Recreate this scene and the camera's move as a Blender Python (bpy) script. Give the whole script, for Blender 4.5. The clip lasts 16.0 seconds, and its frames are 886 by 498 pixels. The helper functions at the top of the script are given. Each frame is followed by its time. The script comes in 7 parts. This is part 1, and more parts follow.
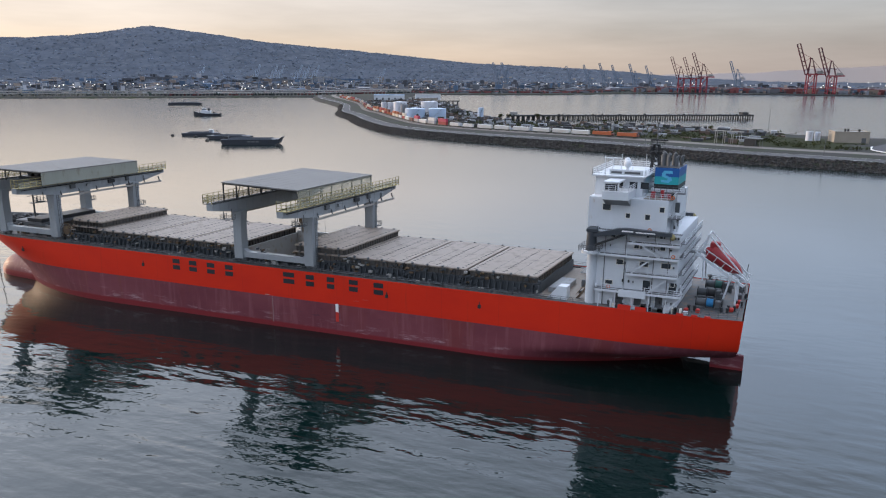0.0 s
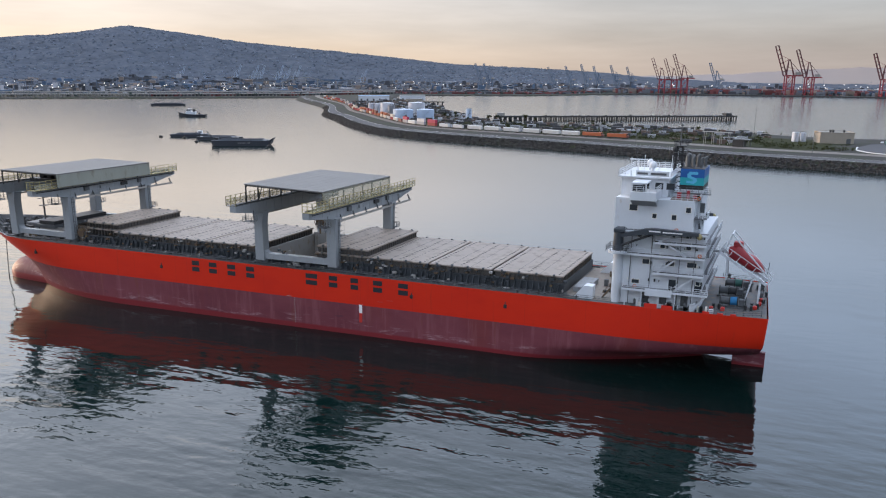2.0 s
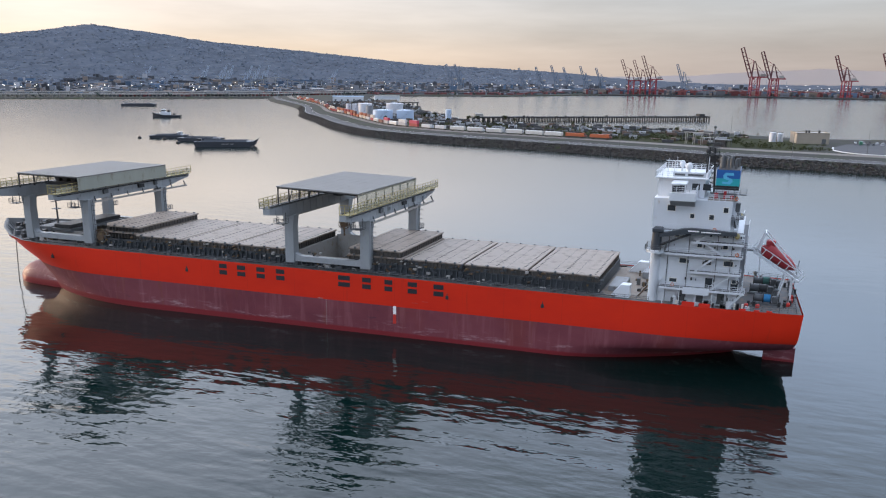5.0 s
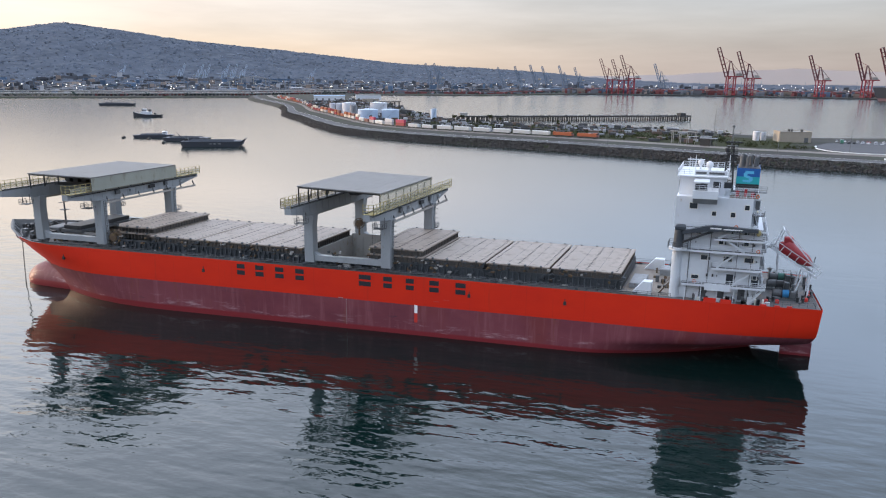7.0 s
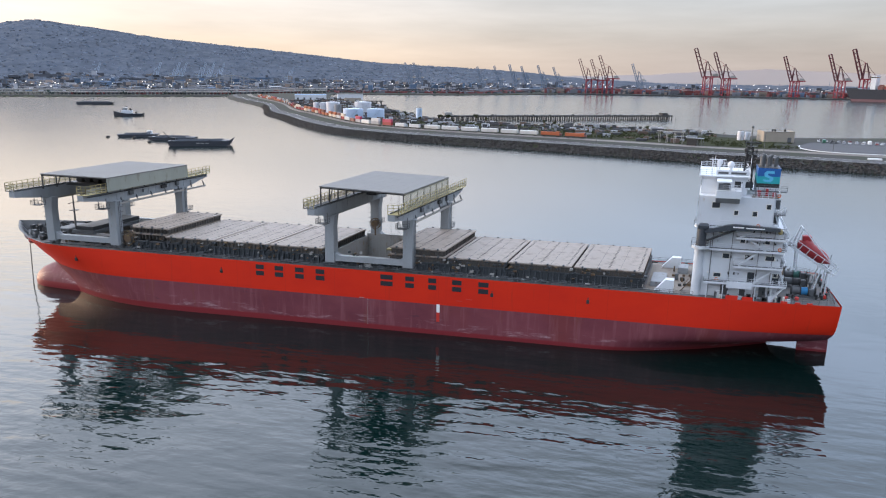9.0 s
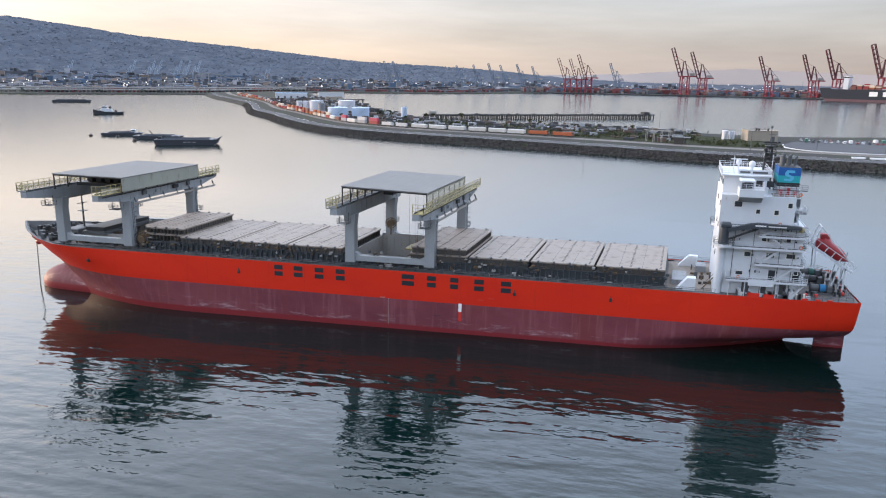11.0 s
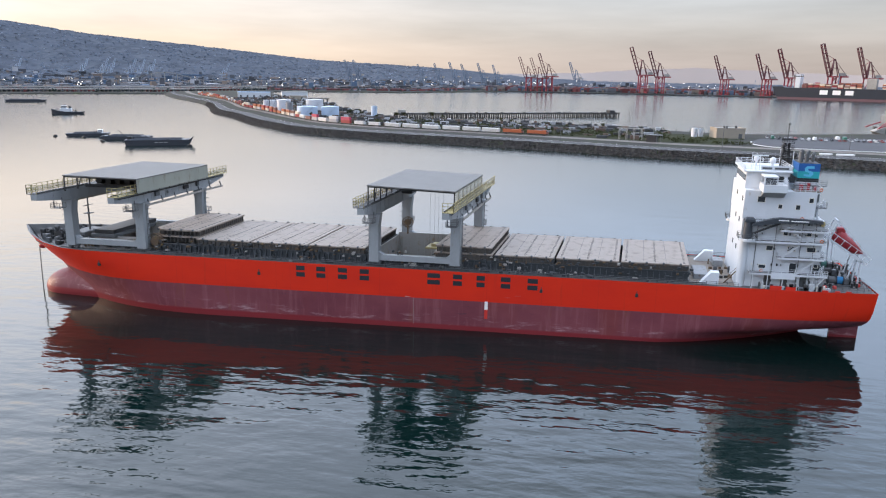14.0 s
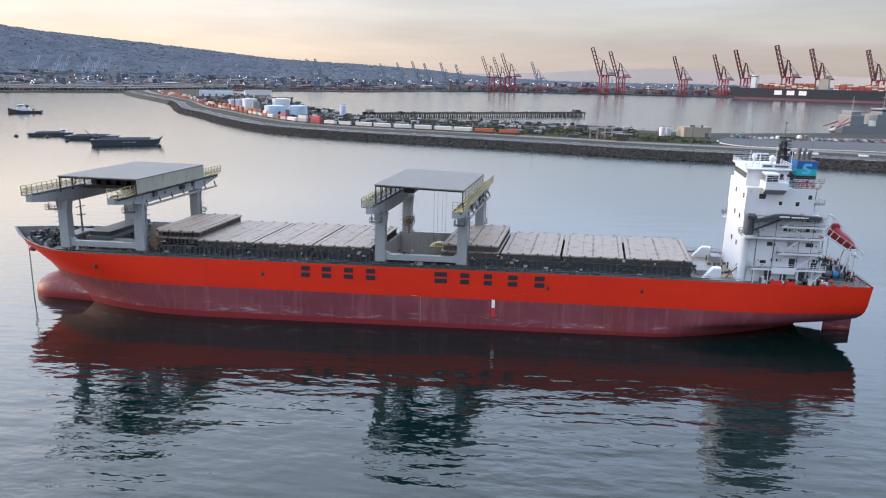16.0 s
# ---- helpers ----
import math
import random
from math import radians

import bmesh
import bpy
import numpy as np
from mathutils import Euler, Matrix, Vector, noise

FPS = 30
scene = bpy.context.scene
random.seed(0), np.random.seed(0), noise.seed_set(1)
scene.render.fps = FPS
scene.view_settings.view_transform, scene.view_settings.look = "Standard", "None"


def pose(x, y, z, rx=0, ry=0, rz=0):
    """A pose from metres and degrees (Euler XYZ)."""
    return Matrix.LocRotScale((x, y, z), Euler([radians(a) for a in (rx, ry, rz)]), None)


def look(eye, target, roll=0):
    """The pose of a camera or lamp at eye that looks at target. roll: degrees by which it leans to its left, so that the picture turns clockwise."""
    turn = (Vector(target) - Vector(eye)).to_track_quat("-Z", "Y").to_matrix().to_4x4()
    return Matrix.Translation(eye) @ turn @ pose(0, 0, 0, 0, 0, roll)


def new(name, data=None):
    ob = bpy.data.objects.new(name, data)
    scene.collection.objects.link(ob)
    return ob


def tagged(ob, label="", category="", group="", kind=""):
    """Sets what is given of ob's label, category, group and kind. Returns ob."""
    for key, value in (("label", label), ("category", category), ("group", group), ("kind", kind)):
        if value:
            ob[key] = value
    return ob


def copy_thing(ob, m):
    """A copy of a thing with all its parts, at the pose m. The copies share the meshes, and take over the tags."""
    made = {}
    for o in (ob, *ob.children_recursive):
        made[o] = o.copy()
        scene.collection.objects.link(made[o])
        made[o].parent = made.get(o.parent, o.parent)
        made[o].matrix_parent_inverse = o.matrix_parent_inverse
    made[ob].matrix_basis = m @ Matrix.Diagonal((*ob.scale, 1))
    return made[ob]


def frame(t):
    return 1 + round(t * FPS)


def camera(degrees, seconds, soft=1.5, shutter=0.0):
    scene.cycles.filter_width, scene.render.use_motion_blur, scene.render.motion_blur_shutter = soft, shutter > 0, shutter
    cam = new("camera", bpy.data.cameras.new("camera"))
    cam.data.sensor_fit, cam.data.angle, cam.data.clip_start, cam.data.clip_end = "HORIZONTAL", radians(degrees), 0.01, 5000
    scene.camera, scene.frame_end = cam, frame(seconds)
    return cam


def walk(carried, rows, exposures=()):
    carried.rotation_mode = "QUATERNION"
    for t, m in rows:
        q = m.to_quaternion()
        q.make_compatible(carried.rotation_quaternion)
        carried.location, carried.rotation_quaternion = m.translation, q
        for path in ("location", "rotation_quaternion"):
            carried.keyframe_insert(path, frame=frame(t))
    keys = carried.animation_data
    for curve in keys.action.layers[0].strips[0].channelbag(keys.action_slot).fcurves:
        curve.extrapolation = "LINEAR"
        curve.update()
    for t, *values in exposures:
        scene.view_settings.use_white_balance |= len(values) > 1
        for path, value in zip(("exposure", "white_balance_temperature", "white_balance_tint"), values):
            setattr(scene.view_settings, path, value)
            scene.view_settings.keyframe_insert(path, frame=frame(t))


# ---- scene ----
cam = camera(63.6, 16.0, soft=1.15)
PATH = [
    (0, (72.626, -144.277, 55.102), (71.945, -142.458, 54.626), 0.2),
    (0.5, (70.782, -145.381, 55.141), (70.112, -143.558, 54.666), 0.2),
    (1, (68.8, -146.508, 55.232), (68.142, -144.68, 54.757), 0.3),
    (1.5, (66.726, -147.554, 55.313), (66.081, -145.721, 54.839), 0.3),
    (2, (64.573, -148.609, 55.392), (63.942, -146.771, 54.918), 0.3),
    (2.5, (62.429, -149.617, 55.466), (61.812, -147.774, 54.993), 0.4),
    (3, (60.263, -150.581, 55.539), (59.66, -148.734, 55.066), 0.4),
    (3.5, (58.105, -151.509, 55.605), (57.516, -149.658, 55.132), 0.4),
    (4, (55.898, -152.356, 55.649), (55.323, -150.5, 55.176), 0.4),
    (6.5, (45.201, -156.578, 55.823), (44.697, -154.701, 55.35), 0.5),
    (7, (42.923, -157.458, 55.807), (42.435, -155.577, 55.333), 0.5),
    (7.5, (40.664, -158.275, 55.826), (40.191, -156.39, 55.352), 0.6),
    (8, (38.398, -159.079, 55.859), (37.941, -157.191, 55.384), 0.6),
    (8.5, (36.106, -159.841, 55.918), (35.664, -157.95, 55.444), 0.6),
    (9, (33.71, -160.508, 55.968), (33.283, -158.613, 55.493), 0.7),
    (11.5, (21.817, -163.107, 56.037), (21.47, -161.196, 55.559), 0.9),
    (12, (19.423, -163.542, 55.985), (19.095, -161.628, 55.507), 0.9),
    (12.5, (17.095, -163.932, 55.953), (16.786, -162.015, 55.475), 0.9),
    (13, (14.721, -164.324, 55.928), (14.43, -162.404, 55.449), 0.9),
    (13.5, (12.359, -164.726, 55.847), (12.087, -162.803, 55.368), 0.9),
    (14, (9.951, -165.128, 55.758), (9.698, -163.203, 55.279), 0.9),
    (14.5, (7.475, -165.484, 55.695), (7.242, -163.556, 55.216), 0.9),
    (15, (5.036, -165.872, 55.651), (4.821, -163.942, 55.172), 0.9),
    (15.5, (2.553, -166.262, 55.594), (2.367, -164.33, 55.116), 1.0),
    (16, (0.124, -166.553, 55.55), (-0.023, -164.616, 55.071), 1.1),
]
walk(cam, [(t, look(eye, target, roll)) for t, eye, target, roll in PATH],
     exposures=[(0, 0.08), (2, 0.16), (4, 0.25), (7, 0.36), (9, 0.46), (12, 0.5), (16, 0.52)])

# ---- world, sun, exposure ----
SUN_AZ = radians(-84)      # measured from +y towards +x
SUN_EL = radians(7)
world = bpy.data.worlds.new("dawn_sky")
scene.world = world
world.use_nodes = True
wn, wl = world.node_tree.nodes, world.node_tree.links
wn.clear()


def wnode(kind, **kw):
    n = wn.new(kind)
    for k, v in kw.items():
        n.inputs[k].default_value = v
    return n


w_tc = wn.new("ShaderNodeTexCoord")
w_sky = wn.new("ShaderNodeTexSky")
w_sky.sky_type, w_sky.sun_disc, w_sky.sun_elevation, w_sky.sun_rotation = "NISHITA", False, SUN_EL, SUN_AZ
w_skys = wn.new("ShaderNodeVectorMath")
w_skys.operation = "SCALE"
w_skys.inputs["Scale"].default_value = 0.07
wl.new(w_sky.outputs[0], w_skys.inputs[0])
# thin cloud sheet: colour by height above the horizon, warm towards the hidden sun and cool away from it
w_sep = wn.new("ShaderNodeSeparateXYZ")
wl.new(w_tc.outputs["Generated"], w_sep.inputs[0])


def sky_ramp(stops):
    n = wn.new("ShaderNodeValToRGB")
    cr = n.color_ramp
    cr.elements[0].position, cr.elements[0].color = stops[0][0], (*stops[0][1], 1)
    cr.elements[1].position, cr.elements[1].color = stops[-1][0], (*stops[-1][1], 1)
    for pos, col in stops[1:-1]:
        cr.elements.new(pos).color = (*col, 1)
    wl.new(w_sep.outputs["Z"], n.inputs[0])
    return n


WARM = [(0.0, (1.0, 0.75, 0.52)), (0.03, (1.02, 0.81, 0.62)), (0.06, (0.95, 0.82, 0.72)), (0.105, (0.93, 0.83, 0.77)), (0.15, (1.95, 1.66, 1.43)), (0.22, (2.15, 1.98, 1.85)), (0.36, (2.4, 2.6, 3.05)), (0.56, (2.4, 2.7, 3.3)), (0.75, (1.9, 2.2, 2.75)), (1.0, (1.2, 1.5, 2.0))]
COOL = [(0.0, (0.58, 0.50, 0.47)), (0.03, (0.60, 0.535, 0.51)), (0.06, (0.61, 0.585, 0.575)), (0.095, (0.61, 0.63, 0.66)), (0.17, (1.1, 1.28, 1.62)), (0.34, (2.05, 2.55, 3.45)), (0.56, (2.3, 2.7, 3.45)), (0.75, (1.95, 2.2, 2.75)), (1.0, (1.3, 1.5, 1.95))]
w_warm, w_cool = sky_ramp(WARM), sky_ramp(COOL)
w_dot = wn.new("ShaderNodeVectorMath")
w_dot.operation = "DOT_PRODUCT"
wl.new(w_tc.outputs["Generated"], w_dot.inputs[0])
w_dot.inputs[1].default_value = (math.sin(SUN_AZ) * math.cos(SUN_EL), math.cos(SUN_AZ) * math.cos(SUN_EL), math.sin(SUN_EL))
w_glow = wn.new("ShaderNodeMapRange")
w_glow.interpolation_type = "SMOOTHSTEP"
w_glow.inputs["From Min"].default_value, w_glow.inputs["From Max"].default_value = -0.1, 0.9
wl.new(w_dot.outputs["Value"], w_glow.inputs[0])
w_add = wn.new("ShaderNodeMix")
w_add.data_type = "RGBA"
wl.new(w_glow.outputs[0], w_add.inputs["Factor"])
wl.new(w_cool.outputs[0], w_add.inputs["A"])
wl.new(w_warm.outputs[0], w_add.inputs["B"])
# long soft cloud streaks
w_map = wn.new("ShaderNodeMapping")
w_map.inputs["Scale"].default_value = (1.6, 1.6, 13.0)
w_map.inputs["Rotation"].default_value = (0.05, 0.03, 0.4)
wl.new(w_tc.outputs["Generated"], w_map.inputs[0])
w_noise = wnode("ShaderNodeTexNoise", Scale=2.1, Detail=5.0, Roughness=0.55)
wl.new(w_map.outputs[0], w_noise.inputs["Vector"])
w_st = wn.new("ShaderNodeMapRange")
w_st.inputs["From Min"].default_value, w_st.inputs["From Max"].default_value = 0.3, 0.7
w_st.inputs["To Min"].default_value, w_st.inputs["To Max"].default_value = 0.87, 1.12
wl.new(w_noise.outputs[0], w_st.inputs[0])
# the side away from the hidden sun is dimmer
w_side = wn.new("ShaderNodeMapRange")
w_side.inputs["From Min"].default_value, w_side.inputs["From Max"].default_value = -1.0, 1.0
w_side.inputs["To Min"].default_value, w_side.inputs["To Max"].default_value = 0.5, 1.1
wl.new(w_dot.outputs["Value"], w_side.inputs[0])
w_two = wn.new("ShaderNodeMath")
w_two.operation = "MULTIPLY"
wl.new(w_st.outputs[0], w_two.inputs[0])
wl.new(w_side.outputs[0], w_two.inputs[1])
# unseen southern sky dimmed on purpose, to darken the ship's near side
w_south = wn.new("ShaderNodeMapRange")
w_south.interpolation_type = "SMOOTHSTEP"
w_south.inputs["From Min"].default_value, w_south.inputs["From Max"].default_value = -0.7, 0.35
w_south.inputs["To Min"].default_value, w_south.inputs["To Max"].default_value = 0.66, 1.0
wl.new(w_sep.outputs["Y"], w_south.inputs[0])
w_three = wn.new("ShaderNodeMath")
w_three.operation = "MULTIPLY"
wl.new(w_two.outputs[0], w_three.inputs[0])
wl.new(w_south.outputs[0], w_three.inputs[1])
w_cl = wn.new("ShaderNodeVectorMath")
w_cl.operation = "SCALE"
wl.new(w_add.outputs["Result"], w_cl.inputs[0])
wl.new(w_three.outputs[0], w_cl.inputs["Scale"])
w_mix = wn.new("ShaderNodeMix")
w_mix.data_type = "RGBA"
w_mix.inputs["Factor"].default_value = 0.86
wl.new(w_skys.outputs[0], w_mix.inputs["A"])
wl.new(w_cl.outputs[0], w_mix.inputs["B"])
w_bg = wn.new("ShaderNodeBackground")
w_bg.inputs["Strength"].default_value = 1.0
wl.new(w_mix.outputs["Result"], w_bg.inputs[0])
w_out = wn.new("ShaderNodeOutputWorld")
wl.new(w_bg.outputs[0], w_out.inputs[0])

sun_data = bpy.data.lights.new("low_sun", "SUN")
sun_data.energy, sun_data.angle, sun_data.color = 3.0, radians(18), (1.0, 0.72, 0.48)
sun = new("low_sun", sun_data)
sun.matrix_world = look((math.sin(SUN_AZ) * 500, math.cos(SUN_AZ) * 500, math.tan(SUN_EL) * 500), (0, 0, 0))


# ---- mesh helpers ----
class Geo:
    """Collects vertices and faces of one mesh."""
    skew = 0.0      # how far cross lines rake aft, per metre

    def __init__(self, off=(0, 0, 0)):
        self.v, self.f, self.o = [], [], Vector(off)

    def add(self, pts, faces):
        n = len(self.v)
        for p in pts:
            p = Vector(p)
            p.x += Geo.skew * (p.y + 15.25)
            self.v.append(tuple(p - self.o))
        self.f += [tuple(i + n for i in f) for f in faces]
        return self

    def box(self, x0, x1, y0, y1, z0, z1, b=0.0):
        if b <= 0:
            return self.add([(x, y, z) for z in (z0, z1) for y in (y0, y1) for x in (x0, x1)],
                            [(0, 2, 3, 1), (4, 5, 7, 6), (0, 1, 5, 4), (2, 6, 7, 3), (0, 4, 6, 2), (1, 3, 7, 5)])
        ring = lambda z, d: [(x0 + d, y0 + d, z), (x1 - d, y0 + d, z), (x1 - d, y1 - d, z), (x0 + d, y1 - d, z)]
        pts = ring(z0, b) + ring(z0 + b, 0) + ring(z1 - b, 0) + ring(z1, b)
        fs = [(3, 2, 1, 0), (12, 13, 14, 15)]
        for r in range(3):
            fs += [(4 * r + i, 4 * r + (i + 1) % 4, 4 * r + 4 + (i + 1) % 4, 4 * r + 4 + i) for i in range(4)]
        return self.add(pts, fs)

    def tube(self, p, q, r, n=6, r2=None, cap=True):
        p, q = Vector(p), Vector(q)
        d = (q - p).normalized()
        a = d.cross(Vector((0, 0, 1)) if abs(d.z) < 0.95 else Vector((1, 0, 0))).normalized()
        c = d.cross(a)
        r2 = r if r2 is None else r2
        pts, off = [], (math.pi / 4 if n == 4 else 0)
        for s, rr in ((p, r), (q, r2)):
            pts += [s + (a * math.cos(off + 2 * math.pi * i / n) + c * math.sin(off + 2 * math.pi * i / n)) * rr for i in range(n)]
        fs = [(i, (i + 1) % n, n + (i + 1) % n, n + i) for i in range(n)]
        if cap:
            fs += [tuple(range(n - 1, -1, -1)), tuple(range(n, 2 * n))]
        return self.add(pts, fs)

    def bar(self, p, q, w, h=None):
        """A square bar from p to q, w wide and h high."""
        p, q = Vector(p), Vector(q)
        h = w if h is None else h
        d = (q - p).normalized()
        a = d.cross(Vector((0, 0, 1)) if abs(d.z) < 0.95 else Vector((1, 0, 0))).normalized() * w / 2
        c = d.cross(a).normalized() * h / 2
        pts = [s + i * a + j * c for s in (p, q) for i, j in ((-1, -1), (1, -1), (1, 1), (-1, 1))]
        return self.add(pts, [(0, 1, 2, 3), (7, 6, 5, 4), (0, 4, 5, 1), (1, 5, 6, 2), (2, 6, 7, 3), (3, 7, 4, 0)])

    def ball(self, c, rx, ry, rz, n=10, m=6):
        pts = [(c[0], c[1], c[2] - rz)]
        for j in range(1, m):
            a = -math.pi / 2 + math.pi * j / m
            pts += [(c[0] + rx * math.cos(a) * math.cos(2 * math.pi * i / n), c[1] + ry * math.cos(a) * math.sin(2 * math.pi * i / n), c[2] + rz * math.sin(a)) for i in range(n)]
        pts.append((c[0], c[1], c[2] + rz))
        fs = [(0, 1 + (i + 1) % n, 1 + i) for i in range(n)]
        for j in range(m - 2):
            fs += [(1 + j * n + i, 1 + j * n + (i + 1) % n, 1 + (j + 1) * n + (i + 1) % n, 1 + (j + 1) * n + i) for i in range(n)]
        k, last = 1 + (m - 2) * n, len(pts) - 1
        fs += [(k + i, k + (i + 1) % n, last) for i in range(n)]
        return self.add(pts, fs)

    def prism(self, outline, axis, a, b):
        """A flat outline (u, v pairs) pushed from a to b along axis."""
        put = {"x": lambda u, v, w: (w, u, v), "y": lambda u, v, w: (u, w, v), "z": lambda u, v, w: (u, v, w)}[axis]
        n = len(outline)
        pts = [put(u, v, a) for u, v in outline] + [put(u, v, b) for u, v in outline]
        fs = [tuple(range(n)), tuple(range(2 * n - 1, n - 1, -1))] + [(i, n + i, n + (i + 1) % n, (i + 1) % n) for i in range(n)]
        return self.add(pts, fs)

    def grid(self, pts, nu, nv):
        return self.add(pts, [(i * nv + j, i * nv + j + 1, (i + 1) * nv + j + 1, (i + 1) * nv + j) for i in range(nu - 1) for j in range(nv - 1)])

    def mesh(self, name, material, smooth=False):
        me = bpy.data.meshes.new(name)
        me.from_pydata(self.v, [], self.f)
        b = bmesh.new()
        b.from_mesh(me)
        bmesh.ops.recalc_face_normals(b, faces=b.faces)
        b.to_mesh(me)
        b.free()
        me.materials.append(material)
        if smooth:
            me.polygons.foreach_set("use_smooth", [True] * len(me.polygons))
            me.set_sharp_from_angle(angle=radians(38))
        return me


def part(name, geo, material, parent, label="", smooth=False):
    ob = new(name, geo.mesh(name, material, smooth))
    ob.parent = parent
    if label:
        ob["label"] = label
    return ob


def thing(name, m, label, category, group="", kind=""):
    ob = new(name)
    ob.matrix_world = m
    ob.empty_display_size = 0.5
    return tagged(ob, label, category, group, kind)


def solid(name, geo, material, label, category="", group="", kind="", m=None, smooth=False):
    ob = new(name, geo.mesh(name, material, smooth))
    if m is not None:
        ob.matrix_world = m
    return tagged(ob, label, category, group, kind)


# ---- materials ----
def mat(name, color, rough=0.6, metal=0.0, vary=0.18, scale=0.4, bump=0.1, bscale=6.0, dirt=None, dirt_at=0.62, stretch=(1, 1, 1), island=0.0, spec=0.5):
    """A surface with large stains, fine grain, relief and, if given, patches of dirt."""
    m = bpy.data.materials.new(name)
    m.use_nodes = True
    n, l = m.node_tree.nodes, m.node_tree.links
    b = n["Principled BSDF"]
    b.inputs["Roughness"].default_value, b.inputs["Metallic"].default_value, b.inputs["Specular IOR Level"].default_value = rough, metal, spec
    tc = n.new("ShaderNodeTexCoord")
    mp = n.new("ShaderNodeMapping")
    mp.inputs["Scale"].default_value = stretch
    l.new(tc.outputs["Object"], mp.inputs[0])
    big = n.new("ShaderNodeTexNoise")
    big.inputs["Scale"].default_value, big.inputs["Detail"].default_value, big.inputs["Roughness"].default_value = scale, 6, 0.6
    l.new(mp.outputs[0], big.inputs["Vector"])
    fine = n.new("ShaderNodeTexNoise")
    fine.inputs["Scale"].default_value, fine.inputs["Detail"].default_value = bscale, 4
    l.new(mp.outputs[0], fine.inputs["Vector"])
    mul = n.new("ShaderNodeMath")
    mul.operation = "MULTIPLY_ADD"
    l.new(big.outputs[0], mul.inputs[0])
    mul.inputs[1].default_value, mul.inputs[2].default_value = 2 * vary, 1 - vary
    mul2 = n.new("ShaderNodeMath")
    mul2.operation = "MULTIPLY_ADD"
    l.new(fine.outputs[0], mul2.inputs[0])
    mul2.inputs[1].default_value, mul2.inputs[2].default_value = vary, 1 - vary / 2
    k = n.new("ShaderNodeMath")
    k.operation = "MULTIPLY"
    l.new(mul.outputs[0], k.inputs[0])
    l.new(mul2.outputs[0], k.inputs[1])
    last = k.outputs[0]
    if island > 0:
        g = n.new("ShaderNodeNewGeometry")
        r = n.new("ShaderNodeMath")
        r.operation = "MULTIPLY_ADD"
        l.new(g.outputs["Random Per Island"], r.inputs[0])
        r.inputs[1].default_value, r.inputs[2].default_value = 2 * island, 1 - island
        r2 = n.new("ShaderNodeMath")
        r2.operation = "MULTIPLY"
        l.new(last, r2.inputs[0])
        l.new(r.outputs[0], r2.inputs[1])
        last = r2.outputs[0]
    sc = n.new("ShaderNodeVectorMath")
    sc.operation = "SCALE"
    sc.inputs[0].default_value = color
    l.new(last, sc.inputs["Scale"])
    col = sc.outputs[0]
    if dirt:
        mr = n.new("ShaderNodeMapRange")
        mr.inputs["From Min"].default_value, mr.inputs["From Max"].default_value = dirt_at - 0.05, dirt_at + 0.12
        dn = n.new("ShaderNodeTexNoise")
        dn.inputs["Scale"].default_value, dn.inputs["Detail"].default_value, dn.inputs["Roughness"].default_value = scale * 2.3, 8, 0.68
        l.new(mp.outputs[0], dn.inputs["Vector"])
        l.new(dn.outputs[0], mr.inputs[0])
        mx = n.new("ShaderNodeMix")
        mx.data_type = "RGBA"
        l.new(mr.outputs[0], mx.inputs["Factor"])
        l.new(col, mx.inputs["A"])
        mx.inputs["B"].default_value = (*dirt, 1)
        col = mx.outputs["Result"]
    l.new(col, b.inputs["Base Color"])
    if bump > 0:
        bp = n.new("ShaderNodeBump")
        bp.inputs["Strength"].default_value, bp.inputs["Distance"].default_value = bump, 0.05
        l.new(fine.outputs[0], bp.inputs["Height"])
        l.new(bp.outputs[0], b.inputs["Normal"])
    return m


RUST = (0.075, 0.04, 0.025)
M_white = mat("white_ship_paint", (0.58, 0.605, 0.635), 0.45, vary=0.09, scale=0.5, bump=0.04, dirt=(0.42, 0.36, 0.3), dirt_at=0.68, stretch=(1, 1, 0.3))
M_cream = mat("cream_paint", (0.68, 0.65, 0.58), 0.5, vary=0.1, dirt=RUST, dirt_at=0.7)
M_grey = mat("light_grey_crane_paint", (0.27, 0.285, 0.295), 0.5, vary=0.18, scale=0.5, bump=0.05, dirt=(0.2, 0.18, 0.16), dirt_at=0.66, stretch=(1, 1, 0.4))
M_roof = mat("pale_grey_roof_sheet", (0.138, 0.133, 0.126), 0.7, vary=0.16, scale=0.25, bump=0.03)
M_dark = mat("dark_grey_steel", (0.022, 0.023, 0.025), 0.6, vary=0.3, scale=0.8, dirt=RUST, dirt_at=0.62)
M_mid = mat("mid_grey_steel", (0.085, 0.09, 0.095), 0.6, vary=0.3, scale=0.6, dirt=RUST, dirt_at=0.64)
M_deck = mat("worn_grey_deck", (0.10, 0.10, 0.10), 0.75, vary=0.3, scale=0.3, bump=0.2, dirt=(0.19, 0.13, 0.09), dirt_at=0.56)
M_aftdeck = mat("tan_deck", (0.21, 0.18, 0.15), 0.75, vary=0.2, scale=0.4, dirt=(0.15, 0.09, 0.06), dirt_at=0.58)
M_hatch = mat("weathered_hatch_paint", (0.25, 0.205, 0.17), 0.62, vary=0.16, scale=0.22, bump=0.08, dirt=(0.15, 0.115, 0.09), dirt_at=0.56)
M_yellow = mat("faded_yellow_paint", (0.34, 0.285, 0.13), 0.6, vary=0.2, scale=0.7, dirt=RUST, dirt_at=0.66)
M_black = mat("black_paint", (0.012, 0.012, 0.014), 0.5, vary=0.2)
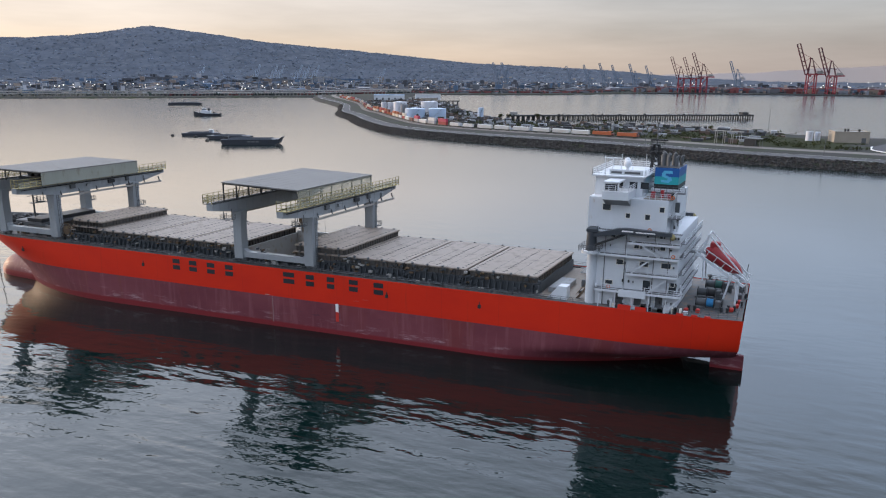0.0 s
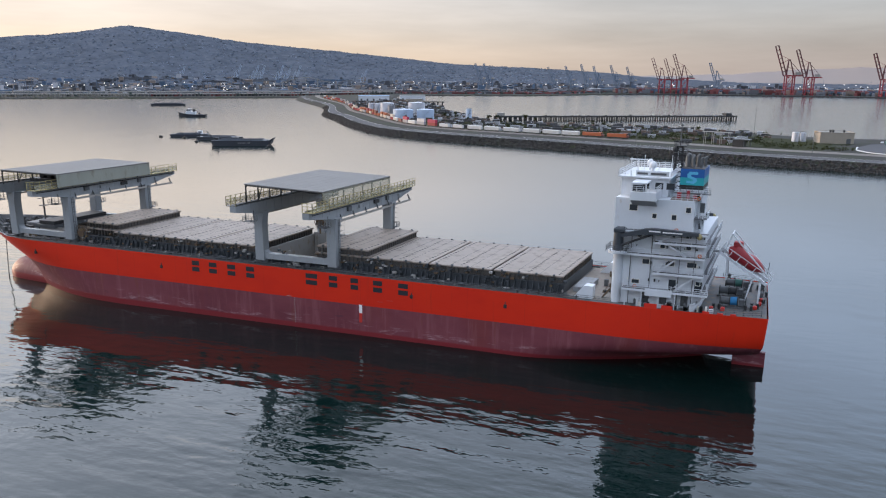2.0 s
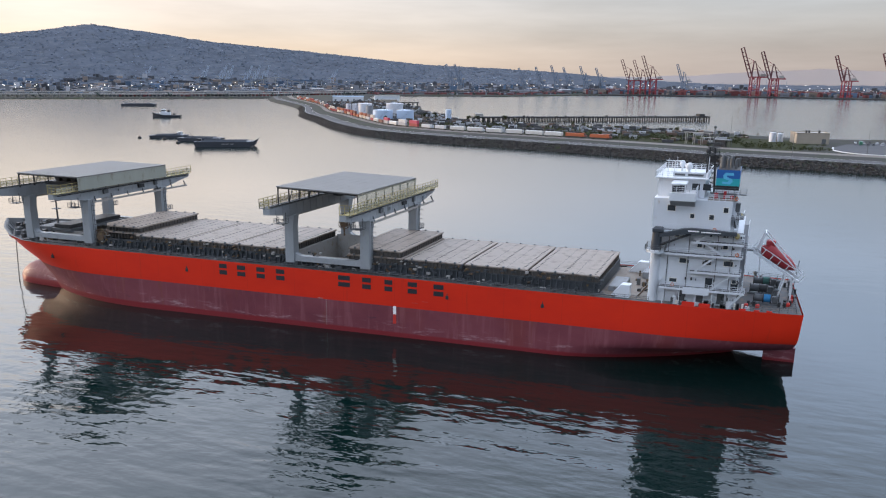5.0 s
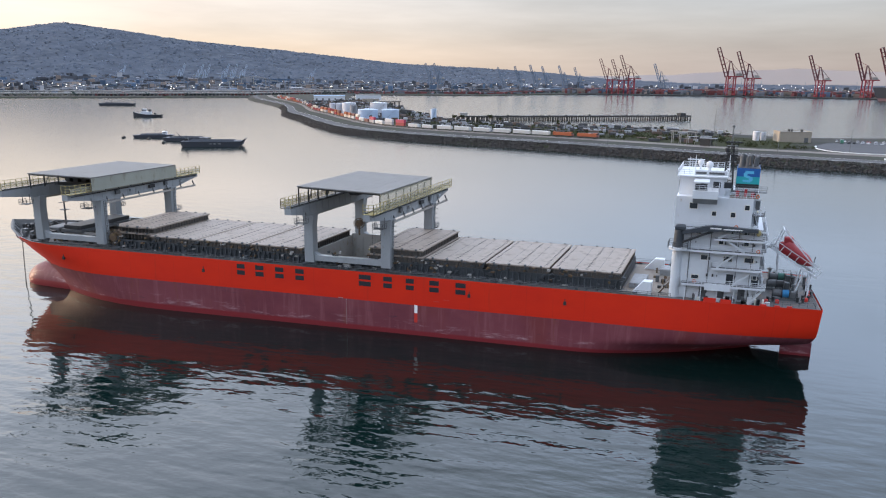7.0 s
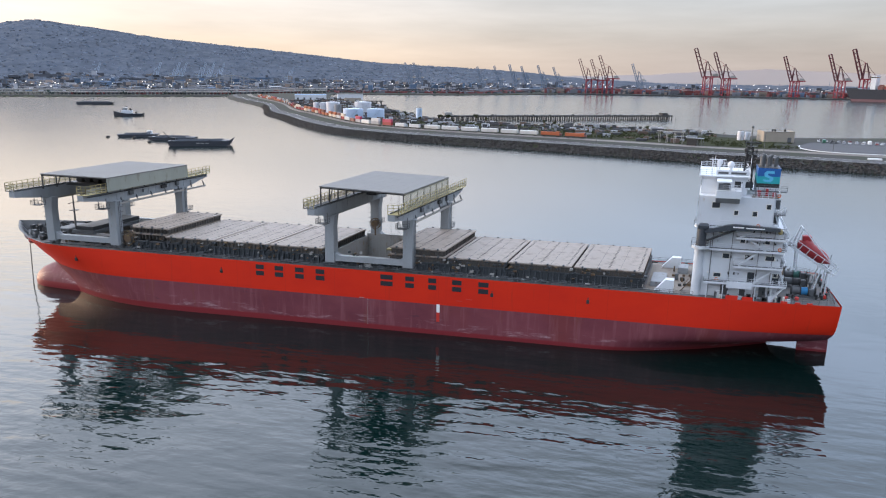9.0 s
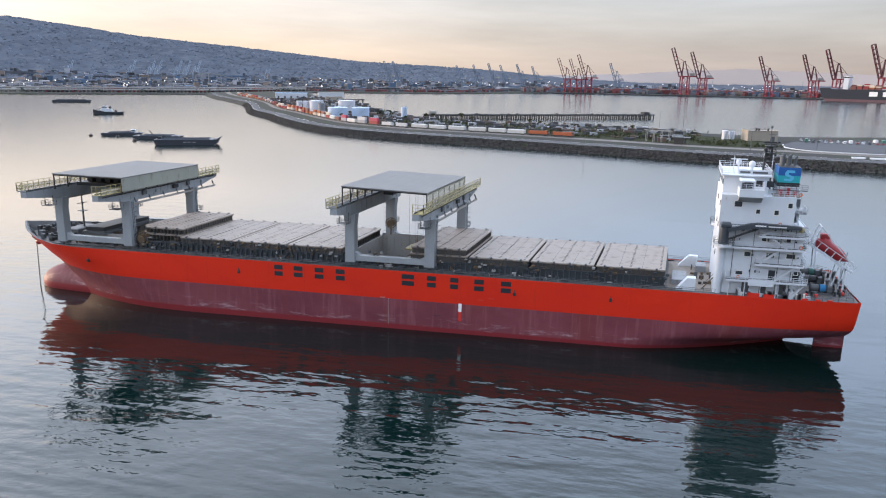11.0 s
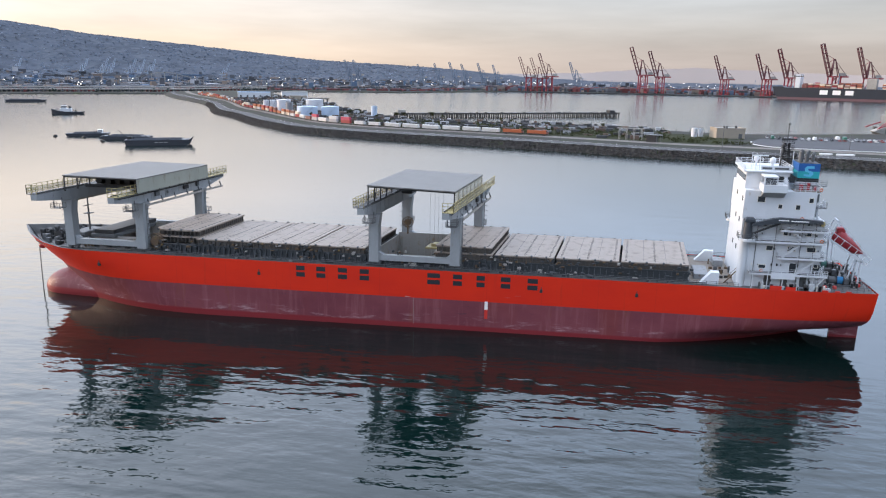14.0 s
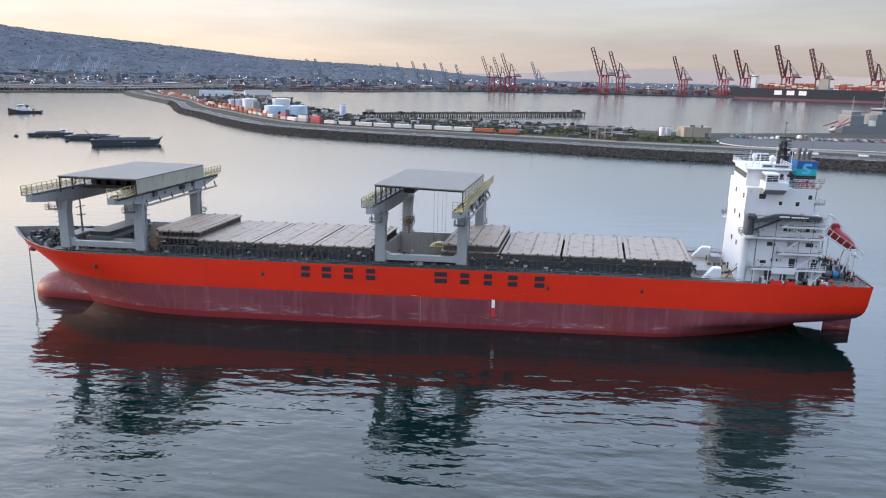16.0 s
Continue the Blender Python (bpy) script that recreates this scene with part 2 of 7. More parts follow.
M_glass = mat("dark_window_glass", (0.02, 0.024, 0.03), 0.08, vary=0.1, bump=0.0, spec=0.8)
M_redpaint = mat("red_topside_paint", (0.60, 0.022, 0.008), 0.45, vary=0.1, scale=0.1)
M_crimson = mat("dark_red_boat_paint", (0.30, 0.02, 0.025), 0.4, vary=0.12)
M_blue = mat("funnel_blue", (0.012, 0.09, 0.30), 0.45, vary=0.1)
M_teal = mat("funnel_teal", (0.02, 0.33, 0.36), 0.45, vary=0.1)
M_sky = mat("pale_blue_mark", (0.10, 0.42, 0.62), 0.45, vary=0.05)
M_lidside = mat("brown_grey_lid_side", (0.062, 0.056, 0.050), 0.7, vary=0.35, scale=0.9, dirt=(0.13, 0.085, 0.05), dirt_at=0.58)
M_coam = mat("blue_grey_coaming", (0.042, 0.048, 0.054), 0.65, vary=0.35, scale=1.1, dirt=(0.10, 0.10, 0.10), dirt_at=0.62)
M_boom = mat("slate_boom_paint", (0.040, 0.047, 0.056), 0.5, vary=0.2, scale=0.6)
M_gallery = mat("grey_gallery_deck", (0.13, 0.135, 0.145), 0.7, vary=0.25, scale=0.7, dirt=(0.20, 0.19, 0.18), dirt_at=0.6)
M_rusty = mat("rusty_brown_steel", (0.11, 0.07, 0.042), 0.75, vary=0.3, scale=0.9, dirt=(0.35, 0.26, 0.07), dirt_at=0.6)
M_letter = mat("black_hull_lettering", (0.014, 0.016, 0.022), 0.5, vary=0.25, bump=0.02)
M_hold = mat("hold_lining", (0.31, 0.295, 0.275), 0.7, vary=0.15, scale=0.3, dirt=(0.25, 0.18, 0.12), dirt_at=0.6)


def hull_paint():
    """Orange-red topsides above a faded maroon antifouling coat, with scuffs, plate seams and runs of rust."""
    m = bpy.data.materials.new("hull_paint")
    m.use_nodes = True
    n, l = m.node_tree.nodes, m.node_tree.links
    b = n["Principled BSDF"]
    tc = n.new("ShaderNodeTexCoord")
    sep = n.new("ShaderNodeSeparateXYZ")
    l.new(tc.outputs["Object"], sep.inputs[0])

    def noise_at(scale, stretch, detail=5, rough=0.6):
        mp = n.new("ShaderNodeMapping")
        mp.inputs["Scale"].default_value = stretch
        l.new(tc.outputs["Object"], mp.inputs[0])
        t = n.new("ShaderNodeTexNoise")
        t.inputs["Scale"].default_value, t.inputs["Detail"].default_value, t.inputs["Roughness"].default_value = scale, detail, rough
        l.new(mp.outputs[0], t.inputs["Vector"])
        return t.outputs[0]

    def rng(sock, a, c, lo=0.0, hi=1.0):
        r = n.new("ShaderNodeMapRange")
        for key, v in (("From Min", a), ("From Max", c), ("To Min", lo), ("To Max", hi)):
            r.inputs[key].default_value = v
        l.new(sock, r.inputs[0])
        return r.outputs[0]

    def mix(f, a, c):
        x = n.new("ShaderNodeMix")
        x.data_type = "RGBA"
        for sock, v in ((x.inputs["Factor"], f), (x.inputs["A"], a), (x.inputs["B"], c)):
            if isinstance(v, tuple):
                sock.default_value = (*v, 1)
            elif isinstance(v, float):
                sock.default_value = v
            else:
                l.new(v, sock)
        return x.outputs["Result"]

    def times(a, c):
        x = n.new("ShaderNodeMath")
        x.operation = "MULTIPLY"
        for sock, v in zip(x.inputs, (a, c)):
            if isinstance(v, float):
                sock.default_value = v
            else:
                l.new(v, sock)
        return x.outputs[0]

    streak = noise_at(0.9, (1, 1, 0.09))
    cloud = noise_at(0.07, (1, 1, 1.6))
    patch = noise_at(0.05, (1, 1, 0.25), 3)
    scuff = noise_at(0.5, (0.35, 1, 1.8), 8, 0.7)
    red = mix(rng(cloud, 0.35, 0.7), (0.63, 0.026, 0.007), (0.56, 0.021, 0.008))
    red = mix(times(rng(streak, 0.62, 0.8), 0.45), red, (0.30, 0.03, 0.015))
    low = mix(rng(cloud, 0.35, 0.65), (0.135, 0.033, 0.045), (0.185, 0.050, 0.062))
    low = mix(times(rng(patch, 0.55, 0.62), 0.5), low, (0.17, 0.035, 0.03))
    low = mix(times(rng(streak, 0.52, 0.72), 0.6), low, (0.26, 0.10, 0.11))
    low = mix(times(rng(noise_at(0.16, (1, 1, 0.12), 6, 0.7), 0.62, 0.70), 0.55), low, (0.17, 0.055, 0.025))
    low = mix(times(rng(scuff, 0.55, 0.70), rng(sep.outputs["Z"], 3.8, 1.2)), low, (0.46, 0.33, 0.34))
    low = mix(times(rng(scuff, 0.38, 0.30), 0.6), low, (0.06, 0.03, 0.045))
    low = mix(rng(sep.outputs["Z"], 1.25, 0.85), low, (0.19, 0.02, 0.025))
    col = mix(rng(sep.outputs["Z"], 6.88, 6.94), low, red)
    # vertical plate butts
    seam = n.new("ShaderNodeMath")
    seam.operation = "PINGPONG"
    seam.inputs[1].default_value = 6.0
    l.new(sep.outputs["X"], seam.inputs[0])
    col = mix(times(rng(seam.outputs[0], 0.07, 0.0), 0.22), col, (0.10, 0.02, 0.02))
    l.new(col, b.inputs["Base Color"])
    b.inputs["Roughness"].default_value = 0.5
    b.inputs["Specular IOR Level"].default_value = 0.25
    bp = n.new("ShaderNodeBump")
    bp.inputs["Strength"].default_value, bp.inputs["Distance"].default_value = 0.25, 0.05
    l.new(noise_at(0.45, (1, 1, 1), 2), bp.inputs["Height"])
    l.new(bp.outputs[0], b.inputs["Normal"])
    return m


def water_surface():
    """Calm dark harbour water with short ripples."""
    m = bpy.data.materials.new("harbour_water")
    m.use_nodes = True
    n, l = m.node_tree.nodes, m.node_tree.links
    b = n["Principled BSDF"]
    b.inputs["Base Color"].default_value = (0.0016, 0.0085, 0.0078, 1)
    b.inputs["Roughness"].default_value, b.inputs["IOR"].default_value = 0.04, 1.39
    tc = n.new("ShaderNodeTexCoord")

    def noise_at(scale, rz, stretch, detail):
        mp = n.new("ShaderNodeMapping")
        mp.inputs["Rotation"].default_value, mp.inputs["Scale"].default_value = (0, 0, radians(rz)), stretch
        l.new(tc.outputs["Object"], mp.inputs[0])
        t = n.new("ShaderNodeTexNoise")
        t.inputs["Scale"].default_value, t.inputs["Detail"].default_value, t.inputs["Roughness"].default_value = scale, detail, 0.5
        l.new(mp.outputs[0], t.inputs["Vector"])
        return t.outputs[0]

    calm = noise_at(0.012, 0, (1, 1, 1), 3)
    rip = noise_at(0.40, 12, (0.5, 1, 1), 3)
    swell = noise_at(0.19, 13, (0.28, 1, 1), 2)
    fine = noise_at(1.3, 0, (0.7, 1, 1), 2)
    # the lee behind the ship lies calm
    sep = n.new("ShaderNodeSeparateXYZ")
    l.new(tc.outputs["Object"], sep.inputs[0])
    lee = n.new("ShaderNodeMapRange")
    for key, v in (("From Min", -66.0), ("From Max", -12.0), ("To Min", 1.0), ("To Max", 0.16)):
        lee.inputs[key].default_value = v
    l.new(sep.outputs["Y"], lee.inputs[0])
    open_ = n.new("ShaderNodeMapRange")
    for key, v in (("From Min", 140.0), ("From Max", 450.0), ("To Min", 0.0), ("To Max", 0.32)):
        open_.inputs[key].default_value = v
    l.new(sep.outputs["Y"], open_.inputs[0])
    # a breath of wind ruffles the open harbour too finely to see
    ruffle = n.new("ShaderNodeMapRange")
    for key, v in (("From Min", 5.0), ("From Max", 260.0), ("To Min", 0.03), ("To Max", 0.15)):
        ruffle.inputs[key].default_value = v
    l.new(sep.outputs["Y"], ruffle.inputs[0])
    l.new(ruffle.outputs[0], b.inputs["Roughness"])
    # no lee astern of the ship
    astern = n.new("ShaderNodeMapRange")
    for key, v in (("From Min", 86.0), ("From Max", 125.0), ("To Min", 0.0), ("To Max", 0.55)):
        astern.inputs[key].default_value = v
    l.new(sep.outputs["X"], astern.inputs[0])
    fade = n.new("ShaderNodeMapRange")
    for key, v in (("From Min", 0.0), ("From Max", 140.0), ("To Min", 1.0), ("To Max", 0.25)):
        fade.inputs[key].default_value = v
    l.new(sep.outputs["Y"], fade.inputs[0])
    open_aft = n.new("ShaderNodeMath")
    open_aft.operation = "MULTIPLY"
    l.new(astern.outputs[0], open_aft.inputs[0])
    l.new(fade.outputs[0], open_aft.inputs[1])
    ahead = n.new("ShaderNodeMapRange")
    for key, v in (("From Min", -78.0), ("From Max", -112.0), ("To Min", 0.0), ("To Max", 0.6)):
        ahead.inputs[key].default_value = v
    l.new(sep.outputs["X"], ahead.inputs[0])
    open_fore = n.new("ShaderNodeMath")
    open_fore.operation = "MULTIPLY"
    l.new(ahead.outputs[0], open_fore.inputs[0])
    l.new(fade.outputs[0], open_fore.inputs[1])
    ends = n.new("ShaderNodeMath")
    ends.operation = "MAXIMUM"
    l.new(open_aft.outputs[0], ends.inputs[0])
    l.new(open_fore.outputs[0], ends.inputs[1])
    lee_or_aft = n.new("ShaderNodeMath")
    lee_or_aft.operation = "MAXIMUM"
    l.new(lee.outputs[0], lee_or_aft.inputs[0])
    l.new(ends.outputs[0], lee_or_aft.inputs[1])
    reach = n.new("ShaderNodeMath")
    reach.operation = "MAXIMUM"
    l.new(lee_or_aft.outputs[0], reach.inputs[0])
    l.new(open_.outputs[0], reach.inputs[1])
    amp = n.new("ShaderNodeMapRange")
    for key, v in (("From Min", 0.35), ("From Max", 0.65), ("To Min", 0.55), ("To Max", 1.25)):
        amp.inputs[key].default_value = v
    l.new(calm, amp.inputs[0])

    def madd(a, k, c=None):
        x = n.new("ShaderNodeMath")
        x.operation = "MULTIPLY_ADD"
        l.new(a, x.inputs[0])
        x.inputs[1].default_value = k
        if c is None:
            x.inputs[2].default_value = 0
        else:
            l.new(c, x.inputs[2])
        return x.outputs[0]

    hgt = madd(rip, WAVE[0], madd(swell, WAVE[1], madd(fine, WAVE[2])))
    pr = n.new("ShaderNodeMath")
    pr.operation = "MULTIPLY"
    l.new(hgt, pr.inputs[0])
    both = n.new("ShaderNodeMath")
    both.operation = "MULTIPLY"
    l.new(amp.outputs[0], both.inputs[0])
    l.new(reach.outputs[0], both.inputs[1])
    l.new(both.outputs[0], pr.inputs[1])
    bp = n.new("ShaderNodeBump")
    bp.inputs["Strength"].default_value, bp.inputs["Distance"].default_value = 1.0, 1.0
    l.new(pr.outputs[0], bp.inputs["Height"])
    l.new(bp.outputs[0], b.inputs["Normal"])
    return m


WAVE = (0.22, 0.45, 0.010)
M_hull = hull_paint()
M_water = water_surface()
M_land = mat("dusty_ground", (0.040, 0.038, 0.036), 0.9, vary=0.35, scale=0.02, bump=0.3, bscale=0.6, dirt=(0.032, 0.04, 0.02), dirt_at=0.52, spec=0.1)
M_asphalt = mat("grey_road", (0.075, 0.075, 0.08), 0.85, vary=0.25, scale=0.05, bump=0.1, bscale=2.0, spec=0.15)
M_rock = mat("riprap_stone", (0.044, 0.043, 0.043), 0.9, vary=0.3, scale=0.5, bump=0.4, bscale=3.0, island=0.45, spec=0.15)
M_scrub = mat("dull_green_scrub", (0.034, 0.04, 0.017), 0.9, vary=0.4, scale=0.2, bump=0.3, bscale=2.0, island=0.35, spec=0.1)
# aerial haze over the hill is mixed into its base colour
M_hill = mat("haze_tinted_hill", (0.084, 0.094, 0.114), 1.0, vary=0.6, scale=0.010, bump=0.0, bscale=0.06, dirt=(0.13, 0.14, 0.155), dirt_at=0.55, stretch=(1, 1, 2.5), spec=0.0)
M_tank = mat("white_tank_paint", (0.55, 0.57, 0.62), 0.5, vary=0.08, scale=0.1, stretch=(1, 1, 0.2))
M_crane_red = mat("red_quay_crane_paint", (0.25, 0.030, 0.042), 0.6, vary=0.15, scale=0.1)
# darker copy of the crane red: backlighting of boom and apex in the colour
M_crane_backlit = mat("backlit_crane_red", (0.10, 0.030, 0.036), 0.7, vary=0.2, scale=0.1)
# far steelwork: blue and pale tones imitate distance haze in the base colour
M_crane_blue = mat("haze_tinted_blue_steel", (0.10, 0.14, 0.20), 0.7, vary=0.15, scale=0.1)
M_crane_pale = mat("haze_tinted_pale_steel", (0.34, 0.40, 0.48), 0.7, vary=0.15, scale=0.1)
M_conc = mat("concrete", (0.30, 0.29, 0.27), 0.85, vary=0.2, scale=0.1, dirt=(0.16, 0.14, 0.12), dirt_at=0.6)

# ---- setting: water, land, hills ----
EYE_C = (35.0, -155.0)


def lerp(table, x):
    """Straight-line reading of a small table of pairs."""
    return float(np.interp(x, [a for a, _ in table], [b for _, b in table]))


def sheet(name, material, label, pts, nu, nv, category="", smooth=True):
    return solid(name, Geo().grid(pts, nu, nv), material, label, category, kind="structure", smooth=smooth)


# water: rings widening to the horizon
wpts, rings = [], [0.5 * 1.16 ** k for k in range(63)]
rings = [r for r in rings if r < 4800] + [4850]
for r in rings:
    wpts += [(EYE_C[0] + r * math.cos(2 * math.pi * i / 96), EYE_C[1] + r * math.sin(2 * math.pi * i / 96), 0) for i in range(97)]
sheet("water", M_water, "calm dark harbour water with short ripples", wpts, len(rings), 97, "water")

# the mainland beyond the harbour, one sheet to the foot of the hills
SHORE = [(-2600, 300), (-1500, 880), (-1063, 1190), (-820, 1362), (-700, 1650), (-367, 1800), (-170, 2040), (-85, 2127), (155, 2127), (392, 2102), (626, 2052), (891, 1964), (1177, 1824), (1500, 1590), (2200, 900)]
az_r = sorted((math.degrees(math.atan2(x - EYE_C[0], y - EYE_C[1])), math.hypot(x - EYE_C[0], y - EYE_C[1])) for x, y in SHORE)


def polar(az, r, z):
    return (EYE_C[0] + r * math.sin(radians(az)), EYE_C[1] + r * math.cos(radians(az)), z)


lpts = []
AZ = [-80 + 0.5 * i for i in range(281)]
for az in AZ:
    r0 = lerp(az_r, az)
    for k, (dr, z) in enumerate(((0, -1.5), (6, 2.5), (12, 3.0), (300, 3.2), (900, 4), (1600, 5))):
        lpts.append(polar(az, r0 + dr, z))
    lpts.append(polar(az, 4840, 8))
sheet("ground_mainland", M_land, "flat built-up port land behind the harbour", lpts, len(AZ), 7, "ground")

# hills
RIDGE = [(-80, 230), (-62, 245), (-56, 255), (-50.9, 236), (-49.3, 236), (-46.9, 253), (-44.8, 272), (-42.5, 305), (-41.6, 313), (-40.3, 303), (-37.9, 278), (-33.1, 231), (-28.1, 197), (-22.9, 159), (-17.6, 117), (-12.4, 99), (-7.3, 78), (-2, 40), (4, 17), (60, 13)]
hpts, HR = [], [2950 + 80 * k for k in range(22)]
for az in [-80 + 0.25 * i for i in range(521)]:
    top = lerp(RIDGE, az)
    for r in HR:
        q = min(1.0, (r - 2950) / 1600)
        x, y, _ = polar(az, r, 0)
        w = noise.noise(Vector((x, y, 0)) * 0.0035) * 0.12 + noise.noise(Vector((x, y, 3)) * 0.011) * 0.05
        z = 6 + (top - 6) * (q * q * (3 - 2 * q)) * (1 + w * (1 - q))
        z += (5 * noise.noise(Vector((x, y, 9)) * 0.02) + 4 * noise.noise(Vector((x, y, 5)) * 0.07)) * q
        hpts.append((x, y, z if r < 4600 else z - 40))
sheet("hill", M_hill, "long wooded hill tinted haze blue, dotted with houses", hpts, 521, len(HR), "hill")

# pale mountains far behind the right-hand port
MOUNT = [(-12, 46), (-4, 52), (2, 64), (7, 92), (11, 106), (15, 94), (20, 80), (26, 74), (34, 80), (45, 66)]
mpts = []
for az in [-12 + 0.4 * i for i in range(143)]:
    top = lerp(MOUNT, az) + 6 * noise.noise(Vector((az * 0.5, 0, 0))) + 3 * noise.noise(Vector((az * 1.7, 4, 0)))
    for r, q in ((4600, 0.0), (4640, 0.5), (4680, 1.0), (4760, 0.6)):
        mpts.append(polar(az, r, 8 + (top - 8) * q))
# pale base colour stands in for the haze before the mountains
M_far = mat("mountain_haze_tint", (0.33, 0.285, 0.262), 1.0, vary=0.06, scale=0.002, bump=0)
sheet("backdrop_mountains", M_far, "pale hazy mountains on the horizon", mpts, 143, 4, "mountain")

# the spit of land with road and railway
NEAR = [(-830, 1380), (-732, 1214), (-523, 937), (-417, 741), (-352, 653), (-298, 572), (-232, 492), (-182, 455), (-131, 431), (-65, 409), (32, 375), (94, 350), (152, 335), (229, 313), (420, 250), (1500, -80)]
FAR = [(-690, 1700), (-615, 1480), (-480, 1250), (-340, 1026), (-285, 900), (-225, 790), (-180, 710), (-138, 650), (-81, 631), (12, 626), (99, 598), (149, 563), (215, 552), (356, 596), (520, 640), (1700, 900)]


def fine(line, n=10):
    """A smooth curve through the line's points."""
    out = []
    for i in range(len(line) - 1):
        p0, p1, p2, p3 = (Vector(line[max(0, min(len(line) - 1, i + k))]) for k in (-1, 0, 1, 2))
        for j in range(n):
            t = j / n
            out.append(0.5 * ((2 * p1) + (p2 - p0) * t + (2 * p0 - 5 * p1 + 4 * p2 - p3) * t * t + (3 * p1 - p0 - 3 * p2 + p3) * t ** 3))
    return out + [Vector(line[-1])]


NEAR_F, FAR_F = fine(NEAR), fine(FAR)


def spit(i, d):
    """The point d metres inland from the near shore at step i."""
    a, b = NEAR_F[i], FAR_F[i]
    return a + (b - a).normalized() * d


spts = []
for a, b in zip(NEAR_F, FAR_F):
    w = (b - a).length
    for d, z in ((-2, -2.0), (0, -0.3), (9, 4.4), (12, 4.9), (30, 5.0), (55, 5.1), (w * 0.5, 5.2), (w - 12, 4.6), (w, -0.3), (w + 3, -2)):
        p = a + (b - a).normalized() * d
        spts.append((p.x, p.y, z))
sheet("ground_spit", M_land, "low spit of land between two harbour basins", spts, len(NEAR_F), 10, "ground")


def ribbon(name, material, label, d0, d1, z, i0=0, i1=None, category="road"):
    pts = []
    rows = range(i0, len(NEAR_F) if i1 is None else i1)
    for i in rows:
        for d in (d0, d1):
            p = spit(i, d)
            pts.append((p.x, p.y, z))
    return sheet(name, material, label, pts, len(rows), 2, category)


ribbon("road", M_asphalt, "grey shore road along the spit", 15, 27, 5.03)

# ---- the cargo ship ----
YC, HB, ZD = -1.4, 13.85, 13.3
Geo.skew = 0.13
TRIM = pose(0, 0, 0, 0, 0.33, 0)


def stem_x(z):
    return lerp([(-4, -108), (3, -109.5), (4.8, -110.8), (7, -112.6), (10, -116), (13.4, -119.4), (16.5, -122)], z)


def stern_x(z):
    return lerp([(-4, 64), (0, 69), (2.0, 70.2), (2.8, 72), (3.4, 75), (4.2, 78.2), (5.2, 79.4), (7.5, 80.0), (14, 80.3)], z)


def top_z(x):
    return ZD + 0.15 + 2.5 * max(0.0, (-97 - x) / 24) ** 1.6


def half(x, z):
    """Half the hull's breadth."""
    d, e = max(0.0, x - stem_x(z)), max(0.0, stern_x(z) - x)
    lb, nb = lerp([(-4, 52), (0, 48), (7, 42), (13.4, 31)], z), lerp([(-4, 2.3), (0, 2.5), (13.4, 3.2)], z)
    ls, e0 = lerp([(-4, 36), (0, 34), (4, 30), (9, 26), (13.4, 20)], z), lerp([(-4, 0.04), (0.8, 0.06), (2.5, 0.2), (3.4, 0.36), (4.5, 0.58), (6.5, 0.78), (8.5, 0.87), (13.4, 0.93)], z)
    ns = lerp([(0, 1.45), (7, 2.0)], z)
    fb = 1 - (1 - min(1.0, d / lb)) ** nb
    fs = e0 + (1 - e0) * (1 - (1 - min(1.0, e / ls)) ** ns)
    return max(0.12, HB * fb * fs)


M_bulwark = mat("pale_bulwark_paint", (0.085, 0.085, 0.085), 0.6, vary=0.3, scale=0.6, dirt=RUST, dirt_at=0.66)
LEVELS = [-4, -2, -0.5, 0.8, 2, 2.8, 3.4, 4.2, 5.2, 6.5, 7.5, 9, 10.5, 12, 13.4]
STATIONS = sorted(set([0, 0.004, 0.01, 0.02] + [round(0.03 * i, 3) for i in range(1, 12)] + [0.42, 0.5, 0.58] + [round(0.64 + 0.02 * i, 3) for i in range(18)] + [0.99, 1.0]))


def hull_point(p, lv, side):
    z = LEVELS[lv]
    x = stem_x(z) + p * (stern_x(z) - stem_x(z))
    y = half(x, z)
    if z > 9:
        zz = 9 + (z - 9) * (top_z(x) - 9) / 4.4
        x += (stem_x(zz) - stem_x(z)) * max(0.0, 1 - p * 12)
        z = zz
    # the transom rakes the other way
    x -= 0.4 * Geo.skew * (YC + side * y + 15.25) * max(0.0, (p - 0.85) / 0.15)
    return (x, YC + side * y, z)


ship = thing("cargo_ship", TRIM, "red-hulled bulk cargo ship with white superstructure, anchored in calm water", "ship")
g = Geo()
nl = len(LEVELS)
for side in (-1, 1):
    g.grid([hull_point(p, k, side) for p in STATIONS for k in range(nl)], len(STATIONS), nl)
for p in (0.0, 1.0):
    g.grid([hull_point(p, k, s) for k in range(nl) for s in (-1, 1)], nl, 2)
hull = part("hull", g, M_hull, ship, "orange-red topsides over faded maroon bottom paint", smooth=True)

g = Geo()
n_b, m_b = 20, 14
bp_ = []
for i in range(m_b + 1):
    u = (i / m_b) ** 1.8
    bx, rr = -116.6 + 26.6 * u, math.sqrt(max(0.0, 1 - (1 - min(1.0, u / 0.27)) ** 2))
    wide, tall = 4.4 * rr + 3.0 * u, 4.5 * rr + 2.0 * max(0.0, u - 0.05)
    bp_ += [(bx, YC + wide * math.sin(2 * math.pi * j / n_b), 0.2 + (tall if math.cos(2 * math.pi * j / n_b) > 0 else 5 * rr) * math.cos(2 * math.pi * j / n_b)) for j in range(n_b + 1)]
g.grid(bp_, m_b + 1, n_b + 1)
part("bulbous_bow", g, M_hull, ship, "rounded bulb at the waterline, faded maroon", smooth=True)

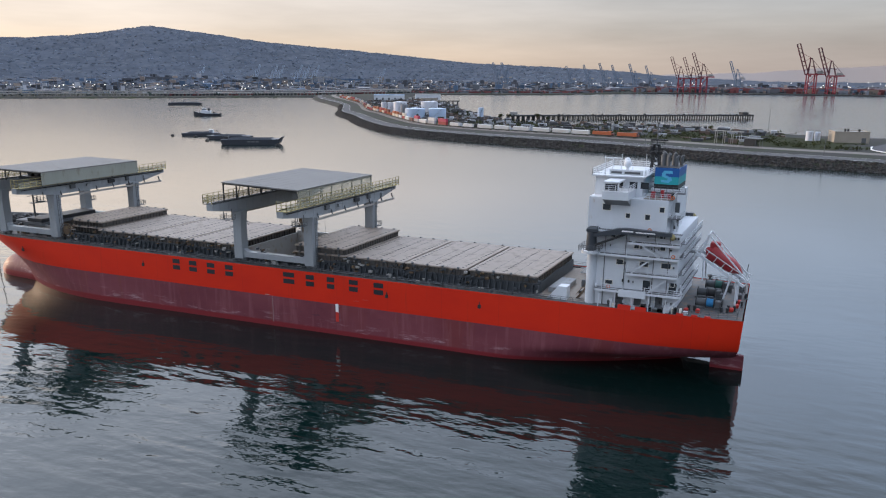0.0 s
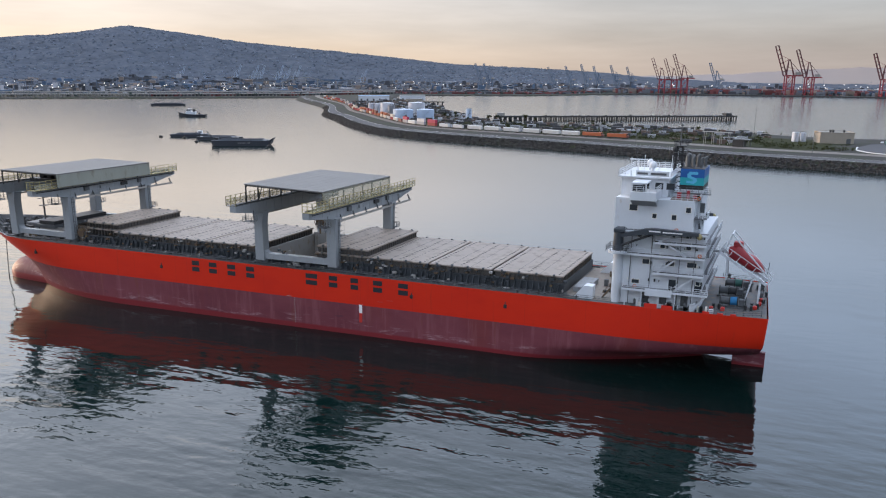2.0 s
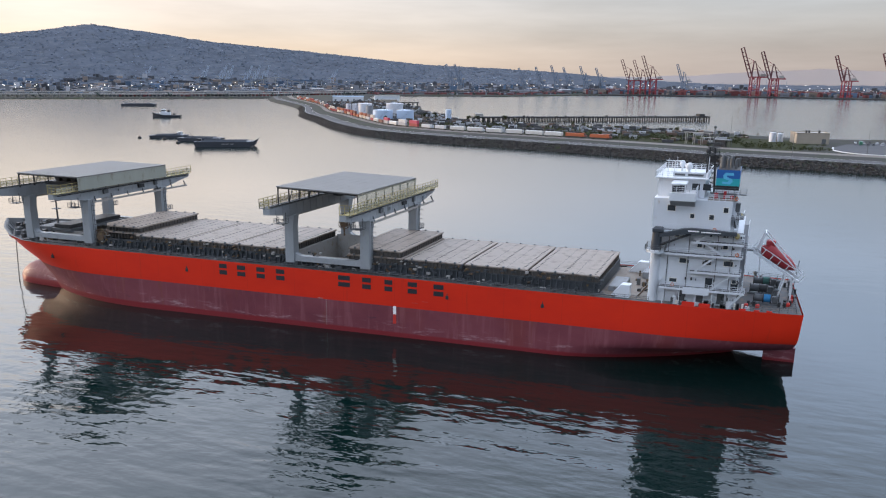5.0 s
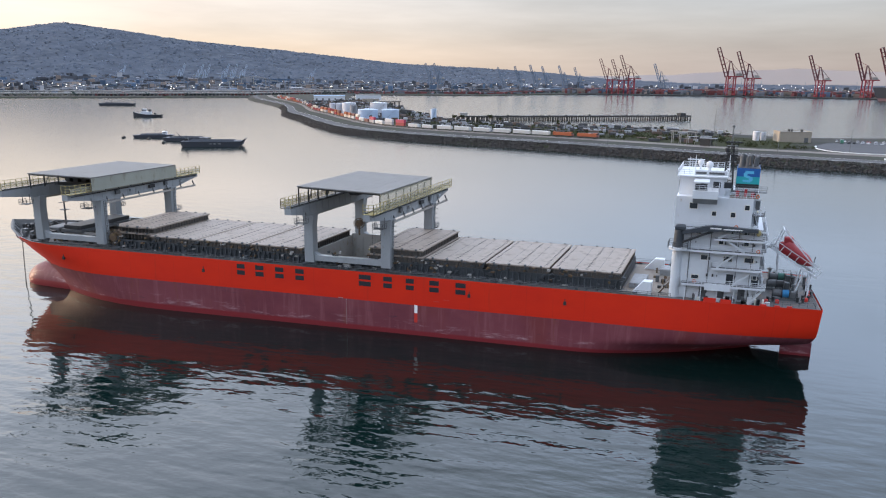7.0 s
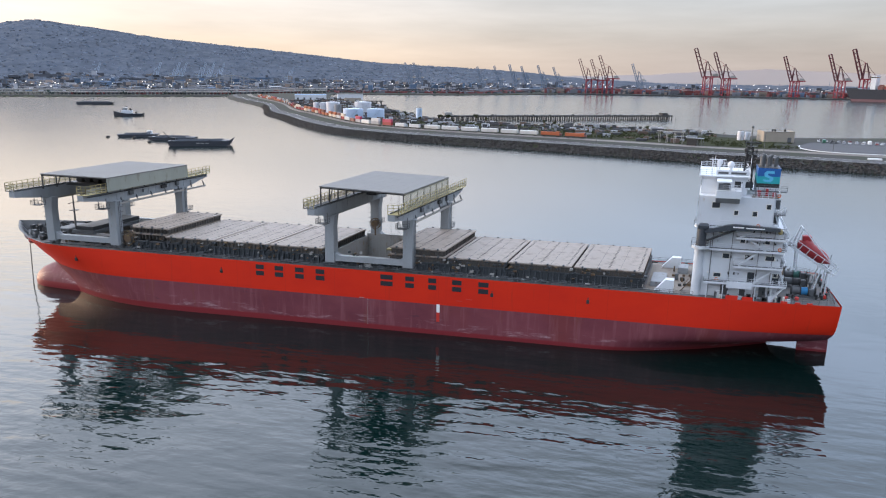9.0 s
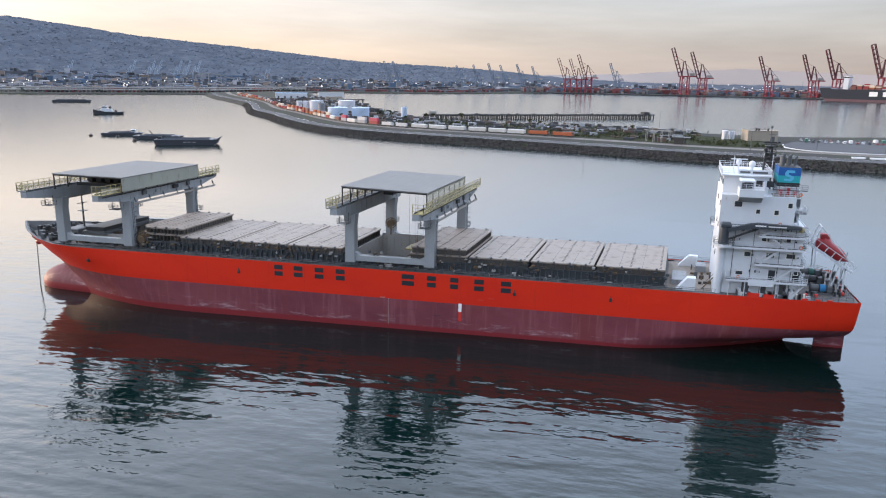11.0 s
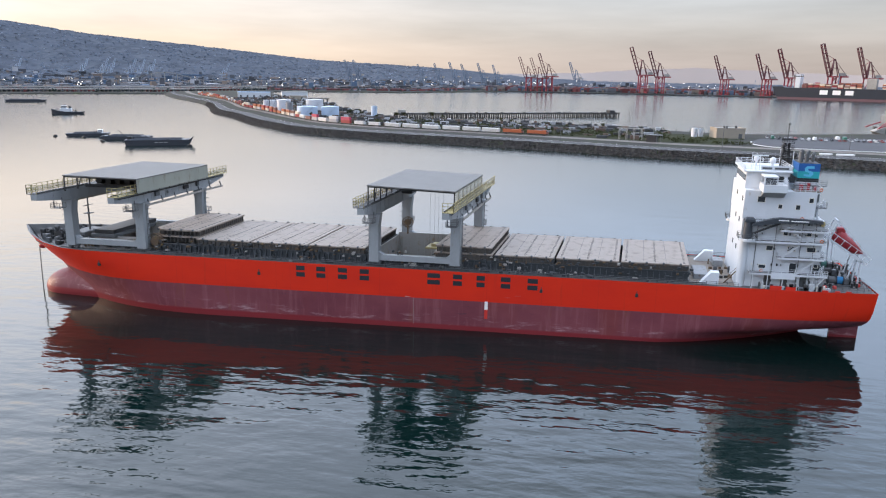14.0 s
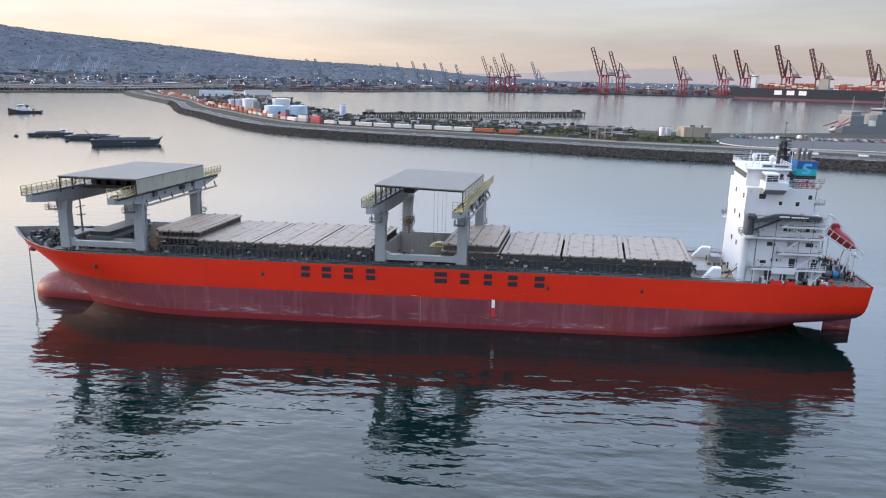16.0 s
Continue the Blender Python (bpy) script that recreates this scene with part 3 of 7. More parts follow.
# deck sheet and the inner face of the bow bulwark
dx = [-119 + 3.0 * i for i in range(67) if -119 + 3.0 * i < 78] + [80.0]
HOLDS = ((-27.6, -13.0, -11.4, 9.2, 9.0), (-97.0, -81.5, -8.6, 6.2, 4.5))
dx = sorted(set(dx + [x for h in HOLDS for x in h[:2]]))


def deck_rim(x, s):
    return (x - 0.4 * Geo.skew * (YC + s * half(x, 13.2) + 15.25) * max(0.0, (x - 52) / 30), YC + s * max(0.05, half(x, 13.2) - 0.12), ZD)


g = Geo()
for xa, xb in zip(dx, dx[1:]):
    rims = (deck_rim(xa, -1), deck_rim(xb, -1), deck_rim(xb, 1), deck_rim(xa, 1))
    hole = [h for h in HOLDS if h[0] <= (xa + xb) / 2 <= h[1]]
    if hole:
        y0, y1 = hole[0][2:4]
        g.add([rims[0], rims[1], (xb, y0, ZD), (xa, y0, ZD)], [(0, 1, 2, 3)])
        g.add([(xa, y1, ZD), (xb, y1, ZD), rims[2], rims[3]], [(0, 1, 2, 3)])
    else:
        g.add(rims, [(0, 1, 2, 3)])
part("deck", g, M_deck, ship, "worn dark grey steel deck")
for nm, sd in (("bulwark", -1), ("bulwark", 1)):
    g = Geo()
    pts = []
    rim = [p for p in STATIONS if p < 0.14]
    for p in rim:
        x, y, z = hull_point(p, len(LEVELS) - 1, sd)
        w = abs(y - YC)
        pts += [(x, y, z + 0.03), (x + 0.3, YC + sd * max(0.0, w - 0.3), z + 0.03)]
        for k in (2, 3):
            x2, y2, z2 = hull_point(p, len(LEVELS) - k, sd)
            pts.append((x2 + 0.35, YC + sd * max(0.0, abs(y2 - YC) - 0.35), z2))
    g.grid(pts, len(rim), 4)
    blw = part(nm, g, M_bulwark, ship, "pale grey inner face of the bow bulwark")
    g = Geo()
    for p in rim[1:]:
        x, y, z = hull_point(p, len(LEVELS) - 1, sd)
        w = abs(y - YC)
        if w > 1.2 and z > ZD + 0.5:
            g.bar((x + 0.6, YC + sd * (w - 0.6), z - 0.1), (x + 1.2, YC + sd * (w - 1.5), ZD), 0.18)
    part("bulwark_stay", g, M_mid, blw)["kind"] = "stuff" 

g = Geo().prism([(74.4, -4), (80.4, -4), (80.3, 3.4), (77.0, 3.9), (74.4, 3.9)], "y", YC - 3.4, YC - 2.6)
part("rudder", g, M_hull, ship, "maroon rudder showing above the water")


def railing(g, pts, h=1.1, step=1.8, rails=3, r=0.035):
    """Posts and rails along a line of points."""
    for a, b in zip(pts, pts[1:]):
        a, b = Vector(a), Vector(b)
        n = max(1, round((b - a).length / step))
        for k in range(n + 1):
            p = a.lerp(b, k / n)
            g.bar(p, p + Vector((0, 0, h)), r * 2)
        for j in range(1, rails + 1):
            up = Vector((0, 0, h * j / rails))
            g.bar(a + up, b + up, r * 1.7)
    return g


# rails along the main deck edges
def deck_edge(x, sd, inset=0.35):
    return (x, YC + sd * (half(x, 13.2) - inset), ZD)


for sd in (-1, 1):
    part("deck_rail", railing(Geo(), [deck_edge(x, sd) for x in range(-96, 53, 12)] + [deck_edge(52.5, sd)], step=2.0), M_mid, ship, "dark grey deck rail")
part("stern_rail", railing(Geo(), [deck_edge(70, -1), deck_edge(76, -1), (79.0, -13.2, ZD), (78.7, -1.4, ZD), (78.2, 9.6, ZD), deck_edge(76, 1), deck_edge(70, 1)], step=1.5), M_mid, ship, "grey rail round the stern")

# hull marks
YH = YC - HB - 0.03
for x, w in ((-43.3, 2.2), (-38.6, 2.3), (-33.6, 2.3), (-28.6, 2.3), (-13.3, 3.0), (-7.6, 2.2), (-2.4, 2.0), (2.9, 2.3), (8.7, 2.4)):
    for z0 in (10.25, 11.75):
        g = Geo().box(x + 0.1, x + w - 0.1, YH - 0.02, YH + 0.02, z0, z0 + 1.05)
        part("name_bar", g, M_letter, ship, "plain black painted bar")
M_mark_white = mat("white_mark_paint", (0.78, 0.77, 0.76), 0.5, vary=0.08)
M_mark_orange = mat("orange_lifebuoy", (0.55, 0.12, 0.02), 0.5, vary=0.1)
M_mark_red = mat("bright_red_mark_paint", (0.50, 0.03, 0.02), 0.5, vary=0.1)
part("draught_stripe", Geo().box(-0.35, 0.35, YH - 0.02, YH + 0.02, 5.15, 7.0), M_mark_white, ship, "white painted stripe")
part("draught_stripe", Geo().box(-0.35, 0.35, YH - 0.02, YH + 0.02, 3.0, 5.15), M_mark_red, ship, "red painted stripe")
for k in range(12):
    part("draught_mark", Geo().box(-16.28, -16.12, YH - 0.02, YH + 0.02, 1.0 + 0.52 * k, 1.18 + 0.52 * k), M_conc, ship)
part("draught_mark", Geo().box(-18.2, -17.0, YH - 0.02, YH + 0.02, 7.02, 7.14), M_conc, ship)
for x, z in ((-52, 10.6), (32, 10.6), (10.9 + 0.9, 10.3), (-91.5, 10.4)):
    y = YC - half(x, z) - 0.04
    part("hull_fitting", Geo().box(x - 0.3, x + 0.3, y - 0.12, y + 0.3, z - 0.55, z + 0.25, 0.08).tube((x, y, z + 0.25), (x, y, z + 0.8), 0.09), M_dark, ship, "small dark recessed fitting")
for x, z in ((6.2, 8.6), (4.0, 8.1)):
    part("plate_mark", Geo().box(x, x + 1.3, YH - 0.015, YH + 0.02, z, z + 0.16), M_mark_red, ship)

# hatch coamings with stays, and the lids on them
HY0, HY1 = -12.3, 10.2
BAYS = [(-68.5, -55.7), (-55.2, -42.0), (-41.5, -28.4), (0.9, 13.8), (14.3, 27.7), (28.2, 42.4)]
for a, b in ((-80.5, -69), (-68.5, -28.2), (-28.0, -8.0), (-7.8, 42.6)):
    g = Geo()
    y1 = HY1 - 0.4
    for x0, x1, ya, yb in ((a, b, HY0 + 0.4, HY0 + 0.7), (a, b, y1 - 0.3, y1), (a, a + 0.3, HY0 + 0.7, y1 - 0.3), (b - 0.3, b, HY0 + 0.7, y1 - 0.3)):
        g.box(x0, x1, ya, yb, ZD, 15.5)
    g.box(a, b, HY0 + 0.05, HY0 + 0.4, 15.25, 15.5)
    part("hatch_coaming", g, M_coam, ship, "blue-grey hatch coaming")
    g = Geo()
    x = a + 0.4
    while x < b:
        g.prism([(HY0 + 0.4, ZD), (HY0 - 0.55, ZD), (HY0 + 0.1, 15.25), (HY0 + 0.4, 15.25)], "x", x, x + 0.14)
        x += 1.25
    ob = part("coaming_stiffening", g, M_coam, ship, "row of blue-grey bracket stays")
    ob["kind"] = "stuff"
for k in range(3):
    y, z = -13.6 - 0.35 * k, ZD + 0.3 + 0.12 * k
    part("deck_pipe", Geo().tube((-80, y, z), (46, y, z), 0.11), M_mid, ship, "long grey pipe along the side deck")
rnd = random.Random(4)
g, g2 = Geo(), Geo()
g3 = Geo()
for k in range(260):
    x = rnd.uniform(-79, 43)
    z, w, h = rnd.uniform(ZD + 0.4, 16.6), rnd.uniform(0.2, 0.8), rnd.uniform(0.15, 0.5)
    (g, g3, g, g, g, g3, g, g2)[k % 8].box(x, x + w, HY0 - 0.35, HY0 + 0.2, z, z + h)
for k in range(90):
    x = rnd.uniform(-79, 43)
    y, s = rnd.uniform(-14.4, -12.9), rnd.uniform(0.25, 0.7)
    (g if rnd.random() < 0.8 else g2).box(x, x + s * rnd.uniform(0.6, 1.8), y, y + 0.5, ZD, ZD + s * rnd.uniform(0.7, 1.9), 0.04)
part("deck_fittings", g, M_coam, ship, "small grey lashing bins and vents")["kind"] = "stuff"
part("deck_fittings", g2, M_conc, ship, "small pale vents and boxes")["kind"] = "stuff"
part("deck_fittings", g3, M_rusty, ship, "small rusty cleats and brackets")["kind"] = "stuff"
part("crane_rail", Geo().box(-104, 44, -12.95, -12.75, ZD, ZD + 0.25), M_dark, ship, "dark steel crane rail")
part("crane_rail", Geo().box(-104, 44, 11.0, 11.2, ZD, ZD + 0.25), M_dark, ship, "dark steel crane rail")


def hatch_lid(x0, x1, z0, z1, y0=HY0, y1=HY1, rows=3, cut=0.0, seed=0):
    th = thing("hatch_cover", TRIM @ pose((x0 + x1) / 2, (y0 + y1) / 2, z0), "weathered grey-brown steel hatch cover on its coaming", "hatch cover", "hatch covers along the deck")
    o = ((x0 + x1) / 2, (y0 + y1) / 2, z0)
    g = Geo(o)
    if cut:
        g.prism([(x0 + cut, y0), (x1, y0), (x1, y1), (x0 + cut, y1), (x0, y1 - cut), (x0, y0 + cut)], "z", z1 - 0.35, z1)
    else:
        g.box(x0, x1, y0, y1, z1 - 0.35, z1, 0.06)
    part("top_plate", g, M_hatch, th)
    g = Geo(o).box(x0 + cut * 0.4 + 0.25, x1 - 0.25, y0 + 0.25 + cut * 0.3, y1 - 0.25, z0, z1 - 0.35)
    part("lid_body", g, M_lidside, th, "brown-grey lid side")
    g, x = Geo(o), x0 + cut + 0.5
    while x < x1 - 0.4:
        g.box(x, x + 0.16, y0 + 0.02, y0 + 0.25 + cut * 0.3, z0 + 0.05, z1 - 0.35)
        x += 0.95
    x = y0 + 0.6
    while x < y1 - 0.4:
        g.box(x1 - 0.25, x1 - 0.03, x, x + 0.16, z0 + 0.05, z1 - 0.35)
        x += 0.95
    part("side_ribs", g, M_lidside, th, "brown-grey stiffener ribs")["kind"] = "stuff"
    g = Geo(o)
    for r in range(rows):
        x = x0 + 1.0 + cut * 0.6 + (x1 - x0 - 2.0 - cut * 0.6) * r / (rows - 1)
        y = y0 + 0.9
        while y < y1 - 0.5:
            g.box(x - 0.22, x + 0.22, y, y + 0.16, z1 - 0.02, z1 + 0.06)
            y += 1.22
    part("lashing_sockets", g, M_dark, th, "rows of dark lashing sockets")["kind"] = "stuff"
    g = Geo(o)
    for k in range(4):
        x = x0 + (x1 - x0) * (k + 0.5) / 4
        for y in (y0 + 0.05, y1 - 0.05):
            g.box(x - 0.2, x + 0.2, y - 0.18, y + 0.18, z1 - 0.25, z1 + 0.22, 0.04)
    part("lifting_lugs", g, M_mid, th, "grey lifting lugs")["kind"] = "stuff"
    g = Geo(o)
    for k in (1, 2):
        x = x0 + (x1 - x0) * k / 3
        g.box(x - 0.03, x + 0.03, y0 + 0.1, y1 - 0.1, z1 - 0.01, z1 + 0.015)
    part("weld_seams", g, M_dark, th, "thin dark seams")
    return th


for k, (a, b) in enumerate(BAYS):
    hatch_lid(a, b, 15.5, 17.0)
hatch_lid(-12.6, 0.4, 15.5, 17.0)
hatch_lid(-12.3, 0.2, 17.05, 18.5)
hatch_lid(-80.3, -69.0, 15.5, 17.1, -11, 9.6, cut=2.0)
hatch_lid(-80.0, -68.7, 17.15, 18.6, -11, 9.6, cut=2.0)

# open hold under the aft gantry, and the forward well
for x0, x1, y0, y1, deep in HOLDS:
    g = Geo()
    t, zb = 0.25, ZD - deep
    g.box(x0, x1, y0, y0 + t, zb, 15.6).box(x0, x1, y1 - t, y1, zb, 16.2).box(x0, x0 + t, y0 + t, y1 - t, zb, 15.7).box(x1 - t, x1, y0 + t, y1 - t, zb, 15.7)
    hw = part("hold_wall", g, M_hold, ship, "pale steel walls of an open hold")
    g, x = Geo(), x0 + 1.2
    while x < x1 - 0.6:
        g.box(x, x + 0.18, y1 - t - 0.12, y1 - t, zb, 15.6)
        x += 1.8
    part("wall_frames", g, M_hold, hw)["kind"] = "stuff"
    part("hold_floor", Geo().box(x0 + t, x1 - t, y0 + t, y1 - t, zb, zb + 0.12), M_hold, ship, "pale lining of an open hold")


# ---- gantry cranes ----
def gantry(xa, xb, ra, rb, za, zb, near_a, near_b, solid_side, label):
    """Legs at xa and xb; the roof from ra to rb, za high at its fore edge and zb at its aft edge."""
    o = ((xa + xb) / 2, YC, ZD)
    th = thing("gantry_crane", TRIM @ pose(*o), label, "crane", "gantry cranes on the ship")
    ny, fy, gt = -12.9, 10.4, 27.7
    for x, nr in ((xa, near_a), (xb, near_b)):
        for y in (ny, fy):
            g = Geo(o)
            w = 1.1
            g.prism([(x - w, 14.3), (x + w, 14.3), (x + w * 0.92, 22.5), (x + w * 1.25, 25.2), (x - w * 1.25, 25.2), (x - w * 0.92, 22.5)], "y", y - 0.95, y + 0.95)
            lg = part("leg", g, M_grey, th, smooth=True)
            g = Geo(o)
            for s in (-0.8, 0.8):
                g.tube((x + s, y - 0.35, 13.85), (x + s, y + 0.35, 13.85), 0.45, 12)
            g.box(x - 1.5, x + 1.5, y - 0.3, y + 0.3, 13.95, 14.5, 0.05)
            part("bogie", g, M_mid, th, "grey wheel bogie")
            g = Geo(o)
            lx = x + (1.35 if x == xb else -1.35)
            for s in (-0.25, 0.25):
                g.bar((lx, y + s, 14.0), (lx, y + s, 25.0), 0.07)
            for k in range(26):
                g.bar((lx, y - 0.25, 14.3 + 0.42 * k), (lx, y + 0.25, 14.3 + 0.42 * k), 0.05)
            for k in range(7):
                z = 16.5 + 1.2 * k
                g.bar((lx, y - 0.4, z), (lx + (0.7 if x == xb else -0.7), y - 0.4, z), 0.05)
                g.bar((lx, y + 0.4, z), (lx + (0.7 if x == xb else -0.7), y + 0.4, z), 0.05)
                g.bar((lx + (0.7 if x == xb else -0.7), y - 0.4, z), (lx + (0.7 if x == xb else -0.7), y + 0.4, z), 0.05)
            part("ladder", g, M_mid, lg, "caged grey ladder")
        # box girder with cut-away ends
        g = Geo(o)
        g.prism([(nr, gt - 1.3), (nr, gt), (20.6, gt), (20.6, gt - 1.0), (17.5, gt - 1.6), (12.6, gt - 2.7), (-13.8, gt - 2.7), (-15.2, gt - 2.4)], "x", x - 0.75, x + 0.75)
        gd = part("girder", g, M_grey, th, "grey box girder")
        g, y = Geo(o), nr + 2
        while y < 19.6:
            g.box(x - 0.82, x + 0.82, y, y + 0.12, gt - 1.5 if y < -15 or y > 12.0 else gt - 2.55, gt - 0.1)
            y += 2.6
        part("girder_stiffening", g, M_grey, gd)["kind"] = "stuff"
        out = -1 if x == xa else 1
        part("walkway", Geo(o).box(x - 0.75 + (0 if out > 0 else -0.9), x + 0.75 + (0.9 if out > 0 else 0), nr, 20.6, gt + 0.02, gt + 0.12), M_yellow if out > 0 else M_mid, th, "grated walkway on the girder")
        g = Geo(o)
        xr = x + out * 1.6
        railing(g, [(xr, nr, gt + 0.12), (xr, 20.6, gt + 0.12)], h=2.0, step=1.5, rails=3, r=0.055)
        railing(g, [(xr, nr, gt + 0.12), (x - out * 0.7, nr, gt + 0.12)], h=2.0, step=1.5, rails=3, r=0.055)
        part("railing", g, M_yellow, th, "faded yellow walkway railing")
        g = Geo(o).box(xr - 0.015 * out, xr + 0.015 * out, nr + 0.1, (20.5 if out > 0 else 4), gt + 0.2, gt + 1.5)
        part("kick_screen", g, M_mesh, th, "translucent mesh panels")
        # hanging rail, brackets and gear on the girder's outer side
        xo = x + out * 1.15
        part("hanging_rail", Geo(o).box(xo - 0.16, xo + 0.16, -12.5, 19.0, gt - 3.5, gt - 3.05), M_rail_grey, th, "pale hanging rail below the girder")
        for k in range(7):
            y = -11.5 + 5.0 * k
            part("rail_bracket", Geo(o).bar((x + out * 0.7, y, gt - 1.9), (xo, y, gt - 3.1), 0.14, 0.3), M_mid, th)
        for k, (y, w, h) in enumerate(((-9.0, 1.3, 1.0), (-4.4, 0.8, 0.7), (2.0, 1.8, 0.9), (7.4, 0.9, 1.2), (13.2, 1.0, 0.7))):
            part("switch_box", Geo(o).box(min(x + out * 0.82, x + out * 1.3), max(x + out * 0.82, x + out * 1.3), y, y + w, gt - 1.7, gt - 1.7 + h, 0.05), (M_mid, M_grey, M_dark)[k % 3], th)
        part("cable_run", Geo(o).tube((x + out * 0.9, nr + 1, gt - 0.55), (x + out * 0.9, 19.8, gt - 0.55), 0.1), M_dark, th, "dark cable along the girder")
        # landing halfway up the far leg
        g = Geo(o).box(x + out * 0.2 - 1.3, x + out * 0.2 + 1.3, fy + 0.95, fy + 2.4, 18.6, 18.7)
        railing(g, [(x + out * 0.2 - 1.3, fy + 2.4, 18.7), (x + out * 0.2 + 1.3, fy + 2.4, 18.7), (x + out * 0.2 + 1.3, fy + 0.95, 18.7)], h=1.1, step=0.9)
        part("leg_landing", g, M_mid, th, "small railed landing on the leg")
        # lower platform under the near end
        g = Geo(o).box(x - 1.3, x + 1.0, -17.2, -15.3, gt - 4.1, gt - 4.0)
        railing(g, [(x - 1.3, -15.3, gt - 4.0), (x - 1.3, -17.2, gt - 4.0), (x + 1.0, -17.2, gt - 4.0), (x + 1.0, -15.3, gt - 4.0)], h=1.1, step=1.1, r=0.035)
        for s in (-1.2, 0.9):
            g.bar((x + s, -16.2, gt - 4.0), (x + s, -16.2, gt - 1.6), 0.1)
        part("platform", g, M_mid, th, "small railed platform")
        part("trolley_rail", Geo(o).box(x - 0.1 - 0.4 * out, x + 0.1 - 0.4 * out, nr + 0.5, 20.1, gt + 0.12, gt + 0.35), M_dark, th)
    # sill beams low between the legs
    for y in (ny, fy):
        g = Geo(o)
        L = [(xa + 1.0, 14.6), (xb - 1.0, 14.6), (xb - 1.0, 16.6), (xb - 2.2, 15.85), (xa + 2.2, 15.85), (xa + 1.0, 16.6)]
        g.prism(L, "y", y - 0.6, y + 0.6)
        part("sill_beam", g, M_grey, th, "pale grey lower beam")
    # roof
    y0, y1 = -17.5, 10.0
    g = Geo(o)
    g.add([(ra, y0, za), (rb, y0, zb), (rb, y1, zb), (ra, y1, za), (ra, y0, za - 0.25), (rb, y0, zb - 0.25), (rb, y1, zb - 0.25), (ra, y1, za - 0.25)],
          [(0, 1, 2, 3), (4, 7, 6, 5), (0, 4, 5, 1), (1, 5, 6, 2), (2, 6, 7, 3), (3, 7, 4, 0)])
    roof = part("roof", g, M_roof, th, "flat pale grey weather roof")
    g = Geo(o)
    for k in range(1, 9):
        x, z = ra + (rb - ra) * k / 9, za + (zb - za) * k / 9
        g.box(x - 0.04, x + 0.04, y0 + 0.05, y1 - 0.05, z - 0.01, z + 0.015)
    part("roof_seams", g, M_roof, roof)["kind"] = "stuff"
    g = Geo(o)
    for x, z in ((ra + 0.25, za), (rb - 0.25, zb)):
        k = 0
        for y in np.linspace(y0 + 0.25, y1 - 0.25, 8):
            g.bar((x, y, gt + 0.1), (x, y, z - 0.25), 0.22)
            if k % 2 and x < (ra + rb) / 2:
                g.bar((x, y, gt + 0.1), (x, y + 1.8, z - 0.25), 0.14)
            k += 1
        g.bar((x, y0 + 0.2, z - 0.5), (x, y1 - 0.2, z - 0.5), 0.25)
    for y in np.linspace(y0 + 1, y1 - 1, 6):
        g.bar((ra + 0.3, y, za - 0.5), (rb - 0.3, y, zb - 0.5), 0.28)
    part("roof_frame", g, M_dark, th, "dark steel roof trusses")
    g = Geo(o).box(rb - 0.1, rb - 0.04, y0, y1, gt + 0.3, zb - 0.25)
    part("side_screen", g, M_greenwall if solid_side else M_mesh, th, "weathered cladding sheet below the roof" if solid_side else "see-through mesh screen below the roof")
    # trolley under the roof
    if solid_side:
        g = Geo(o).box(xa + 1.2, xb - 1.2, -9, 4, gt - 0.2, gt + 0.6).box(xa + 3, xb - 3, -6, 1, gt + 0.6, gt + 2.3, 0.15)
        for k in range(5):
            g.tube((xa + 4 + 2.4 * k, -8, gt + 1.2), (xa + 4 + 2.4 * k, -5.6, gt + 1.2), 0.75, 12)
        part("hoist_trolley", g, M_dark, th, "dark hoist machinery under the roof")
    else:
        g = Geo(o).box(xa + 0.9, xa + 3.4, 3, 10, gt - 0.6, gt + 1.6, 0.2)
        part("hoist_trolley", g, M_dark, th, "dark hoist machinery beside the girder")
        g = Geo(o)
        for x, y in ((-16.5, -2), (-14.5, -2), (-16.5, 2), (-14.5, 2)):
            g.tube((x, y, 15.2), (x, y, za - 1.5), 0.025, 4)
        part("hoist_wire", g, M_dark, th, "four thin hanging wires")["kind"] = "stuff"
        g = Geo(o).box(-17.5, -13.4, -2.3, 2.3, 15.0, 15.4, 0.05).box(-16.3, -14.6, -1.2, 1.2, 15.4, 16.0, 0.1)
        part("spreader", g, M_yellow, th, "yellow lifting frame")
    # cable reel beside the aft near leg or the fore far leg
    c = Vector((xb + 2.6, ny + 0.6, 16.0)) if solid_side else Vector((xa + 1.0, 7.6, 19.2))
    g = Geo(o)
    R = 1.75 if solid_side else 1.3
    for k in range(24):
        a, b = 2 * math.pi * k / 24, 2 * math.pi * (k + 1) / 24
        for r in (R, R * 0.63):
            for s in (-0.3, 0.3):
                g.bar(c + Vector((r * math.cos(a), s, r * math.sin(a))), c + Vector((r * math.cos(b), s, r * math.sin(b))), 0.12)
        if k % 3 == 0:
            g.bar(c, c + Vector((R * math.cos(a), 0.3, R * math.sin(a))), 0.08)
    g.tube(c + Vector((0, -0.4, 0)), c + Vector((0, 0.4, 0)), R * 0.54, 16)
    g.bar(c, c - Vector((0, 0, 2.2 if solid_side else 3.0)), 0.3)
    part("cable_reel", g, M_rusty, th, "rust-brown round cable reel")
    return th


M_rail_grey = mat("pale_worn_rail_paint", (0.30, 0.28, 0.255), 0.6, vary=0.2, scale=0.8, dirt=RUST, dirt_at=0.62)


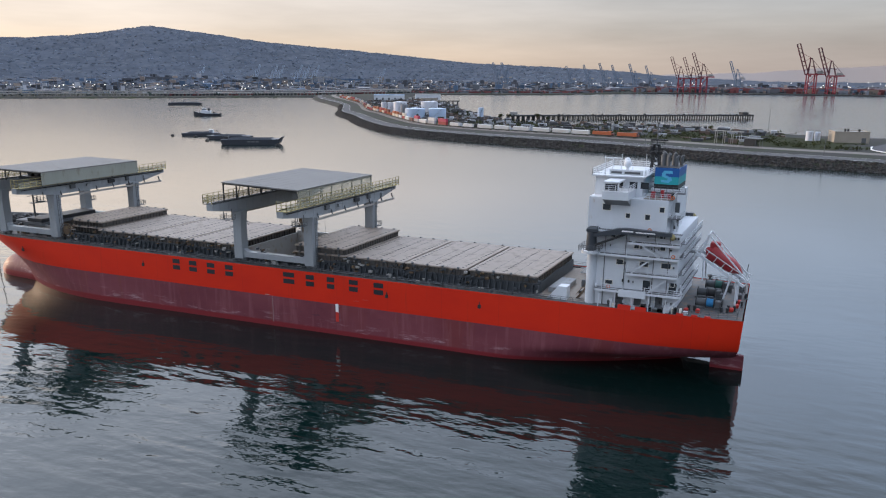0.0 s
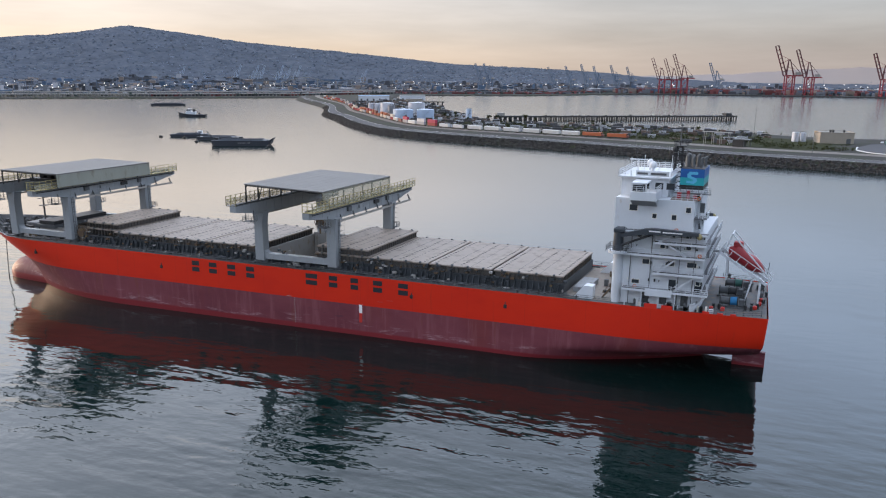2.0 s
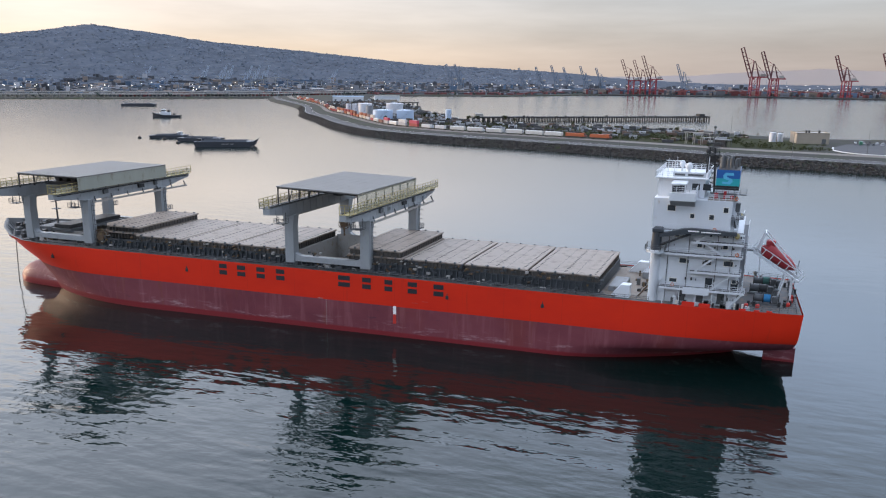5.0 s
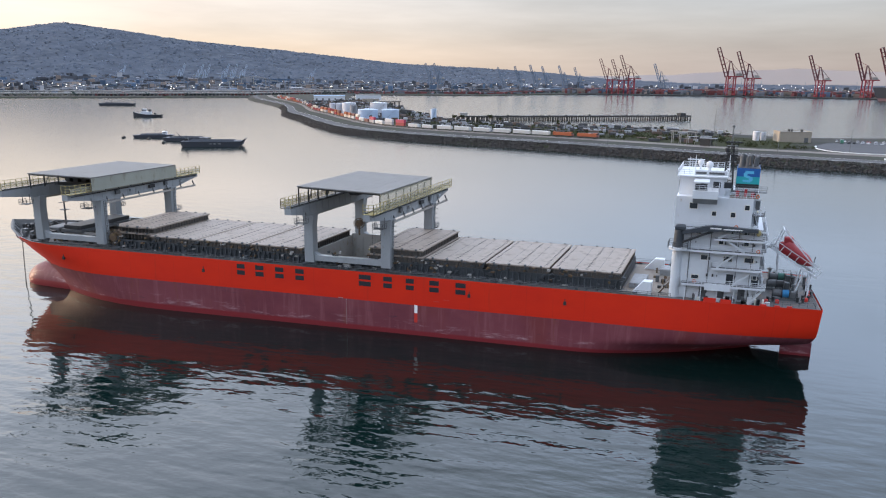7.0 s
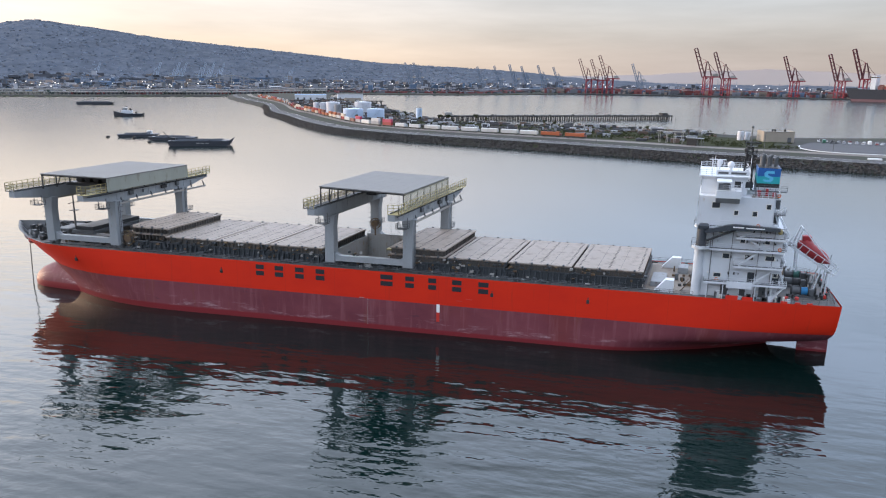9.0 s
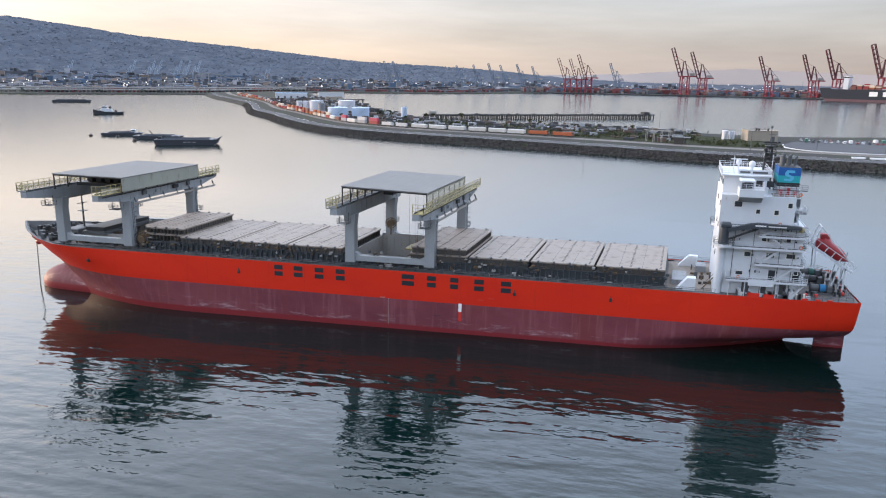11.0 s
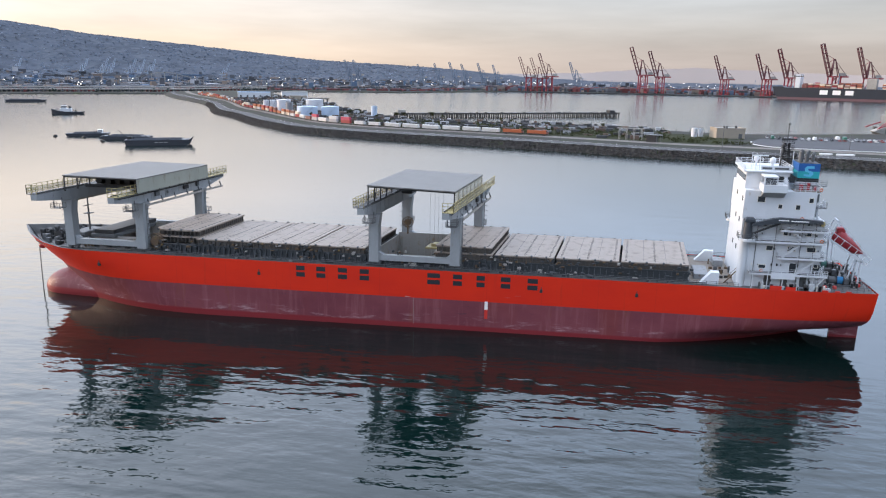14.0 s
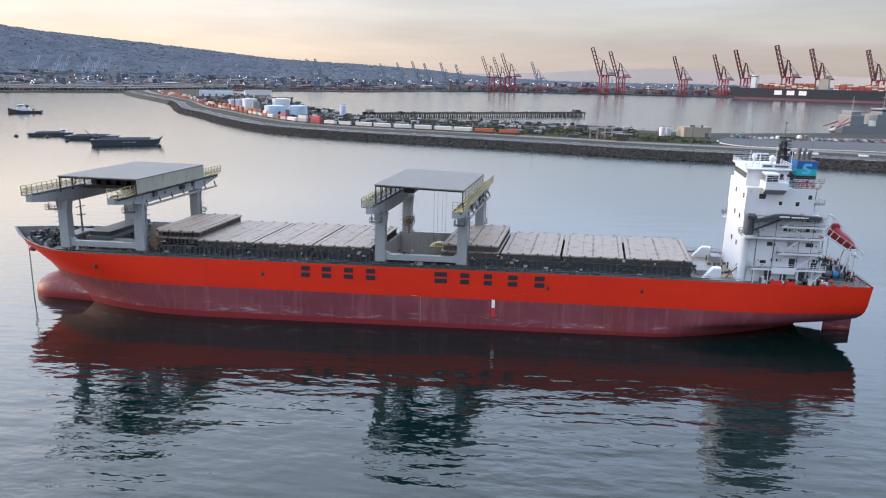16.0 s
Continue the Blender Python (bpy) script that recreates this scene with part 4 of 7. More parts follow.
def mesh_sheet():
    """Fine wire mesh: partly open."""
    m = mat("wire_mesh", (0.42, 0.40, 0.30), 0.7, vary=0.1, bump=0)
    n, l = m.node_tree.nodes, m.node_tree.links
    tr, mx = n.new("ShaderNodeBsdfTransparent"), n.new("ShaderNodeMixShader")
    mx.inputs[0].default_value = 0.42
    l.new(tr.outputs[0], mx.inputs[1])
    l.new(n["Principled BSDF"].outputs[0], mx.inputs[2])
    l.new(mx.outputs[0], n["Material Output"].inputs[0])
    return m


M_mesh = mesh_sheet()
M_greenwall = mat("weathered_cladding", (0.27, 0.275, 0.23), 0.7, vary=0.16, scale=0.3, dirt=(0.16, 0.13, 0.09), dirt_at=0.6, stretch=(1, 1, 0.3))
gantry(-25.8, -7.6, -26.0, -6.9, 32.1, 31.5, -21.5, -22.5, False, "grey rail-mounted gantry crane with flat roof, over an open hold")
gantry(-99.0, -81.2, -96.4, -78.4, 31.5, 31.3, -23.0, -22.5, True, "grey rail-mounted gantry crane with clad side, near the bow")


# ---- superstructure ----
def block(name, x0, x1, y0, y1, z0, z1, material=None, label="", b=0.0):
    return part(name, Geo().box(x0, x1, y0, y1, z0, z1, b), material or M_white, ship, label)


house = block("deckhouse", 52.0, 68.2, -12.9, 6.6, ZD, 27.7, label="white accommodation block")
block("deckhouse_tower", 51.8, 65.8, -13.3, 6.0, 27.8, 33.7, label="white upper accommodation")
part("corner_column", Geo().tube((52.9, -12.7, ZD), (52.9, -12.7, 23.4), 0.95, 20), M_white, ship, "rounded white crane pedestal", smooth=True)
part("corner_column", Geo().tube((53.6, 6.6, ZD), (53.6, 6.6, 23.4), 1.1, 20), M_white, ship, "rounded white crane pedestal", smooth=True)
# bridge and wings
br = block("bridge", 52.0, 60.6, -10.5, 3.6, 33.7, 37.2, label="white wheelhouse")
part("window_band", Geo().box(51.9, 52.0, -10.0, 3.1, 35.2, 36.4), M_glass, br, "dark sloping bridge windows")
for y, s in ((-10.5, -1), (3.6, 1)):
    w = Geo().box(54.8, 59.4, min(y, y + 5.6 * s), max(y, y + 5.6 * s), 33.75, 35.2)
    wing = part("bridge_wing", w, M_white, ship, "white open bridge wing")
    part("wing_soffit", Geo().prism([(y + 5.5 * s, 33.75), (y + 2.9 * s, 32.4), (y + 2.9 * s, 33.75)], "x", 54.9, 59.3), M_grey, wing, "grey underside bracket")
    g = Geo().box(54.8, 57.6, min(y + 0.5 * s, y + 5.0 * s), max(y + 0.5 * s, y + 5.0 * s), 36.6, 36.95, 0.1)
    for xx in (55.0, 57.4):
        for yy in (y + 0.8 * s, y + 4.8 * s):
            g.bar((xx, yy, 35.2), (xx, yy, 36.6), 0.25)
    part("wing_canopy", g, M_white, wing, "white canopy over the wing console")
    part("wing_window", Geo().box(55.1, 57.3, min(y + 4.85 * s, y + 4.95 * s), max(y + 4.85 * s, y + 4.95 * s), 35.3, 36.5), M_glass, wing, "dark wing window")
    part("wing_rail", railing(Geo(), [(59.4, y, 35.2), (59.4, y + 5.6 * s, 35.2), (54.8, y + 5.6 * s, 35.2)], step=1.1), M_white, wing)
for x in (56.0, 58.2, 60.2):
    part("window", Geo().box(x, x + 1.4, -10.56, -10.48, 35.2, 36.4), M_glass, br, "dark square window")
block("bridge_roof", 51.4, 61.0, -11.2, 4.2, 37.2, 37.45, label="white flat roof")
part("roof_rail", railing(Geo(), [(60.9, -11, 37.45), (51.5, -11, 37.45), (51.5, 4.0, 37.45), (60.9, 4.0, 37.45), (60.9, -11, 37.45)], step=1.2, r=0.045), M_white, ship, "white railing on the bridge roof")
part("name_board", Geo().box(54.6, 60.6, -11.12, -11.04, 37.6, 38.5), M_white, ship, "white name board")
for k, (x, w) in enumerate(((54.9, 1.9), (57.3, 2.8))):
    part("name_bar", Geo().box(x, x + w, -11.16, -11.12, 37.85, 38.25), M_mid, ship, "plain grey bar")
part("radome", Geo().ball((57.2, -8.6, 39.4), 0.68, 0.68, 0.75, 14, 8).tube((57.2, -8.6, 37.4), (57.2, -8.6, 38.9), 0.3, 8), M_white, ship, "white satellite dome", smooth=True)
part("radome", Geo().ball((55.2, -0.5, 39.0), 0.6, 0.6, 0.7, 12, 7).tube((55.2, -0.5, 37.4), (55.2, -0.5, 38.5), 0.2, 8), M_white, ship, "white satellite dome", smooth=True)
g = Geo().tube((54.6, -9, 37.4), (54.6, -9, 40.4), 0.1).box(53.0, 56.2, -9.15, -8.85, 40.3, 40.5)
part("radar_scanner", g, M_white, ship, "white radar bar on a post")
# radar mast
g = Geo()
for sx, sy in ((-1, -1), (1, -1), (1, 1), (-1, 1)):
    g.bar((60.8 + sx, -2 + sy, 33.7), (60.8 + sx * 0.45, -2 + sy * 0.45, 42.6), 0.28)
for k in range(9):
    z, s = 34.2 + k * 0.95, 1 - 0.055 * k
    for (a, b), (c, d) in (((-s, -s), (s, -s)), ((s, -s), (s, s)), ((s, s), (-s, s)), ((-s, s), (-s, -s))):
        g.bar((60.8 + a, -2 + b, z), (60.8 + c, -2 + d, z + 0.9), 0.13)
for z in (39.4, 41.2, 42.6):
    g.box(59.9, 62.1, -3.2, -0.8, z, z + 0.12)
    railing(g, [(59.9, -3.2, z), (62.1, -3.2, z), (62.1, -0.8, z), (59.9, -0.8, z), (59.9, -3.2, z)], h=0.9, step=1.1, r=0.03)
g.bar((59.6, -2, 43.4), (62.8, -2, 43.4), 0.3)
g.bar((60.0, -2.4, 40.8), (62.2, -2.4, 40.8), 0.4)
g.ball((60.0, -3.2, 42.0), 0.45, 0.45, 0.5, 8, 5).ball((62.6, -3.0, 40.2), 0.5, 0.5, 0.5, 8, 5)
mast = part("radar_mast", g, M_dark, ship, "dark lattice radar mast")
part("mast_pole", Geo().tube((60.8, -2, 42.6), (60.8, -2, 46.8), 0.16, 8, 0.08).bar((60.4, -2, 45.0), (62.0, -2, 45.0), 0.1).ball((60.8, -2, 46.6), 0.3, 0.3, 0.3, 8, 5), M_mid, mast)
g = Geo()
for x, y, h in ((53.6, -10.6, 3.6), (53.8, -6.0, 2.6), (54.2, -1, 3.0), (58.6, -10.6, 2.4), (60.8, -10.2, 4.2), (60.2, 0.6, 4.0), (56.0, -3.0, 2.0)):
    g.tube((x, y, 37.4), (x, y, 37.4 + h), 0.05, 5)
part("whip_antenna", g, M_white, ship, "thin white aerials")["kind"] = "stuff"
# funnel
fun = block("funnel", 62.3, 66.5, -9.4, -2.0, 27.7, 35.3, label="white funnel casing")
for z0, z1, m_, nm in ((35.3, 36.1, M_black, "black funnel band"), (36.1, 37.5, M_teal, "teal funnel band"), (37.5, 39.1, M_blue, "blue funnel band")):
    part("funnel_band", Geo().box(62.3, 66.5, -9.4, -2.0, z0, z1), m_, ship, nm)
part("funnel_top", Geo().box(62.4, 66.4, -9.3, -2.1, 39.1, 39.16), M_dark, ship, "sooty dark funnel top")
part("funnel_mark", Geo().prism([(63.5 + u, 36.4 + v) for u, v in ((0, 0.1), (1.3, 0), (1.8, 0.5), (1.7, 1.0), (0.7, 1.35), (0.7, 1.7), (1.9, 1.7), (1.8, 2.2), (0.4, 2.2), (0.0, 1.7), (0.1, 1.1), (1.1, 0.75), (1.0, 0.45), (-0.1, 0.5))], "y", -9.45, -9.38), M_sky, ship, "plain pale blue shape")
for x, y, r, h in ((63.8, -6.4, 0.5, 2.2), (64.8, -6.8, 0.3, 1.9), (65.4, -5.0, 0.35, 2.0), (66.2, -6.6, 0.28, 1.7), (64.2, -4, 0.35, 1.8), (66.6, -4.2, 0.3, 1.6)):
    part("exhaust_pipe", Geo().tube((x - 0.7, y, 39.0), (x - 0.7, y, 39.0 + h), r, 12).tube((x - 0.7, y, 39.0 + h), (x - 0.4, y, 39.4 + h), r, 12, r * 0.7), M_mid, ship, "grey exhaust pipe", smooth=True)
part("funnel_platform", Geo().box(61.6, 68.0, -10.6, -9.4, 34.6, 34.75), M_mid, ship, "grey walkway round the funnel")
part("funnel_rail", railing(Geo(), [(61.6, -10.5, 34.75), (68.0, -10.5, 34.75)], step=1.1), M_mid, ship)

# side galleries, deck by deck, with rails, doors, windows and stairs
DECKS = [16.7, 20.1, 23.4, 25.9]
for k, z in enumerate(DECKS):
    xa = 54.2 if k in (0, 2) else 59.5
    y = -15.0 if k == 0 else -14.6
    xb = 69.6 if k == 0 else 68.6
    part("gallery", Geo().box(xa, xb, y, -12.9, z - 0.14, z), M_gallery, ship, "grey side gallery deck")
    part("gallery_fascia", Geo().box(xa, xb, y - 0.06, y, z - 0.3, z + 0.1), M_white, ship, "white edge of the gallery")
    part("gallery_rail", railing(Geo(), [(xa, -12.9, z), (xa, y + 0.06, z), (xb, y + 0.06, z)], step=1.3, r=0.04), M_white, ship, "white gallery railing")
    part("gallery", Geo().box(68.2, 69.2, -12.0, 6.4, z - 0.14, z), M_gallery, ship, "grey gallery deck across the stern side")
    part("gallery_rail", railing(Geo(), [(69.1, -12.9, z), (69.1, 6.4, z)], step=1.3, r=0.04), M_white, ship, "white gallery railing")
part("tower_rail", railing(Geo(), [(54.2, -14.5, 28.0), (66.5, -14.5, 28.0)], step=1.3, r=0.04), M_white, ship, "white gallery railing")
part("gallery", Geo().box(54.0, 68.6, -14.6, -12.9, 27.72, 27.86), M_gallery, ship, "grey side gallery deck")
part("gallery_fascia", Geo().box(54.0, 68.6, -14.66, -14.6, 27.55, 27.9), M_white, ship, "white edge of the gallery")
for z, xs in ((14.2, (57.6, 61.0, 64.8)), (17.0, (62.4, 67.0))):
    for x in xs:
        d = part("door", Geo().box(x, x + 1.3, -12.97, -12.88, z - 0.5, z + 1.7), M_glass if z > 15 else M_mid, ship, "dark weathertight door")
        part("door_frame", Geo().box(x - 0.12, x, -13.0, -12.9, z - 0.5, z + 1.8).box(x + 1.3, x + 1.42, -13.0, -12.9, z - 0.5, z + 1.8).box(x - 0.12, x + 1.42, -13.0, -12.9, z + 1.7, z + 1.85), M_white, d)
for x, z, w, h, y in ((57.4, 21.3, 1.2, 0.9, -12.9), (56.0, 17.8, 1.3, 0.7, -14.5), (60.4, 24.6, 0.8, 0.9, -12.9), (65.0, 24.6, 0.8, 0.9, -12.9), (61.6, 21.3, 1.5, 0.9, -12.9), (65.4, 21.3, 1.6, 0.9, -12.9), (67.2, 18.0, 0.7, 0.7, -12.9),
                      (54.4, 31.4, 1.4, 1.1, -13.3), (58.6, 30.2, 0.7, 0.8, -13.3), (62.0, 30.1, 0.8, 0.9, -13.3), (64.4, 31.6, 0.8, 0.9, -13.3), (56.2, 26.4, 0.7, 0.7, -12.9), (65.4, 33.6, 0.8, 0.9, -9.4)):
    wn_ = part("window", Geo().box(x, x + w, y - 0.06, y + 0.02, z, z + h), M_glass, ship, "small dark window")
    part("frame", Geo().box(x - 0.1, x + w + 0.1, y - 0.08, y, z - 0.1, z).box(x - 0.1, x + w + 0.1, y - 0.08, y, z + h, z + h + 0.1).box(x - 0.1, x, y - 0.08, y, z, z + h).box(x + w, x + w + 0.1, y - 0.08, y, z, z + h), M_cream, wn_)
for j in range(2):
    for k in range(2):
        y, z = -8.6 + 5.6 * k, 20.3 + 6.0 * j
        part("window", Geo().box(51.9, 52.02, y, y + 0.9, z, z + 1.0), M_glass, ship, "small dark window")
for k in range(2):
    y = -11.4 + 8.6 * k
    part("window", Geo().box(51.7, 51.82, y, y + 0.9, 31.2, 32.2), M_glass, ship, "small dark window")
for a, b in (((63.6, -14.0, 16.7), (67.2, -14.0, 20.0)), ((60.4, -14.0, 20.1), (64.0, -14.0, 23.3)), ((65.2, -14.0, 23.4), (61.6, -14.0, 25.8)), ((60.2, -14.0, 25.9), (62.8, -14.0, 27.7)), ((67.2, -10.2, 27.8), (65.4, -10.2, 33.4)), ((66.8, -14.2, ZD), (69.4, -14.2, 16.6))):
    g = Geo()
    for s in (-0.4, 0.4):
        g.bar(Vector(a) + Vector((0, s, 0)), Vector(b) + Vector((0, s, 0)), 0.12, 0.25)
        g.bar(Vector(a) + Vector((0, s, 0.9)), Vector(b) + Vector((0, s, 0.9)), 0.06)
    for k in range(14):
        p = Vector(a).lerp(Vector(b), (k + 0.5) / 14)
        g.box(p.x - 0.14, p.x + 0.14, p.y - 0.4, p.y + 0.4, p.z - 0.02, p.z + 0.02)
    part("stairway", g, M_white, ship, "steep white outside stair")
# fittings on the house side: lamps, pipes, vents, lifebuoys and lockers
rnd = random.Random(15)
for z, x0, x1 in ((14.0, 56, 68), (17.4, 54.5, 69), (20.8, 58, 68), (24.0, 55, 68), (26.2, 60, 68)):
    for k in range(8):
        x, w, h, y = rnd.uniform(x0, x1), rnd.uniform(0.12, 0.4), rnd.uniform(0.1, 0.4), -12.9
        part("wall_fitting", Geo().box(x, x + w, y - 0.3, y, z + 0.6, z + 0.75 + h, 0.03), (M_mid, M_dark, M_mid, M_white, M_cream)[k % 5], ship)
for x in (55.2, 58.9, 64.0, 66.6):
    part("wall_pipe", Geo().tube((x, -13.02, ZD), (x, -13.02, 27.6), 0.07, 6), M_mid, ship, "thin grey pipe up the house side")
for x, y, z in ((56.6, -14.66, 17.3), (67.6, -14.66, 24.0), (63.2, -14.62, 28.5), (66.4, -13.25, 34.3)):
    g = Geo()
    for k in range(12):
        a, b = 2 * math.pi * k / 12, 2 * math.pi * (k + 1) / 12
        g.bar((x + 0.28 * math.cos(a), y, z + 0.28 * math.sin(a)), (x + 0.28 * math.cos(b), y, z + 0.28 * math.sin(b)), 0.14)
    part("lifebuoy", g, M_mark_orange, ship, "orange ring lifebuoy on the rail")
# landing and stair between the tower and the funnel
part("stair_landing", Geo().box(65.8, 68.0, -12.9, -9.5, 30.4, 30.55), M_gallery, ship, "grey stair landing by the funnel")
part("landing_rail", railing(Geo(), [(65.8, -12.85, 30.55), (68.0, -12.85, 30.55), (68.0, -9.5, 30.55)], step=0.8, r=0.04), M_white, ship)
for z in (28.6, 31.6):
    fd = part("door", Geo().box(66.3, 67.1, -9.48, -9.38, z - 0.6, z + 1.3), M_mid, ship, "grey weathertight door")
    part("door_frame", Geo().box(66.18, 66.3, -9.5, -9.38, z - 0.6, z + 1.45).box(67.1, 67.22, -9.5, -9.38, z - 0.6, z + 1.45).box(66.3, 67.1, -9.5, -9.38, z + 1.3, z + 1.45), M_white, fd)
# recessed terrace by the funnel
part("terrace", Geo().box(61.4, 66.4, -12.8, -9.5, 33.7, 33.85), M_aftdeck, ship, "small brown deck by the funnel")
part("terrace_rail", railing(Geo(), [(61.4, -13.2, 33.75), (66.5, -13.2, 33.75), (66.5, -9.6, 33.75)], step=1.0, r=0.04), M_white, ship)
for x, y, w, h in ((62.4, -12.2, 0.7, 1.2), (64.0, -11.6, 0.5, 1.5), (65.2, -12.2, 0.6, 0.9)):
    part("locker", Geo().box(x, x + w, y, y + 0.6, 33.85, 33.85 + h, 0.05), M_crimson, ship, "small dark red locker")
# side deck boxes, red bulwark gate pieces
part("gangway", Geo().box(58.6, 63.4, -15.15, -14.95, 15.7, 17.0, 0.04), M_white, ship, "white boarding ladder panel on the rail")
for x0, x1, z1 in ((58.7, 61.0, 14.25), (61.8, 63.8, 14.15), (69.0, 70.2, 13.8), (71.6, 72.6, 13.75), (73.8, 74.8, 13.75)):
    y = YC - half((x0 + x1) / 2, 13.2)
    part("bulwark_plate", Geo().box(x0, x1, y - 0.02, y + 0.16, ZD, z1), M_redpaint, ship, "red bulwark plate")
rnd = random.Random(9)
for k in range(26):
    x = rnd.uniform(55, 70)
    s = rnd.uniform(0.3, 0.9)
    part("side_locker", Geo().box(x, x + s, -14.4, -14.4 + 0.6, ZD, ZD + rnd.uniform(0.6, 1.6), 0.05), (M_mid, M_cream, M_dark, M_white)[k % 4], ship)
g = Geo()
for x in range(55, 70, 3):
    g.bar((x, -14.9, ZD), (x, -14.9, 16.6), 0.16)
part("gallery_post", g, M_white, ship, "white posts under the gallery")["kind"] = "stuff"

# deck in front of the house
M_store = mat("grey_store_paint", (0.22, 0.23, 0.24), 0.6, vary=0.2, scale=0.6, dirt=RUST, dirt_at=0.6)
part("tan_deck", Geo().box(43.0, 53.8, -13.4, 10.6, ZD + 0.004, ZD + 0.02), M_aftdeck, ship, "tan painted deck before the house")
part("vent_house", Geo().prism([(44.8, ZD), (48.6, ZD), (48.6, 15.9), (46.9, 15.9)], "y", -13.4, -11.4), M_white, ship, "white wedge-shaped vent house")
part("vent_house", Geo().prism([(45.0, ZD), (49.2, ZD), (49.2, 15.8), (47.2, 15.8)], "y", 7.0, 8.6), M_white, ship, "white wedge-shaped vent house")
part("store_house", Geo().box(43.8, 46.8, -9.6, -1.6, ZD, 14.4, 0.08), M_store, ship, "low grey deck house")
part("store_house", Geo().box(48.8, 51.0, 2.0, 6.0, ZD, 14.8, 0.1), M_store, ship, "grey deck store")
for k in range(22):
    x, y = rnd.uniform(47.2, 53.2), rnd.uniform(-10.8, 8)
    s = rnd.uniform(0.3, 1.0)
    part("deck_box", Geo().box(x, x + s, y, y + s * 0.8, ZD, ZD + rnd.uniform(0.4, 1.5), 0.05), (M_rusty, M_dark, M_mid, M_dark, M_rusty)[k % 5], ship)
part("deck_stair", Geo().bar((50.0, -11.2, ZD), (54.0, -12.2, 18.6), 0.9, 0.2).bar((50.0, -11.7, ZD + 1), (54.0, -12.7, 19.6), 0.08), M_rusty, ship, "rusty stair to the house front")

# ---- provision cranes beside the house ----
def provision_crane(y, s):
    o = (53.0, y, 23.4)
    th = thing("deck_crane", TRIM @ pose(*o), "dark grey deck crane with lowered boom, beside the white house", "crane", "house cranes")
    part("base_ring", Geo(o).tube((53.0, y, 23.42), (53.0, y, 23.9), 1.7, 18), M_white, th, "white base platform", smooth=True)
    part("post", Geo(o).tube((53.0, y, 23.9), (53.0, y, 27.4), 1.0, 16, 0.85), M_boom, th, smooth=True)
    part("platform_rail", railing(Geo(o), [(51.2, y - 1.7, 23.9), (54.8, y - 1.7, 23.9), (54.8, y + 1.7, 23.9), (51.2, y + 1.7, 23.9), (51.2, y - 1.7, 23.9)], step=0.9), M_mid, th)
    part("head", Geo(o).box(52.2, 54.2, y - 0.9, y + 0.9, 27.2, 28.3, 0.3), M_boom, th)
    g = Geo(o).prism([(53.6, 27.2), (57.6, 28.4), (59.2, 28.6), (67.2, 28.3), (67.2, 27.7), (58.6, 27.5), (53.6, 26.6)], "y", y - 0.55 * 1 - 0.6, y + 0.55 - 0.6)
    part("boom", g, M_boom, th, "long dark grey boom")
    part("boom_bars", Geo(o).box(58.6, 60.6, y - 1.18, y - 1.15, 28.0, 28.25).box(61.0, 64.4, y - 1.18, y - 1.15, 27.95, 28.15), M_mark_white, th, "pale illegible lettering bars")
    part("luffing_ram", Geo(o).tube((53.8, y - 0.6, 25.0), (59.2, y - 0.6, 27.5), 0.22, 8), M_dark, th)
    part("hook_block", Geo(o).ball((67.3, y - 0.6, 27.6), 0.45, 0.35, 0.6, 8, 6), M_yellow, th, "yellow hook block")
    return th


provision_crane(-14.4, -1)
provision_crane(7.6, 1)

# ---- free-fall lifeboat on its ramp ----
LB = (76.0, -5.4, ZD)
rampA, rampB = Vector((71.6, 0, 24.6)), Vector((80.4, 0, 19.0))
axis = (rampB - rampA).normalized()
upv = Vector((-axis.z, 0, axis.x))
BOAT_AT = TRIM @ pose(LB[0] - 1.3, LB[1], LB[2] - 1.2)
cradle = thing("lifeboat_ramp", BOAT_AT, "white steel launching ramp over the stern", "ramp")
for y in (-7.2, -3.6):
    part("ramp_beam", Geo(LB).bar(rampA + Vector((0, y, 0)), rampB + Vector((0, y, 0)), 0.3, 0.5), M_white, cradle)
    part("ramp_post", Geo(LB).bar((79.2, y, ZD), (79.2, y, 19.8), 0.3).bar((76.4, y, ZD), (78.0, y, 20.6), 0.22).bar((73.2, y, ZD + 6), (73.0, y, 23.6), 0.25), M_white, cradle)
    part("davit_frame", Geo(LB).bar((73.6, y, 28.2), (81.0, y, 20.0), 0.22).bar((73.6, y, 28.2), (72.4, y, 24.4), 0.22), M_white, cradle, "white tubular davit")
    g = Geo(LB)
    for k in range(7):
        p = rampA.lerp(rampB, k / 6) + Vector((0, y, 0))
        g.bar(p, p + upv * 1.6, 0.12)
    g.bar(rampA + Vector((0, y, 0)) + upv * 1.6, rampB + Vector((0, y, 0)) + upv * 1.6, 0.12)
    part("ramp_rail", g, M_white, cradle)
part("ramp_cross", Geo(LB).bar((73.6, -7.2, 28.2), (73.6, -3.6, 28.2), 0.2).bar((79.2, -7.2, 19.4), (79.2, -3.6, 19.4), 0.25).bar((76.0, -7.2, 21.8), (76.0, -3.6, 21.8), 0.25), M_white, cradle)
part("access_walkway", Geo(LB).box(69.4, 72.4, -6.2, -4.6, 24.3, 24.45), M_mid, cradle, "grey access walkway")
part("walkway_rail", railing(Geo(LB), [(69.4, -6.2, 24.45), (72.4, -6.2, 24.45)], step=0.9), M_white, cradle)

